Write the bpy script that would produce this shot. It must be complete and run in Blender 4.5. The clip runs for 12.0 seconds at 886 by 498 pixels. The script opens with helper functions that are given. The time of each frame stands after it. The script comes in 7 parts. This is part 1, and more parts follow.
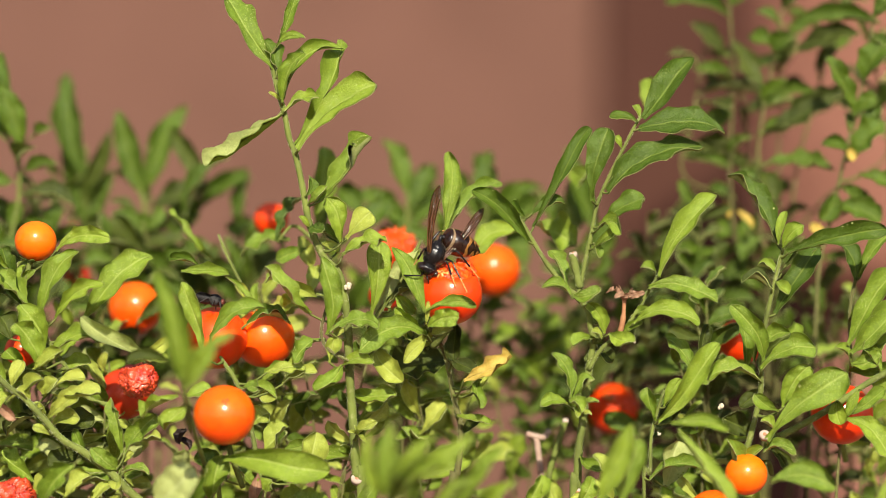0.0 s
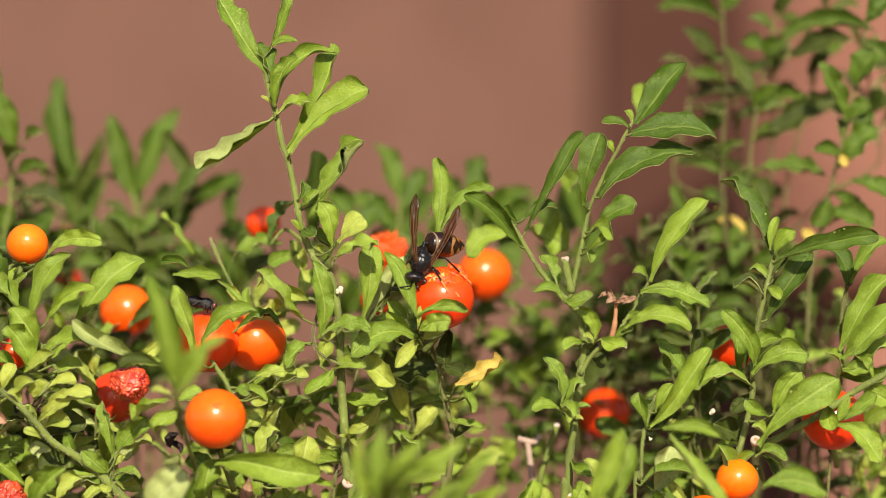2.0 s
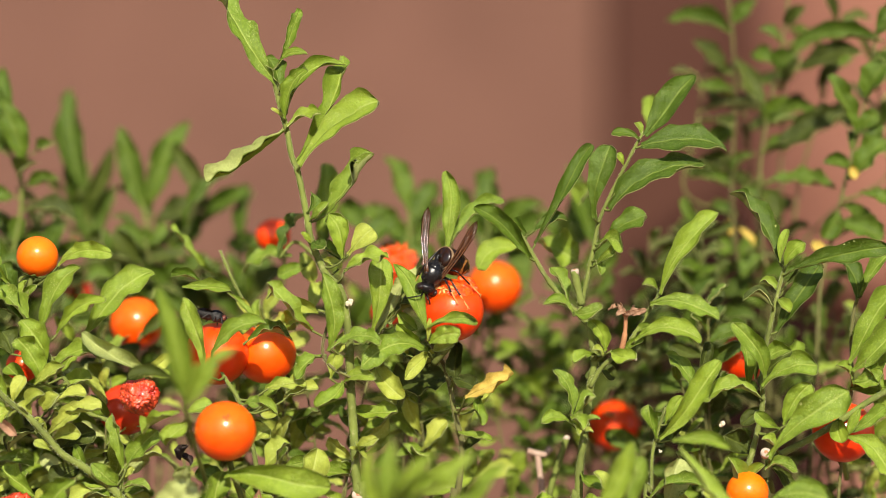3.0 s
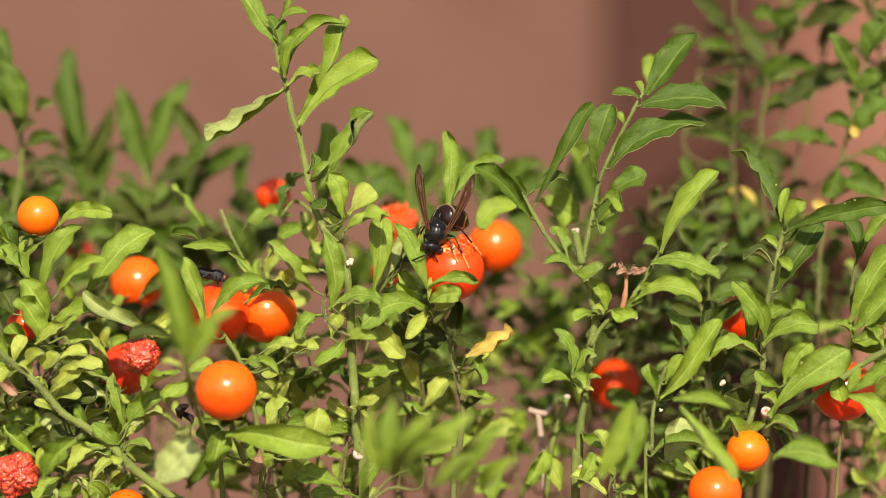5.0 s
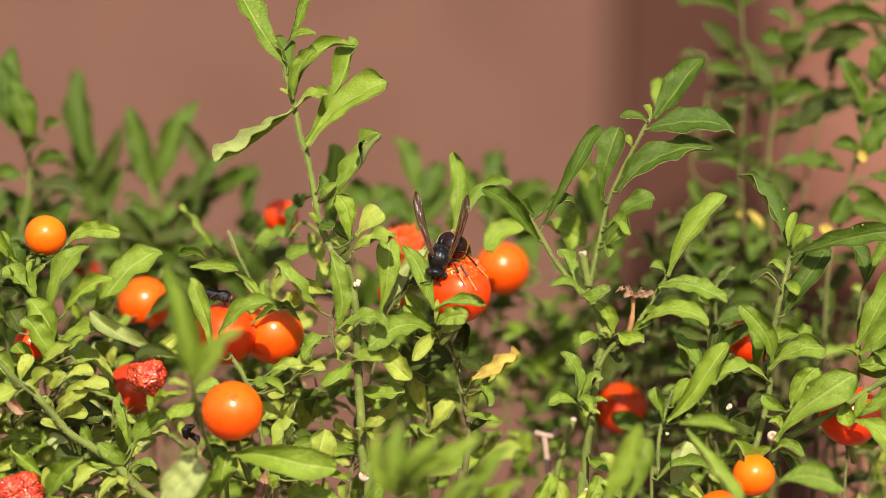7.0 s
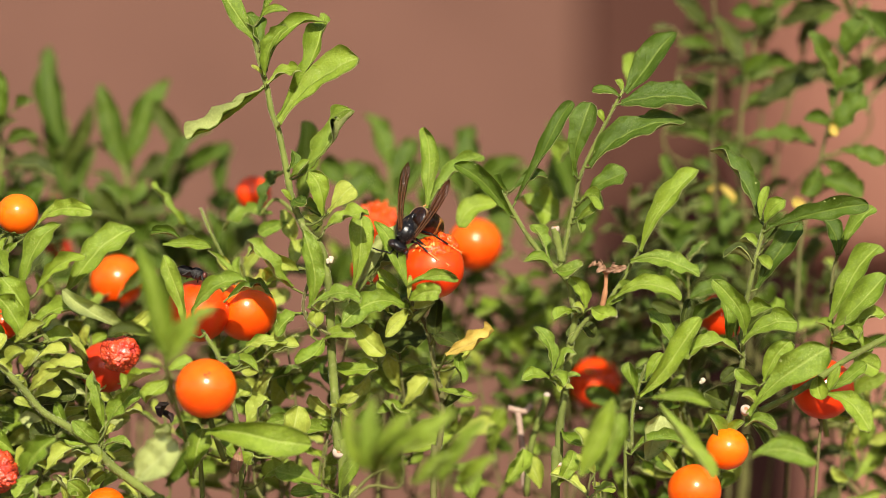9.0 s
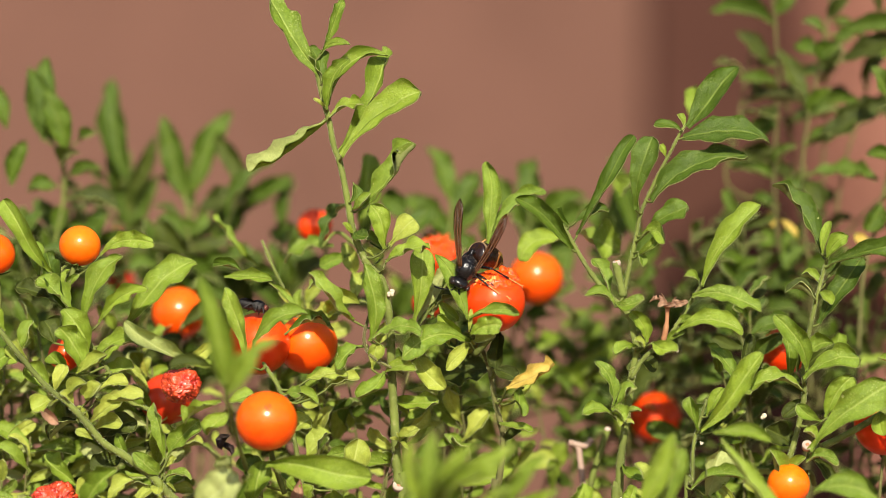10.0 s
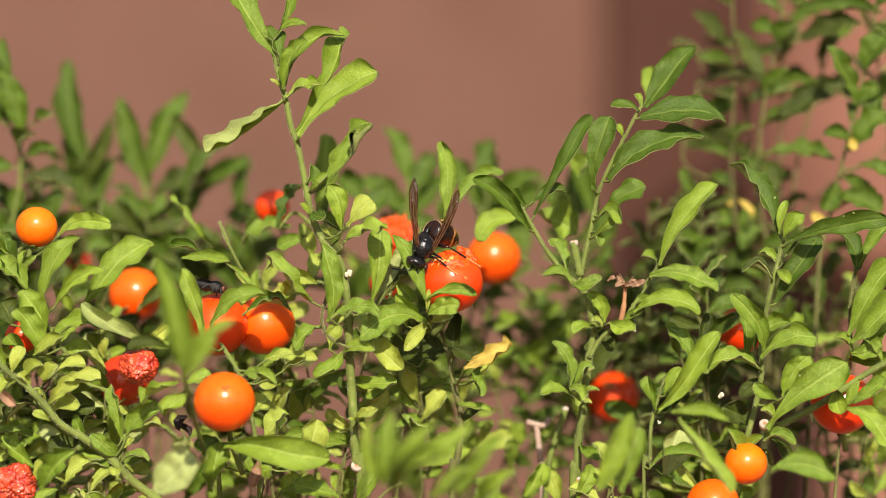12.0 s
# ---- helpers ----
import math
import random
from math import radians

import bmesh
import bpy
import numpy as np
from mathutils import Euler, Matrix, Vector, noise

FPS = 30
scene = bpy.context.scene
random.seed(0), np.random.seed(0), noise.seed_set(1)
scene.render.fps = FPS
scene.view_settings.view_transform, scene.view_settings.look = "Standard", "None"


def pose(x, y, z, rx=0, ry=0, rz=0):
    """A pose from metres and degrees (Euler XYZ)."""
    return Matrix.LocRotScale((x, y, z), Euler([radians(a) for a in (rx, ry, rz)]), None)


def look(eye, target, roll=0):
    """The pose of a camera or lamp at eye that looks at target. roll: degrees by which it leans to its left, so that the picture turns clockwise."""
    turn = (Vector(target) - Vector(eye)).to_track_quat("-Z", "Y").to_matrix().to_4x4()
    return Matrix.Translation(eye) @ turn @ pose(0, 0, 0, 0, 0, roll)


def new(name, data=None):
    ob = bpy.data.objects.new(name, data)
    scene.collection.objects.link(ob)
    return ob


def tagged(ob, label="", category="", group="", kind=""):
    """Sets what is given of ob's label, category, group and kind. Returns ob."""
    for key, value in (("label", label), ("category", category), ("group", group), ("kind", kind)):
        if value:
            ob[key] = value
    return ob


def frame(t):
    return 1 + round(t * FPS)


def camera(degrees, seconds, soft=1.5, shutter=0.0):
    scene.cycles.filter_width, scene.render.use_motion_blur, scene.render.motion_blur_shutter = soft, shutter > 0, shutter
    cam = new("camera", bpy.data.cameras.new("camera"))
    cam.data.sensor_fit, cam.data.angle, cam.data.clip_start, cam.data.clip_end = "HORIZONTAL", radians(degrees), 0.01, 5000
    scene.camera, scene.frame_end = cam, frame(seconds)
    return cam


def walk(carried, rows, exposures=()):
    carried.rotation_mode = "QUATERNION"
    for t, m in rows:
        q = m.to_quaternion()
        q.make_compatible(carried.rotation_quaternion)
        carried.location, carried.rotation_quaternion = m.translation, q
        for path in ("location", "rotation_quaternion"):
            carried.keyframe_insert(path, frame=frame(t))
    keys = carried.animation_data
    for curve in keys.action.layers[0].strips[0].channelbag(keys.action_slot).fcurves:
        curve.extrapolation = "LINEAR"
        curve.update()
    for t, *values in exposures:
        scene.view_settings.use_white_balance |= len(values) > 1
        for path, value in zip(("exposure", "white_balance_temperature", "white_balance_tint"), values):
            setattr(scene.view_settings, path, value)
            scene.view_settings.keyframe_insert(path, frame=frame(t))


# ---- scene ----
EYE, REACH = 0.75, 0.675          # height of the eye; distance to the berry with the hornet
cam = camera(18.0, 12.0, soft=0.45)
cam.data.dof.use_dof = True
cam.data.dof.focus_distance = REACH
cam.data.dof.aperture_fstop = 5.5
# seconds, turn to the left, tilt up, lean to the right: the eye stays put and the hand shakes
TURNS = [
    (0.0, 0.0, 0.0, -0.0),
    (0.5, 0.1001, -0.0473, -0.112),
    (1.0, 0.2131, -0.1335, -0.207),
    (1.5, -0.0575, 0.0858, -0.2),
    (2.0, -0.1659, 0.0895, -0.198),
    (2.5, -0.2402, 0.0952, -0.134),
    (3.0, 0.0347, 0.3406, -0.189),
    (3.2, 0.0750, 0.2800, -0.180),
    (4.8, 0.1260, -0.5050, -0.130),
    (5.0, 0.0452, -0.4944, -0.132),
    (5.5, 0.0007, -0.4974, -0.145),
    (6.0, -0.0521, -0.2722, -0.184),
    (6.5, 0.1267, -0.1648, -0.305),
    (6.7, 0.2305, -0.0443, -0.487),
    (8.3, -0.0833, -0.068, -0.312),
    (8.5, -0.2004, -0.2232, -0.291),
    (9.0, -0.3651, -0.5324, -0.155),
    (9.2, -0.2500, -0.5320, -0.160),
    (9.4, 0.7490, -0.1800, -0.220),
    (9.5, 1.0737, 0.0026, -0.255),
    (9.7, 1.1400, 0.0400, -0.300),
    (10.0, 0.8877, 0.1481, -0.416),
    (10.5, 0.5318, 0.2804, -0.259),
    (11.0, 0.0449, -0.1553, -0.286),
    (11.5, -0.1127, -0.2883, -0.232),
    (12.0, 0.0178, -0.2514, -0.258),
]
walk(cam, [(t, pose(0, 0, EYE, 90 + tilt, lean, turn)) for t, turn, tilt, lean in TURNS])

# ---- daylight ----
SUN_HEIGHT, SUN_SIDE = 32.0, 5.0   # degrees above the horizon; degrees to the right of straight behind the eye
world = bpy.data.worlds.new("sky")
world.use_nodes = True
scene.world = world
sky = world.node_tree.nodes.new("ShaderNodeTexSky")
sky.sky_type, sky.sun_disc = "NISHITA", False
sky.sun_elevation, sky.sun_rotation = radians(SUN_HEIGHT), radians(180 - SUN_SIDE)
backing = world.node_tree.nodes["Background"]
backing.inputs["Strength"].default_value = 0.108
world.node_tree.links.new(sky.outputs["Color"], backing.inputs["Color"])
sun = new("sun", bpy.data.lights.new("sun", "SUN"))
sun.data.energy, sun.data.angle, sun.data.color = 5.0, radians(0.55), (1.0, 0.93, 0.78)
sun_from = Vector((math.sin(radians(SUN_SIDE)) * math.cos(radians(SUN_HEIGHT)), -math.cos(radians(SUN_SIDE)) * math.cos(radians(SUN_HEIGHT)), math.sin(radians(SUN_HEIGHT))))
sun.matrix_world = look(sun_from * 5, (0, 0, 0))
scene.view_settings.exposure = 0.56


# ---- materials ----
def shader(name, rough=0.5, metal=0.0, spec=0.5):
    m = bpy.data.materials.new(name)
    m.use_nodes = True
    nt = m.node_tree
    b = nt.nodes["Principled BSDF"]
    b.inputs["Roughness"].default_value = rough
    b.inputs["Metallic"].default_value = metal
    b.inputs["Specular IOR Level"].default_value = spec
    return m, nt, b


def node(nt, kind, **sets):
    n = nt.nodes.new(kind)
    for key, value in sets.items():
        n.inputs[key.replace("_", " ")].default_value = value
    return n


def mixed(nt, fac, a, b, blend="MIX"):
    """Colour a mixed with b by fac; each is a socket or a value."""
    n = nt.nodes.new("ShaderNodeMix")
    n.data_type, n.blend_type = "RGBA", blend
    for socket, value in ((n.inputs[0], fac), (n.inputs[6], a), (n.inputs[7], b)):
        if isinstance(value, bpy.types.NodeSocket):
            nt.links.new(value, socket)
        else:
            socket.default_value = value if isinstance(value, (int, float)) else (*value, 1)
    return n.outputs[2]


def ramp(nt, fac, low, high, a=0.0, b=1.0):
    n = nt.nodes.new("ShaderNodeMapRange")
    n.inputs["From Min"].default_value, n.inputs["From Max"].default_value = low, high
    n.inputs["To Min"].default_value, n.inputs["To Max"].default_value = a, b
    nt.links.new(fac, n.inputs["Value"])
    return n.outputs[0]


def calc(nt, op, a, b=0.0):
    n = nt.nodes.new("ShaderNodeMath")
    n.operation = op
    for socket, value in zip(n.inputs, (a, b)):
        if isinstance(value, bpy.types.NodeSocket):
            nt.links.new(value, socket)
        else:
            socket.default_value = value
    return n.outputs[0]


def grain(nt, scale, detail=3.0, rough=0.55, coords="Object"):
    tc = nt.nodes.new("ShaderNodeTexCoord")
    n = node(nt, "ShaderNodeTexNoise", Scale=scale, Detail=detail, Roughness=rough)
    nt.links.new(tc.outputs[coords], n.inputs["Vector"])
    return n.outputs["Fac"]


def bumped(nt, b, height, strength, distance):
    n = node(nt, "ShaderNodeBump", Strength=strength, Distance=distance)
    nt.links.new(height, n.inputs["Height"])
    nt.links.new(n.outputs[0], b.inputs["Normal"])


def leaf_material(name, young, old, rib, thin=0.34, speckle=0.62, rough=0.52, edge=0.18):
    """Leaf skin: mottled and quilted green, paler rib and margin, pale glandular dots, light shining through."""
    m, nt, b = shader(name, rough, 0.0, 0.38)
    info = nt.nodes.new("ShaderNodeObjectInfo")
    uv = nt.nodes.new("ShaderNodeTexCoord")
    split = nt.nodes.new("ShaderNodeSeparateXYZ")
    nt.links.new(uv.outputs["UV"], split.inputs[0])
    across = calc(nt, "ABSOLUTE", calc(nt, "SUBTRACT", split.outputs[0], 0.5))
    col = mixed(nt, info.outputs["Random"], young, old)
    # blotches, then a fine dusty grain
    col = mixed(nt, ramp(nt, grain(nt, 300, 5), 0.38, 0.64, 0.0, 0.45), col, [c * 0.62 for c in old])
    col = mixed(nt, ramp(nt, grain(nt, 1900, 3, 0.7), 0.48, 0.68, 0.0, 0.36), col, [young[0] * 1.4, young[1] * 1.35, young[2] * 1.5 + 0.01])
    # side veins that run forward from the rib
    lean = calc(nt, "SUBTRACT", calc(nt, "MULTIPLY", split.outputs[1], 9.0), calc(nt, "MULTIPLY", across, 5.0))
    between = calc(nt, "ABSOLUTE", calc(nt, "SUBTRACT", calc(nt, "FRACT", lean), 0.5))
    col = mixed(nt, ramp(nt, between, 0.0, 0.07, 0.06, 0.0), col, rib)
    col = mixed(nt, ramp(nt, across, 0.010, 0.05, 0.55, 0.0), col, rib)
    col = mixed(nt, ramp(nt, across, 0.45, 0.485, 0.0, edge), col, [c * 0.9 + 0.02 for c in rib])
    dots = node(nt, "ShaderNodeTexVoronoi", Scale=2700.0)
    nt.links.new(uv.outputs["Object"], dots.inputs["Vector"])
    patch = ramp(nt, grain(nt, 230, 2), 0.47, 0.60)
    spots = calc(nt, "MULTIPLY", ramp(nt, dots.outputs["Distance"], 0.14, 0.36, speckle, 0.0), patch)
    col = mixed(nt, spots, col, (0.66, 0.68, 0.26))
    nt.links.new(col, b.inputs["Base Color"])
    nt.links.new(ramp(nt, grain(nt, 420, 3), 0.35, 0.7, rough * 0.8, rough * 1.25), b.inputs["Roughness"])
    # swollen between the veins, grainy, sunk along the rib
    relief = calc(nt, "ADD", calc(nt, "MULTIPLY", grain(nt, 2200, 4, 0.65), 0.55), calc(nt, "MULTIPLY", ramp(nt, across, 0.0, 0.10, 0.0, 1.0), 0.5))
    relief = calc(nt, "ADD", relief, calc(nt, "MULTIPLY", ramp(nt, between, 0.0, 0.22), 0.06))
    relief = calc(nt, "ADD", relief, calc(nt, "MULTIPLY", grain(nt, 620, 3), 0.9))
    bumped(nt, b, relief, 0.8, 0.0006)
    through_light = nt.nodes.new("ShaderNodeBsdfTranslucent")
    warm = mixed(nt, 0.5, col, [young[0] * 1.0, young[1] * 1.05, young[2] * 0.8])
    nt.links.new(warm, through_light.inputs["Color"])
    both = nt.nodes.new("ShaderNodeMixShader")
    both.inputs[0].default_value = thin
    nt.links.new(b.outputs[0], both.inputs[1])
    nt.links.new(through_light.outputs[0], both.inputs[2])
    nt.links.new(both.outputs[0], nt.nodes["Material Output"].inputs["Surface"])
    return m


LEAF = leaf_material("leaf_upper", (0.309, 0.410, 0.036), (0.170, 0.262, 0.022), (0.44, 0.52, 0.12))
UNDER = leaf_material("leaf_under", (0.52, 0.56, 0.19), (0.43, 0.49, 0.15), (0.56, 0.60, 0.26), 0.35, 0.25, 0.65)
YOUNG = leaf_material("leaf_young", (0.514, 0.559, 0.092), (0.370, 0.449, 0.058), (0.58, 0.64, 0.19), 0.36, 0.6)
# Darkest green; partly shade inside and behind the shrubs put into the colour.
DARK_SHADED = leaf_material("leaf_dark_shaded", (0.080, 0.106, 0.008), (0.046, 0.063, 0.005), (0.15, 0.19, 0.03), 0.3, 0.3, 0.6, 0.3)
MIDDLE = leaf_material("leaf_middle", (0.118, 0.190, 0.012), (0.068, 0.120, 0.008), (0.24, 0.31, 0.05), 0.34, 0.28)
YELLOW = leaf_material("leaf_yellowed", (0.70, 0.52, 0.11), (0.62, 0.44, 0.07), (0.70, 0.58, 0.20), 0.35, 0.1)
DRIED = leaf_material("leaf_dried", (0.52, 0.31, 0.19), (0.38, 0.20, 0.11), (0.58, 0.40, 0.26), 0.3, 0.05, 0.7)
BLACKENED = leaf_material("leaf_blackened", (0.050, 0.030, 0.024), (0.030, 0.018, 0.015), (0.06, 0.04, 0.03), 0.1, 0.05, 0.6)
TONES = {"r": (DRIED, DRIED), "b": (BLACKENED, BLACKENED), "g": (LEAF, UNDER), "y": (YOUNG, UNDER), "d": (DARK_SHADED, UNDER), "m": (MIDDLE, UNDER), "w": (YELLOW, YELLOW), "p": (UNDER, LEAF)}


def stem_material(name, base, dark, dry):
    m, nt, b = shader(name, 0.7, 0.0, 0.15)
    col = mixed(nt, ramp(nt, grain(nt, 120, 4), 0.35, 0.7), base, dark)
    col = mixed(nt, ramp(nt, grain(nt, 700, 3), 0.6, 0.75, 0.0, 0.6), col, dry)
    nt.links.new(col, b.inputs["Base Color"])
    bumped(nt, b, grain(nt, 1400, 4), 0.5, 0.0004)
    return m


STEM = stem_material("green_stem", (0.165, 0.20, 0.040), (0.085, 0.10, 0.024), (0.34, 0.33, 0.15))
BARK = stem_material("brown_stem", (0.14, 0.14, 0.042), (0.085, 0.072, 0.028), (0.30, 0.27, 0.14))
DRY = stem_material("dry_twig", (0.44, 0.22, 0.10), (0.28, 0.12, 0.06), (0.62, 0.52, 0.42))
PALE_TWIG = stem_material("pale_twig", (0.42, 0.30, 0.23), (0.28, 0.18, 0.13), (0.60, 0.50, 0.42))
DOWN = stem_material("pale_down", (0.50, 0.52, 0.30), (0.42, 0.44, 0.24), (0.60, 0.60, 0.42))
CUT = stem_material("cut_end", (0.52, 0.43, 0.35), (0.34, 0.25, 0.19), (0.66, 0.58, 0.50))


def berry_material(name, top, low, mottle=0.3, rough=0.40):
    """Taut shiny fruit skin, a little deeper in colour towards the bottom."""
    m, nt, b = shader(name, rough, 0.0, 0.5)
    b.inputs["Specular Tint"].default_value = (1.0, 0.60, 0.22, 1)
    b.inputs["Subsurface Weight"].default_value = 0.25
    b.inputs["Subsurface Radius"].default_value = (1.0, 0.25, 0.08)
    b.inputs["Subsurface Scale"].default_value = 0.0025
    b.inputs["Coat Weight"].default_value = 0.60
    b.inputs["Coat Roughness"].default_value = 0.22
    tc = nt.nodes.new("ShaderNodeTexCoord")
    sp = nt.nodes.new("ShaderNodeSeparateXYZ")
    nt.links.new(tc.outputs["Object"], sp.inputs[0])
    top_share = calc(nt, "ADD", ramp(nt, sp.outputs[2], -0.006, 0.004, 0.0, 0.75), calc(nt, "MULTIPLY", grain(nt, 160, 2), 0.4))
    col = mixed(nt, top_share, low, top)
    col = mixed(nt, ramp(nt, grain(nt, 420, 4), 0.55, 0.8, 0.0, mottle), col, [c * 0.6 for c in low])
    nt.links.new(col, b.inputs["Base Color"])
    nt.links.new(ramp(nt, grain(nt, 500, 3), 0.3, 0.75, rough * 0.8, rough * 1.7), b.inputs["Roughness"])
    bumped(nt, b, grain(nt, 600, 3), 0.12, 0.0003)
    return m


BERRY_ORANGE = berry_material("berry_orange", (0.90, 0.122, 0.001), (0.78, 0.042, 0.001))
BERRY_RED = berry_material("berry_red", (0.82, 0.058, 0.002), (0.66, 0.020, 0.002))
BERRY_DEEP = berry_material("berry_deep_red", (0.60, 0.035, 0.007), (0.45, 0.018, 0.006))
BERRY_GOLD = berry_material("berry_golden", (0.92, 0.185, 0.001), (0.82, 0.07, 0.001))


def wrinkled_material():
    """Collapsed skin: sticky and shiny on the folds; dark blotches stand in for cracks and crease shade."""
    m, nt, b = shader("berry_withered", 0.30, 0.0, 0.6)
    b.inputs["Coat Weight"].default_value, b.inputs["Coat Roughness"].default_value = 0.8, 0.12
    col = mixed(nt, ramp(nt, grain(nt, 420, 5), 0.35, 0.65), (0.72, 0.085, 0.022), (0.44, 0.022, 0.010))
    col = mixed(nt, ramp(nt, grain(nt, 260, 4, 0.7), 0.60, 0.68, 0.0, 0.85), col, (0.06, 0.012, 0.010))
    nt.links.new(col, b.inputs["Base Color"])
    bumped(nt, b, grain(nt, 750, 4, 0.6), 0.7, 0.0008)
    return m


WITHERED = wrinkled_material()


def flesh_material():
    m, nt, b = shader("torn_flesh", 0.3, 0.0, 0.45)
    b.inputs["Subsurface Weight"].default_value = 0.3
    b.inputs["Subsurface Radius"].default_value = (1.0, 0.3, 0.1)
    b.inputs["Subsurface Scale"].default_value = 0.002
    col = mixed(nt, ramp(nt, grain(nt, 900, 4), 0.4, 0.65), (0.86, 0.100, 0.006), (0.60, 0.035, 0.004))
    nt.links.new(col, b.inputs["Base Color"])
    bumped(nt, b, grain(nt, 1500, 4), 0.5, 0.0006)
    return m


FLESH = flesh_material()


def plain(name, color, dark, rough, scale=900, bump=0.3, spec=0.5, metal=0.0):
    m, nt, b = shader(name, rough, metal, spec)
    col = mixed(nt, ramp(nt, grain(nt, scale, 4), 0.35, 0.68), color, dark)
    nt.links.new(col, b.inputs["Base Color"])
    bumped(nt, b, grain(nt, scale * 2.4, 3), bump, 0.0002)
    return m


BUD = plain("dried_bud", (0.64, 0.60, 0.44), (0.46, 0.38, 0.26), 0.7, 1500, 0.5)
BLOSSOM_SCAR = plain("blossom_scar", (0.20, 0.030, 0.008), (0.10, 0.016, 0.006), 0.5)
SEED = plain("seed", (0.74, 0.34, 0.09), (0.66, 0.22, 0.05), 0.4)
SHELL = plain("black_shell", (0.004, 0.004, 0.005), (0.010, 0.008, 0.007), 0.25, 1900, 0.16, 0.32)
BROWN = plain("brown_shell", (0.024, 0.008, 0.003), (0.009, 0.004, 0.003), 0.24, 1600, 0.1)
AMBER = plain("amber_band", (0.34, 0.145, 0.028), (0.10, 0.04, 0.009), 0.42, 1500, 0.3)
TARSUS = plain("yellow_foot", (0.56, 0.30, 0.085), (0.40, 0.17, 0.04), 0.5, 1500, 0.3)
HAIR = plain("body_hair", (0.075, 0.055, 0.038), (0.030, 0.022, 0.016), 0.6, 1500, 0.1)
EYE_SHELL = plain("compound_eye", (0.022, 0.012, 0.009), (0.012, 0.008, 0.008), 0.18, 3000, 0.2)
PALE_RIM = plain("pale_rim", (0.24, 0.16, 0.085), (0.14, 0.08, 0.04), 0.5, 1500)
GREY_FLY = plain("grey_bristle", (0.042, 0.038, 0.036), (0.005, 0.005, 0.005), 0.6, 1300, 0.8, 0.2)
RUST = plain("rust_eye", (0.13, 0.034, 0.018), (0.07, 0.018, 0.012), 0.3, 2600)


def wing_material(name, color, clear):
    m, nt, b = shader(name, 0.24, 0.0, 0.6)
    b.inputs["Coat Weight"].default_value = 1.0
    b.inputs["Coat Roughness"].default_value = 0.12
    col = mixed(nt, ramp(nt, grain(nt, 500, 3), 0.35, 0.7), color, [c * 0.5 for c in color])
    nt.links.new(col, b.inputs["Base Color"])
    bumped(nt, b, grain(nt, 700, 2), 0.6, 0.0005)
    see = nt.nodes.new("ShaderNodeBsdfTransparent")
    see.inputs["Color"].default_value = (0.62, 0.36, 0.16, 1)
    both = nt.nodes.new("ShaderNodeMixShader")
    both.inputs[0].default_value = clear
    nt.links.new(b.outputs[0], both.inputs[1])
    nt.links.new(see.outputs[0], both.inputs[2])
    nt.links.new(both.outputs[0], nt.nodes["Material Output"].inputs["Surface"])
    return m


VEIN = plain("wing_vein", (0.11, 0.042, 0.014), (0.05, 0.018, 0.006), 0.14, 1500, 0.05, 0.7)
WING = wing_material("smoky_wing", (0.085, 0.028, 0.008), 0.25)
FLY_WING = wing_material("clear_wing", (0.030, 0.026, 0.022), 0.35)


def masonry(name, a, b_col, c, scale, bump):
    m, nt, b = shader(name, 0.88, 0.0, 0.25)
    col = mixed(nt, ramp(nt, grain(nt, scale, 4), 0.35, 0.68), a, b_col)
    col = mixed(nt, ramp(nt, grain(nt, scale * 0.18, 3), 0.42, 0.66, 0.0, 0.7), col, c)
    nt.links.new(col, b.inputs["Base Color"])
    bumped(nt, b, grain(nt, scale * 6, 5), 0.5, bump)
    return m


PLASTER = masonry("terracotta_plaster", (0.126, 0.059, 0.041), (0.104, 0.048, 0.033), (0.145, 0.069, 0.049), 14, 0.004)
CLAY = masonry("fired_clay", (0.226, 0.095, 0.064), (0.192, 0.078, 0.051), (0.262, 0.117, 0.082), 18, 0.003)
# The wall's shadowy stretch is put into this red-brown colour.
DARK_PANEL = masonry("dark_wall_panel", (0.054, 0.0175, 0.0105), (0.039, 0.0115, 0.007), (0.062, 0.023, 0.014), 9, 0.002)
PAVING = masonry("red_paver", (0.21, 0.115, 0.088), (0.17, 0.09, 0.068), (0.25, 0.14, 0.11), 20, 0.003)
SHELL_DARK = masonry("black_iron", (0.02, 0.02, 0.02), (0.03, 0.028, 0.026), (0.015, 0.015, 0.015), 40, 0.001)
SOIL = masonry("dry_soil", (0.14, 0.095, 0.065), (0.09, 0.06, 0.04), (0.18, 0.13, 0.09), 60, 0.01)


# ---- builders ----
def spot(x, y, z):
    """A place in millimetres right of, behind and above the middle of the view on the hornet's berry."""
    return Vector((x / 1000, REACH + y / 1000, EYE + z / 1000))


def part(name, bm, material, parent=None, label=""):
    """Links a bmesh as one mesh object, under a thing or a part where one is given."""
    me = bpy.data.meshes.new(name)
    bm.to_mesh(me)
    bm.free()
    for m in (material if isinstance(material, (list, tuple)) else (material,)):
        me.materials.append(m)
    ob = new(name, me)
    if parent:
        ob.parent = parent
    if label:
        tagged(ob, label)
    return ob


def smooth(bm):
    for f in bm.faces:
        f.smooth = True
    return bm


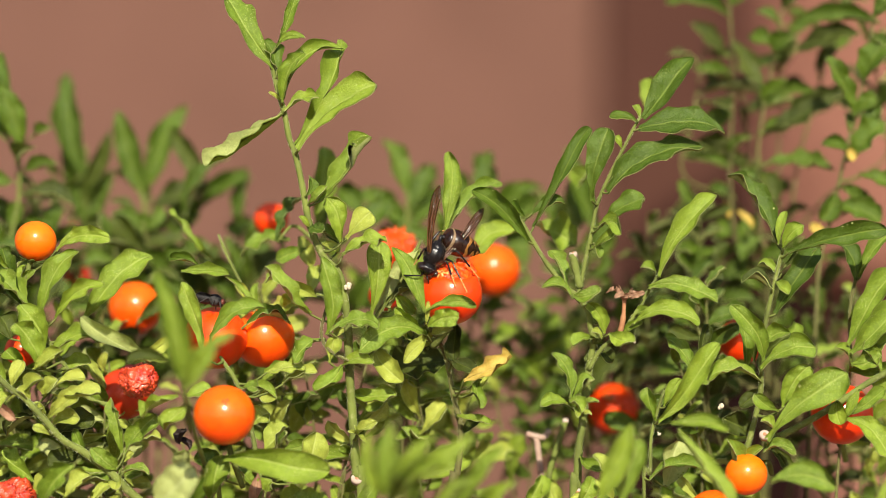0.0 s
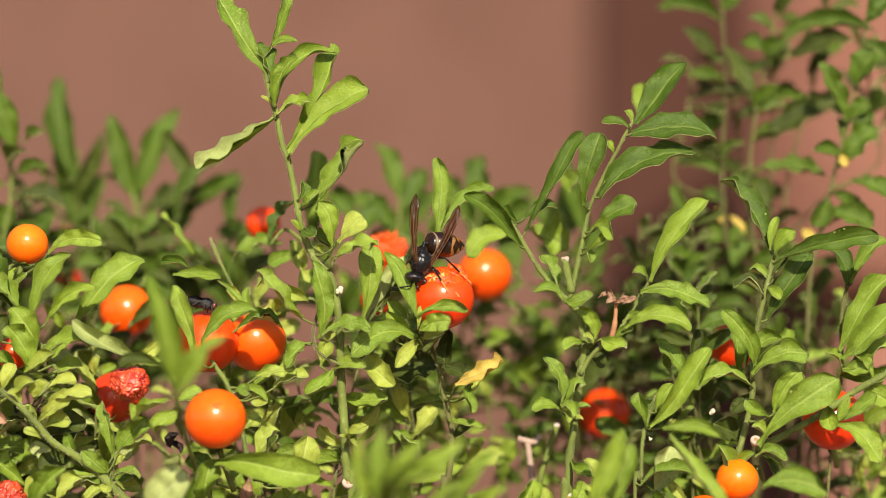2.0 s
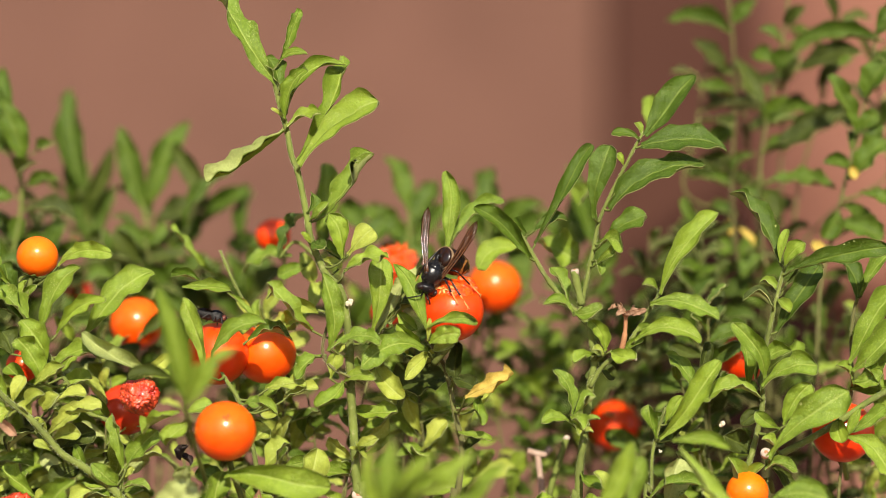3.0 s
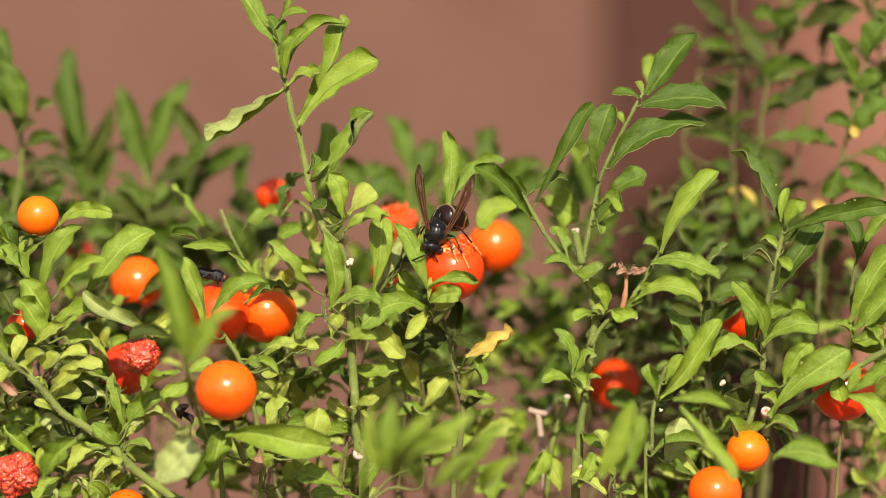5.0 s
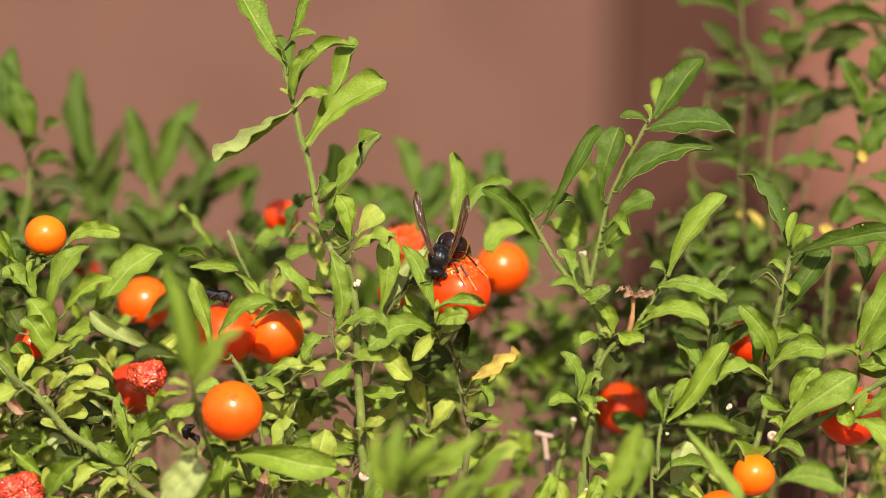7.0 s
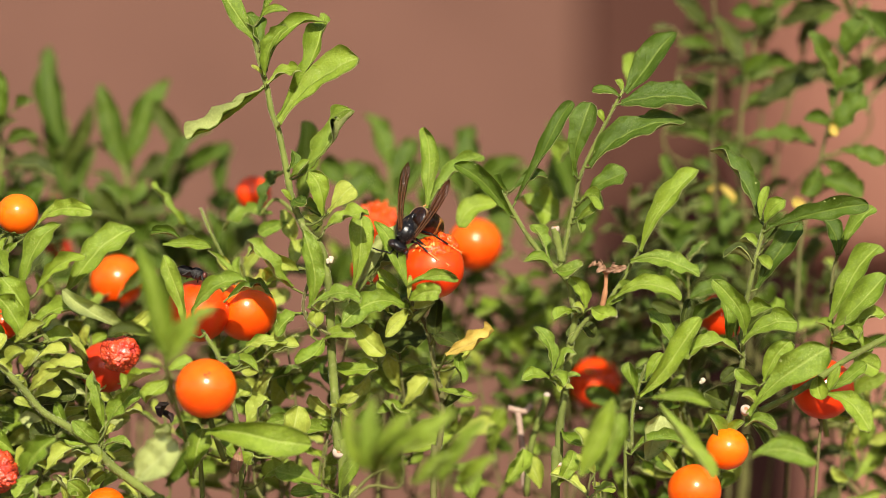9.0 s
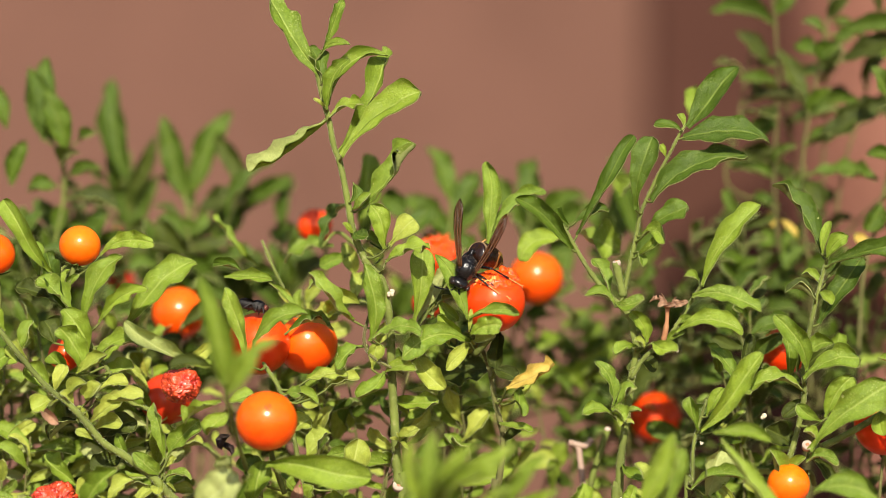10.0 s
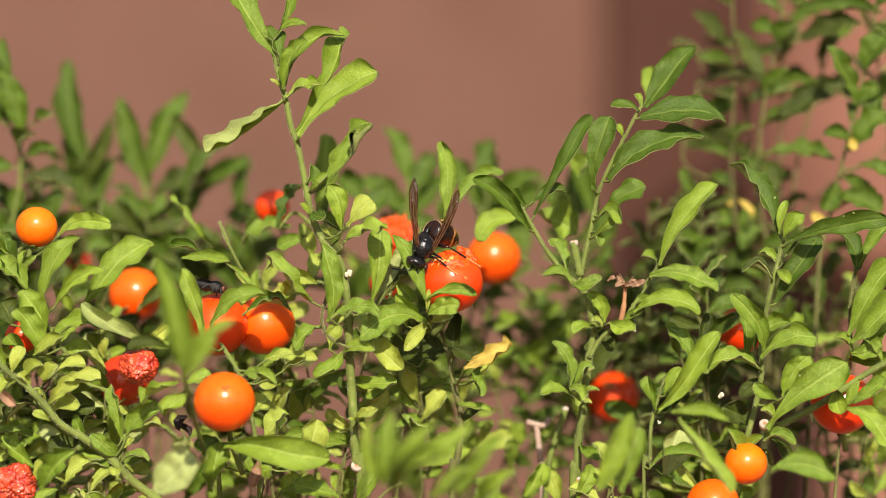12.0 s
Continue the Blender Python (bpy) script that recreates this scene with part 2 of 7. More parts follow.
def tube(points, radii, sides=8, bm=None, caps=True):
    """A round tapered tube along points."""
    bm = bm or bmesh.new()
    pts = [Vector(p) for p in points]
    rings, side = [], None
    for i, p in enumerate(pts):
        way = (pts[min(i + 1, len(pts) - 1)] - pts[max(i - 1, 0)]).normalized()
        if side is None:
            side = way.orthogonal().normalized()
        side = (side - way * side.dot(way)).normalized()
        up = way.cross(side)
        r = radii[i] if isinstance(radii, (list, tuple)) else radii
        rings.append([bm.verts.new(p + (side * math.cos(a) + up * math.sin(a)) * r) for a in (2 * math.pi * k / sides for k in range(sides))])
    for a, b in zip(rings, rings[1:]):
        for k in range(sides):
            bm.faces.new((a[k], a[(k + 1) % sides], b[(k + 1) % sides], b[k]))
    if caps:
        bm.faces.new(rings[0][::-1])
        bm.faces.new(rings[-1])
    return smooth(bm)


def flowing(points, steps=5):
    """A smooth line through points (Catmull-Rom)."""
    pts = [Vector(p) for p in points]
    ext = [2 * pts[0] - pts[1], *pts, 2 * pts[-1] - pts[-2]]
    out = []
    for a, b, c, d in zip(ext, ext[1:], ext[2:], ext[3:]):
        for k in range(steps):
            t = k / steps
            out.append(0.5 * (2 * b + (c - a) * t + (2 * a - 5 * b + 4 * c - d) * t * t + (3 * b - a - 3 * c + d) * t ** 3))
    return out + [pts[-1]]


def ball(size, segments=24, rings=14, bm=None, at=(0, 0, 0)):
    bm = bm or bmesh.new()
    m = Matrix.Translation(at) @ Matrix.Diagonal((*size, 1))
    bmesh.ops.create_uvsphere(bm, u_segments=segments, v_segments=rings, radius=1, matrix=m)
    return smooth(bm)


def boxed(x0, x1, y0, y1, z0, z1, bevel=0.0):
    bm = bmesh.new()
    bmesh.ops.create_cube(bm, size=1, matrix=Matrix.Translation(((x0 + x1) / 2, (y0 + y1) / 2, (z0 + z1) / 2)) @ Matrix.Diagonal((x1 - x0, y1 - y0, z1 - z0, 1)))
    if bevel:
        bmesh.ops.bevel(bm, geom=bm.edges[:], offset=bevel, segments=2, affect="EDGES")
    return bm


def lathe(profile, sides=48):
    """A turned form from (radius, height) pairs about the z axis."""
    bm = bmesh.new()
    rings = [[bm.verts.new((r * math.cos(2 * math.pi * k / sides), r * math.sin(2 * math.pi * k / sides), z)) for k in range(sides)] for r, z in profile]
    for a, b in zip(rings, rings[1:]):
        for k in range(sides):
            bm.faces.new((a[k], a[(k + 1) % sides], b[(k + 1) % sides], b[k]))
    return smooth(bm)


# ---- the setting ----
def setting():
    tagged(part("ground", boxed(-40, 40, -40, 60, -0.2, 0.0), PAVING), "reddish paved ground, weathered and sunlit", "ground", kind="structure")
    tagged(part("bed_soil", boxed(-0.75, 0.75, 0.50, 1.05, 0.004, 0.05, 0.01), SOIL), "dry brown soil of the planting bed", "soil", kind="structure")
    # garden wall behind the bed, with a coping
    wall = tagged(part("wall_north", boxed(-6, 6, 1.95, 2.2, 0, 2.3), PLASTER), "terracotta coloured plaster garden wall in sun", "wall", kind="structure")
    # Added panel for the dark stretch of wall; its panels and handle are invented.
    door = tagged(part("dark_panel_1", boxed(0.112, 1.02, 1.915, 1.948, 0.004, 2.05, 0.004), DARK_PANEL), "added dark red-brown panel for the shadowy stretch of the garden wall", "door", kind="structure")
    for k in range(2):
        part("panel", boxed(0.20 + k * 0.42, 0.52 + k * 0.42, 1.903, 1.916, 0.25, 1.80, 0.006), DARK_PANEL, door)
    part("handle", tube([(0.165, 1.87, 0.98), (0.165, 1.87, 1.10)], 0.008, 10), SHELL_DARK, door, "invented black handle on the added panel")
    part("coping", boxed(-6, 6, 1.90, 2.25, 2.303, 2.37, 0.01), CLAY, wall)


setting()


def planter():
    """Tall round clay jar that stands before the wall."""
    thing = new("clay_jar")
    thing.location = (0.260, 1.5, 0.0)
    h = 1.0
    part("body", lathe([(0.0, 0.001), (0.052, 0.001), (0.058, 0.03), (0.066, 0.30), (0.064, 0.55), (0.058, 0.728), (0.04, 0.728), (0.0, 0.70)]), CLAY, thing)
    part("rim", lathe([(0.050, 0.730), (0.092, 0.733), (0.099, 0.745), (0.102, 0.80), (0.101, h - 0.012), (0.095, h), (0.082, h), (0.075, h - 0.012), (0.050, 0.730)]), CLAY, thing, "deep upright rim")
    part("soil", lathe([(0.0, h - 0.05), (0.076, h - 0.05)]), SOIL, thing)
    tagged(thing, "tall round terracotta jar with a deep rim before the wall", "jar")


planter()


# ---- leaves, stems and berries ----
SHAPES = {"l": (0.90, 0.42), "s": (1.45, 0.34), "o": (0.75, 0.45), "n": (0.9, 0.8)}    # blunt lance, spoon, oval, narrow lance


def blade(base, tip, width, roll, bend, curl, fold, wave, shape, twist, seed, n=21, m=8):
    """Mesh data of one leaf from base to tip (metres): a folded, waved, arched sheet with an upper and a lower skin."""
    rnd = random.Random(seed)
    # each blade is turned a little about its rib by chance
    turned = random.Random(seed * 7 + 3).uniform(-13, 13)
    axis = tip - base
    length = axis.length
    axis.normalize()
    facing = Vector((0.0, -0.85, 0.5))
    up = facing - axis * facing.dot(axis)
    up = (up if up.length > 0.05 else Vector((0, 0, 1)) - axis * axis.z).normalized()
    up = Matrix.Rotation(radians(roll + turned), 3, axis) @ up
    side = axis.cross(up)
    p, q = SHAPES[shape]
    s_top = p / (p + q)
    peak = s_top ** p * (1 - s_top) ** q
    ph = [rnd.uniform(0, 6.28) for _ in range(4)]
    fr = rnd.uniform(1.9, 3.3)
    skew = rnd.uniform(-0.06, 0.06)
    # the halves fold unevenly, and the margin rolls up here and down there
    halves = [radians(min(4 + fold * rnd.uniform(0.8, 1.6), 62)) for _ in range(2)]
    rolls = [rnd.uniform(-0.05, 0.16) for _ in range(2)]
    spots = [rnd.uniform(0, 6.28) for _ in range(2)]
    drift = Vector([rnd.uniform(0, 50) for _ in range(3)])
    rows = []
    for i in range(n):
        s = 1 - (1 - i / (n - 1)) ** 1.45
        half = width / 2 * max((s ** p * max(1 - s, 0.0) ** q) / peak, 0.20 * (1 - s) ** 2 + 0.012)
        arch = 4 * s * (1 - s)
        mid = base + axis * (length * s) + side * (bend * length * arch + skew * length * math.sin(2 * math.pi * s) * 0.3) + up * (curl * length * arch - 0.55 * curl * length * max(0, s - 0.7) ** 2 / 0.09)
        spin = Matrix.Rotation(radians(twist) * (s - 0.45), 3, axis)
        out, top = spin @ side, spin @ up
        row = []
        for j in range(m + 1):
            v = 2 * j / m - 1
            k = 0 if v < 0 else 1
            lean = halves[k] * (0.8 + 0.35 * math.sin(3.1 * s + spots[k]))
            ripple = 1.3 * wave * width * v * v * (math.sin(fr * 2 * math.pi * s + ph[k]) + 0.25 * math.sin(fr * 4.2 * math.pi * s + ph[2 + k])) * (0.35 + s)
            half_v = half * (1 + 0.32 * wave * math.sin(fr * 5.3 * s + ph[2 + k]) + 0.2 * wave * math.sin(fr * 11 * s + ph[k]))
            lift = math.sin(lean) * (abs(v) ** 1.3 + 0.35 * abs(v) ** 5) * half_v
            rolled = rolls[k] * width * max(0.0, abs(v) - 0.45) ** 2 / 0.3 * (1 + math.sin(5.2 * s + spots[1 - k]))
            quilt = 0.075 * width * noise.noise(Vector((v * 2.2, s * length / width * 3.0, 0)) + drift)
            row.append(mid + out * (v * half_v * math.cos(lean)) + top * (lift + quilt + (ripple + rolled) * min(1, half / (width * 0.3))))
        rows.append(row)
    return rows, up


LEAVES = [0]
LINES = {}      # the middle line of each branch, by name


def petiole(twig, base, rnd):
    """The stalk of a leaf, from the branch a little below it to the foot of its blade: points about that foot."""
    if twig.name not in LINES:
        return []
    low = [p for p in LINES[twig.name] if p.z < base.z + 0.004] or LINES[twig.name]
    foot = min(low, key=lambda p: (p - base).length + 0.6 * max(0.0, p.z - base.z + 0.25 * (p - base).length))
    way = foot - base
    if not 0.0008 < way.length < 0.013:
        return []
    sag = Vector((rnd.uniform(-0.06, 0.06), 0, -0.16)) * way.length
    return [way, way * 0.66 + sag * 0.8, way * 0.3 + sag * 0.7, Vector((0, 0, -0.0001)), -way.normalized() * 0.0004]


def leaf(parent, base, tip, width, roll=0.0, bend=0.0, curl=0.05, fold=20.0, wave=0.08, shape="l", tone="g", twist=0.0):
    """One leaf as a part of its branch; places in millimetres (see spot)."""
    LEAVES[0] += 1
    origin = spot(*base)
    rows, up = blade(Vector((0, 0, 0)), spot(*tip) - origin, width / 1000, roll, bend, curl, fold, wave, shape, twist, LEAVES[0])
    n, m = len(rows), len(rows[0])
    thick = 0.00026
    verts = [p for r in rows for p in r] + [p - up * thick for r in rows for p in r]
    faces, mats = [], []
    for i in range(n - 1):
        for j in range(m - 1):
            a, b, c, d = i * m + j, i * m + j + 1, (i + 1) * m + j + 1, (i + 1) * m + j
            faces += [(a, b, c, d), (n * m + d, n * m + c, n * m + b, n * m + a)]
            mats += [0, 1]
    rim = [i * m for i in range(n)] + [(n - 1) * m + j for j in range(1, m)] + [i * m + m - 1 for i in range(n - 2, -1, -1)] + list(range(m - 2, 0, -1))
    for a, b in zip(rim, rim[1:] + rim[:1]):
        faces.append((b, a, n * m + a, n * m + b))
        mats.append(1)
    stalk = petiole(parent, origin, random.Random(LEAVES[0]))
    rings = len(stalk)
    for k, p in enumerate(stalk):
        ahead = (stalk[min(k + 1, rings - 1)] - stalk[max(k - 1, 0)]).normalized()
        one = ahead.orthogonal().normalized()
        two = ahead.cross(one)
        r = (0.00042, 0.00030, 0.00026, 0.00030, 0.00016)[k]
        verts += [p + one * (r * math.cos(a * 1.0472)) + two * (r * math.sin(a * 1.0472)) for a in range(6)]
    for k in range(rings - 1):
        at = 2 * n * m + 6 * k
        faces += [(at + a, at + (a + 1) % 6, at + 6 + (a + 1) % 6, at + 6 + a) for a in range(6)]
        mats += [2] * 6
    me = bpy.data.meshes.new("leaf")
    me.from_pydata(verts, [], faces)
    me.polygons.foreach_set("material_index", mats)
    me.polygons.foreach_set("use_smooth", [True] * len(faces))
    uv = me.uv_layers.new(name="UVMap")
    where = np.array([((k % m) / (m - 1), ((k % (n * m)) // m) / (n - 1)) for k in range(2 * n * m)] + [(0.5, 0.0)] * (6 * rings))
    loops = np.empty(len(me.loops), dtype=np.int32)
    me.loops.foreach_get("vertex_index", loops)
    uv.data.foreach_set("uv", where[loops].ravel())
    for mat in (*TONES[tone], STEM):
        me.materials.append(mat)
    ob = new("leaf", me)
    ob.parent = parent
    ob.location = origin - Vector(parent["base"])
    return ob


def shrub(label, root):
    thing = new("cherry_shrub")
    thing.location = spot(*root)
    thing["base"] = tuple(thing.location)
    thing["root"] = root
    return tagged(thing, label, "shrub")


def fuzz(line, radii, rnd, count):
    """Short fine hairs that stand off a stem."""
    bm = bmesh.new()
    n = len(line) - 1
    for _ in range(count):
        u = rnd.random() * n
        k = min(int(u), n - 1)
        p = line[k].lerp(line[k + 1], u - k)
        way = (line[k + 1] - line[k]).normalized()
        side = way.orthogonal().normalized()
        out = Matrix.Rotation(rnd.uniform(0, 6.283), 3, way) @ side
        foot = p + out * radii[k] * 0.9
        tip = foot + (out + way * rnd.uniform(-0.5, 0.5)) * rnd.uniform(0.00012, 0.0003)
        w = way * 0.00002
        bm.faces.new([bm.verts.new(v) for v in (foot - w, foot + w, tip)])
    return bm


def branch(plant, points, thick, thin, material=None, name="branch", hairs=0):
    """A stem through points (millimetres, see spot), thick at its first and thin at its last."""
    origin = spot(*points[0])
    line = flowing([spot(*p) - origin for p in points])
    n = len(line) - 1
    rnd = random.Random(round(points[0][0] * 7 + points[-1][2] * 13))
    radii = [(thick + (thin - thick) * i / n) / 1000 * (1 + rnd.uniform(-0.08, 0.12)) for i in range(n + 1)]
    ob = part(name, tube(line, radii, 9), material or STEM, plant)
    ob.location = origin - Vector(plant["base"])
    ob["base"] = tuple(origin)
    LINES[ob.name] = [p + origin for p in line]
    if hairs:
        tagged(part("hairs", fuzz(line, radii, rnd, hairs), DOWN, ob, "fine pale down on the stem"), kind="stuff")
    return ob


def berry(label, x, y, z, radius, material, squash=0.97, hang=(0.2, 0.3, 1.0), stalk=9.0, turn=0.0):
    """A ripened berry with its green calyx and stalk; hang: the way from its middle to its stalk."""
    thing = new("berry")
    thing.location = spot(x, y, z)
    rnd = random.Random(round(x * 31 + z * 17))
    bm = ball((radius / 1000, radius / 1000 * rnd.uniform(0.97, 1.0), radius / 1000 * squash), 40, 24)
    for v in bm.verts:
        v.co *= 1 + 0.012 * noise.noise(v.co * 90 + Vector((x, y, z)))
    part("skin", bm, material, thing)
    up = Vector(hang).normalized()
    frame_up = up.to_track_quat("Z", "Y").to_matrix()
    bm = bmesh.new()
    r = radius / 1000
    for k in range(5):
        a = 2 * math.pi * k / 5 + rnd.uniform(-0.2, 0.2)
        out = Vector((math.cos(a), math.sin(a), 0))
        across = Vector((-math.sin(a), math.cos(a), 0))
        cs = []
        for s, w in ((0.0, 0.10), (0.35, 0.17), (0.7, 0.12), (1.0, 0.02)):
            lift = 1.03 - 0.30 * (s * 0.75) ** 2 + (0.06 * s)
            mid = out * (r * 0.75 * s) + Vector((0, 0, r * lift))
            cs.append([bm.verts.new(frame_up @ (mid + across * (r * w * e) + Vector((0, 0, -abs(e) * r * 0.03)))) for e in (-1, 0, 1)])
        for a_row, b_row in zip(cs, cs[1:]):
            for j in range(2):
                bm.faces.new((a_row[j], a_row[j + 1], b_row[j + 1], b_row[j]))
    bmesh.ops.solidify(bm, geom=bm.faces[:], thickness=0.0003)
    part("calyx", smooth(bm), STEM, thing, "green five-pointed calyx")
    e = up * (r * 1.0)
    f = up * (r + stalk / 1000)
    bend = Vector((rnd.uniform(-1, 1), rnd.uniform(0, 1), -1.2)) * (stalk / 2500)
    part("stalk", tube(flowing([e, (e + f) / 2, f + bend]), 0.0007, 7), STEM, thing, "thin green stalk")
    return tagged(thing, label, "berry", "berries on the shrubs")


def withered_berry(label, x, y, z, radius, rough=0.16, seed=0, squash=0.9, material=None, ragged=0.0):
    """A shrunken berry with deep folds."""
    thing = new("withered_berry")
    thing.location = spot(x, y, z)
    r = radius / 1000
    bm = ball((r, r, r * squash), 96, 64)
    for v in bm.verts:
        d = v.co.normalized()
        q = d * 1.9 + Vector((seed * 3.1, seed * 1.7, 0))
        warp = q + Vector((noise.noise(q * 0.9), noise.noise(q * 0.9 + Vector((9, 0, 0))), noise.noise(q * 0.9 + Vector((0, 9, 0))))) * 0.9
        crease = math.exp(-(noise.noise(warp * 1.6) / 0.11) ** 2) + 0.5 * math.exp(-(noise.noise(warp * 3.6 + Vector((5, 2, 1))) / 0.16) ** 2)
        fine = 0.25 * rough * noise.noise(Vector((warp.x * 9, warp.y * 9, warp.z * 3)))
        v.co *= 1.05 + 0.26 * noise.noise(q * 0.8) - rough * crease + fine
        if ragged and d.z > 0.1:
            v.co += d * (r * ragged * max(0.0, noise.noise(d * 4.3 + Vector((seed, 0, 0)))) * (d.z + 0.3))
    part("skin", bm, material or WITHERED, thing)
    part("stalk", tube([(0, r * 0.6, 0), (r * 0.3, r * 1.7, -r * 0.5)], 0.0008, 7), DRY, thing, "dried brown stalk")
    return tagged(thing, label, "berry", "withered berries on the shrubs")



def small_leaf(parent, base, tip, width, rnd, tone):
    """A leaf with chance folds for the inside of a shrub."""
    return leaf(parent, base, tip, width, rnd.uniform(-50, 50), rnd.uniform(-0.12, 0.12), rnd.uniform(0.0, 0.14), rnd.uniform(8, 30), rnd.uniform(0.02, 0.06), rnd.choice("llsso"), tone, rnd.uniform(-55, 55))


def thicket(plant, xs, ys, zs, count, seed, tones="gyygm", longest=15.0):
    """Leafy shoots inside a shrub, up to four from each fork: their tips lie within the ranges (millimetres, see spot)."""
    rnd = random.Random(seed)
    fork = None
    for shoot in range(count):
        x, y, z = rnd.uniform(*xs), rnd.uniform(*ys), rnd.uniform(*zs)
        tall = rnd.uniform(28, 46)
        dx, dy = rnd.uniform(-10, 10), rnd.uniform(-4, 8)
        if shoot % 4 == 0:
            rx, ry, rz = plant["root"]
            fork = (x * 0.6 + 0.2 * sum(xs) + dx, y + dy, min(zs) - 44)
            branch(plant, [(rx, ry, rz), (rx * 0.6 + fork[0] * 0.4, ry * 0.6 + fork[1] * 0.4, -430), (rx * 0.3 + fork[0] * 0.7, ry * 0.3 + fork[1] * 0.7, min(fork[2] - 60, -150)), fork], 1.0, 0.5, BARK)
        twig = branch(plant, [fork, ((fork[0] + x + dx) / 2, (fork[1] + y + dy) / 2, (fork[2] + z - tall) / 2 + 3), (x + dx, y + dy, z - tall), (x + dx * 0.55 + rnd.uniform(-2, 2), y + dy * 0.5, z - tall * 0.55), (x, y, z)], 0.48, 0.24, BARK)
        n = rnd.randint(6, 10)
        for k in range(n):
            u = 0.15 + 0.85 * (k + rnd.random() * 0.5) / n
            bx, by, bz = x + dx * (1 - u) ** 1.3, y + dy * (1 - u), z - tall * (1 - u)
            a = k * 2.4 + rnd.uniform(-0.5, 0.5)
            size = longest * rnd.uniform(0.45, 1.0) * (1.05 - 0.35 * u)
            rise = rnd.uniform(-0.15, 0.9) + 0.5 * (u > 0.9)
            out = Vector((math.cos(a), -abs(math.sin(a)) * 0.7 + 0.15, rise)).normalized() * size
            small_leaf(twig, (bx, by, bz), (bx + out.x, by + out.y, bz + out.z), size * rnd.uniform(0.30, 0.46), rnd, rnd.choice(tones))



# ---- the shrubs, branch by branch ----
plant = shrub("tall green shrub with narrow wavy leaves and upright stems", (-25, 40, -700))
twig = branch(plant, [(-25.0, 40.0, -700), (-23.4, 28.0, -420), (-20.4, 6.0, -172.6), (-19.6, 0.0, -62.6), (-20.7, 0.0, -55.2), (-21.3, 0.0, -49.0), (-21.8, 0.0, -40.8), (-22.4, 0.0, -32.6), (-22.8, 0.0, -24.4), (-23.0, 0.0, -17.6), (-23.9, 0.0, -11.5), (-25.1, 0.0, -6.0), (-28.5, 0.0, -2.3), (-30.8, 0.0, 2.2), (-32.3, 0.0, 6.3), (-33.3, 0.0, 11.7), (-34.5, 0.0, 17.9), (-35.7, 0.0, 23.0), (-37.1, 0.0, 26.7), (-38.3, 0.0, 32.9), (-39.7, 0.0, 37.6), (-41.0, 0.0, 43.1), (-42.0, 0.0, 47.0)], 1.28, 0.55, hairs=7895)
main_stem = twig
leaf(twig, (-39.8, .0, 42.7), (-55.0, 6.0, 66.4), 7.5, 3, -.07, .10, 25, .19, "l", "g", 51)
leaf(twig, (-40.4, -1.0, 48.6), (-35.1, 2.0, 62.2), 3.6, 25, -.00, .11, 50, .21, "l", "g", -46)
leaf(twig, (-40.4, -1.0, 48.3), (-33.3, -4.0, 50.8), 2.5, -1, -.18, .07, 29, .03, "l", "g", -34)
leaf(twig, (-40.0, -1.0, 41.7), (-43.4, 2.0, 50.7), 5.1, 40, .04, .10, 30, .15, "l", "m", -43)
leaf(twig, (-38.7, -2.0, 35.2), (-33.3, -5.0, 47.0), 4.6, 3, -.12, .02, 35, .13, "l", "g", -34)
leaf(twig, (-38.4, 1.0, 36.7), (-24.3, 4.0, 49.1), 5.4, 14, -.20, .10, 37, .17, "l", "g", 21)
leaf(twig, (-35.9, 3.0, 25.1), (-24.8, 8.0, 51.5), 6.9, -10, .09, .09, 45, .21, "l", "g", -24)
leaf(twig, (-34.9, -3.0, 23.8), (-16.2, -8.0, 39.5), 8.3, -4, -.09, .03, 14, .05, "s", "g", -15)
leaf(twig, (-38.1, -2.0, 33.2), (-29.9, -5.0, 36.5), 3.4, -14, -.16, .05, 24, .15, "l", "g", -2)
leaf(twig, (-38.7, -1.0, 32.5), (-57.2, -7.0, 20.2), 5.9, 20, -.10, .03, 50, .12, "l", "p", 20)
leaf(twig, (-38.9, -1.0, 35.3), (-41.9, -2.0, 37.8), 1.2, 7, .03, .02, 34, .04, "l", "y", 9)
leaf(twig, (-29.7, .0, 11.7), (-17.4, -4.0, 27.0), 6.5, -5, .06, .04, 38, .13, "l", "g", -30)
leaf(twig, (-33.1, -1.0, 12.7), (-32.3, .0, 17.7), 2.8, 30, .25, .05, 25, .05, "l", "m", 33)
leaf(twig, (-32.3, -1.0, 11.0), (-28.2, -3.0, 15.2), 3.3, -11, .20, .10, 40, .03, "l", "g", 53)
leaf(twig, (-24.2, -3.0, 1.8), (-28.1, -4.0, 12.3), 5.6, -11, .12, .08, 28, .11, "l", "g", 51)
leaf(twig, (-23.5, 2.0, 2.5), (-17.5, .0, 8.9), 6.0, 0, -.02, .05, 8, .01, "s", "y", 10)
leaf(twig, (-31.5, -2.0, 5.8), (-28.6, -5.0, 4.7), 3.8, 5, .20, .04, 19, .07, "l", "m", 4)
leaf(twig, (-32.1, -1.0, 5.3), (-34.5, -2.0, 7.9), 1.8, -3, -.03, .08, 35, .05, "l", "g", -9)
leaf(twig, (-24.2, -3.0, -1.5), (-13.5, -9.0, 1.9), 4.9, -12, -.12, .02, 38, .15, "l", "g", -44)
leaf(twig, (-18.0, 4.0, -17.1), (-15.3, 2.0, 1.8), 6.3, 6, .03, .08, 12, .04, "s", "g", -8)
leaf(twig, (-27.6, -5.0, -20.4), (-29.2, -8.0, -2.0), 5.9, -10, .10, .05, 22, .22, "l", "g", 42)
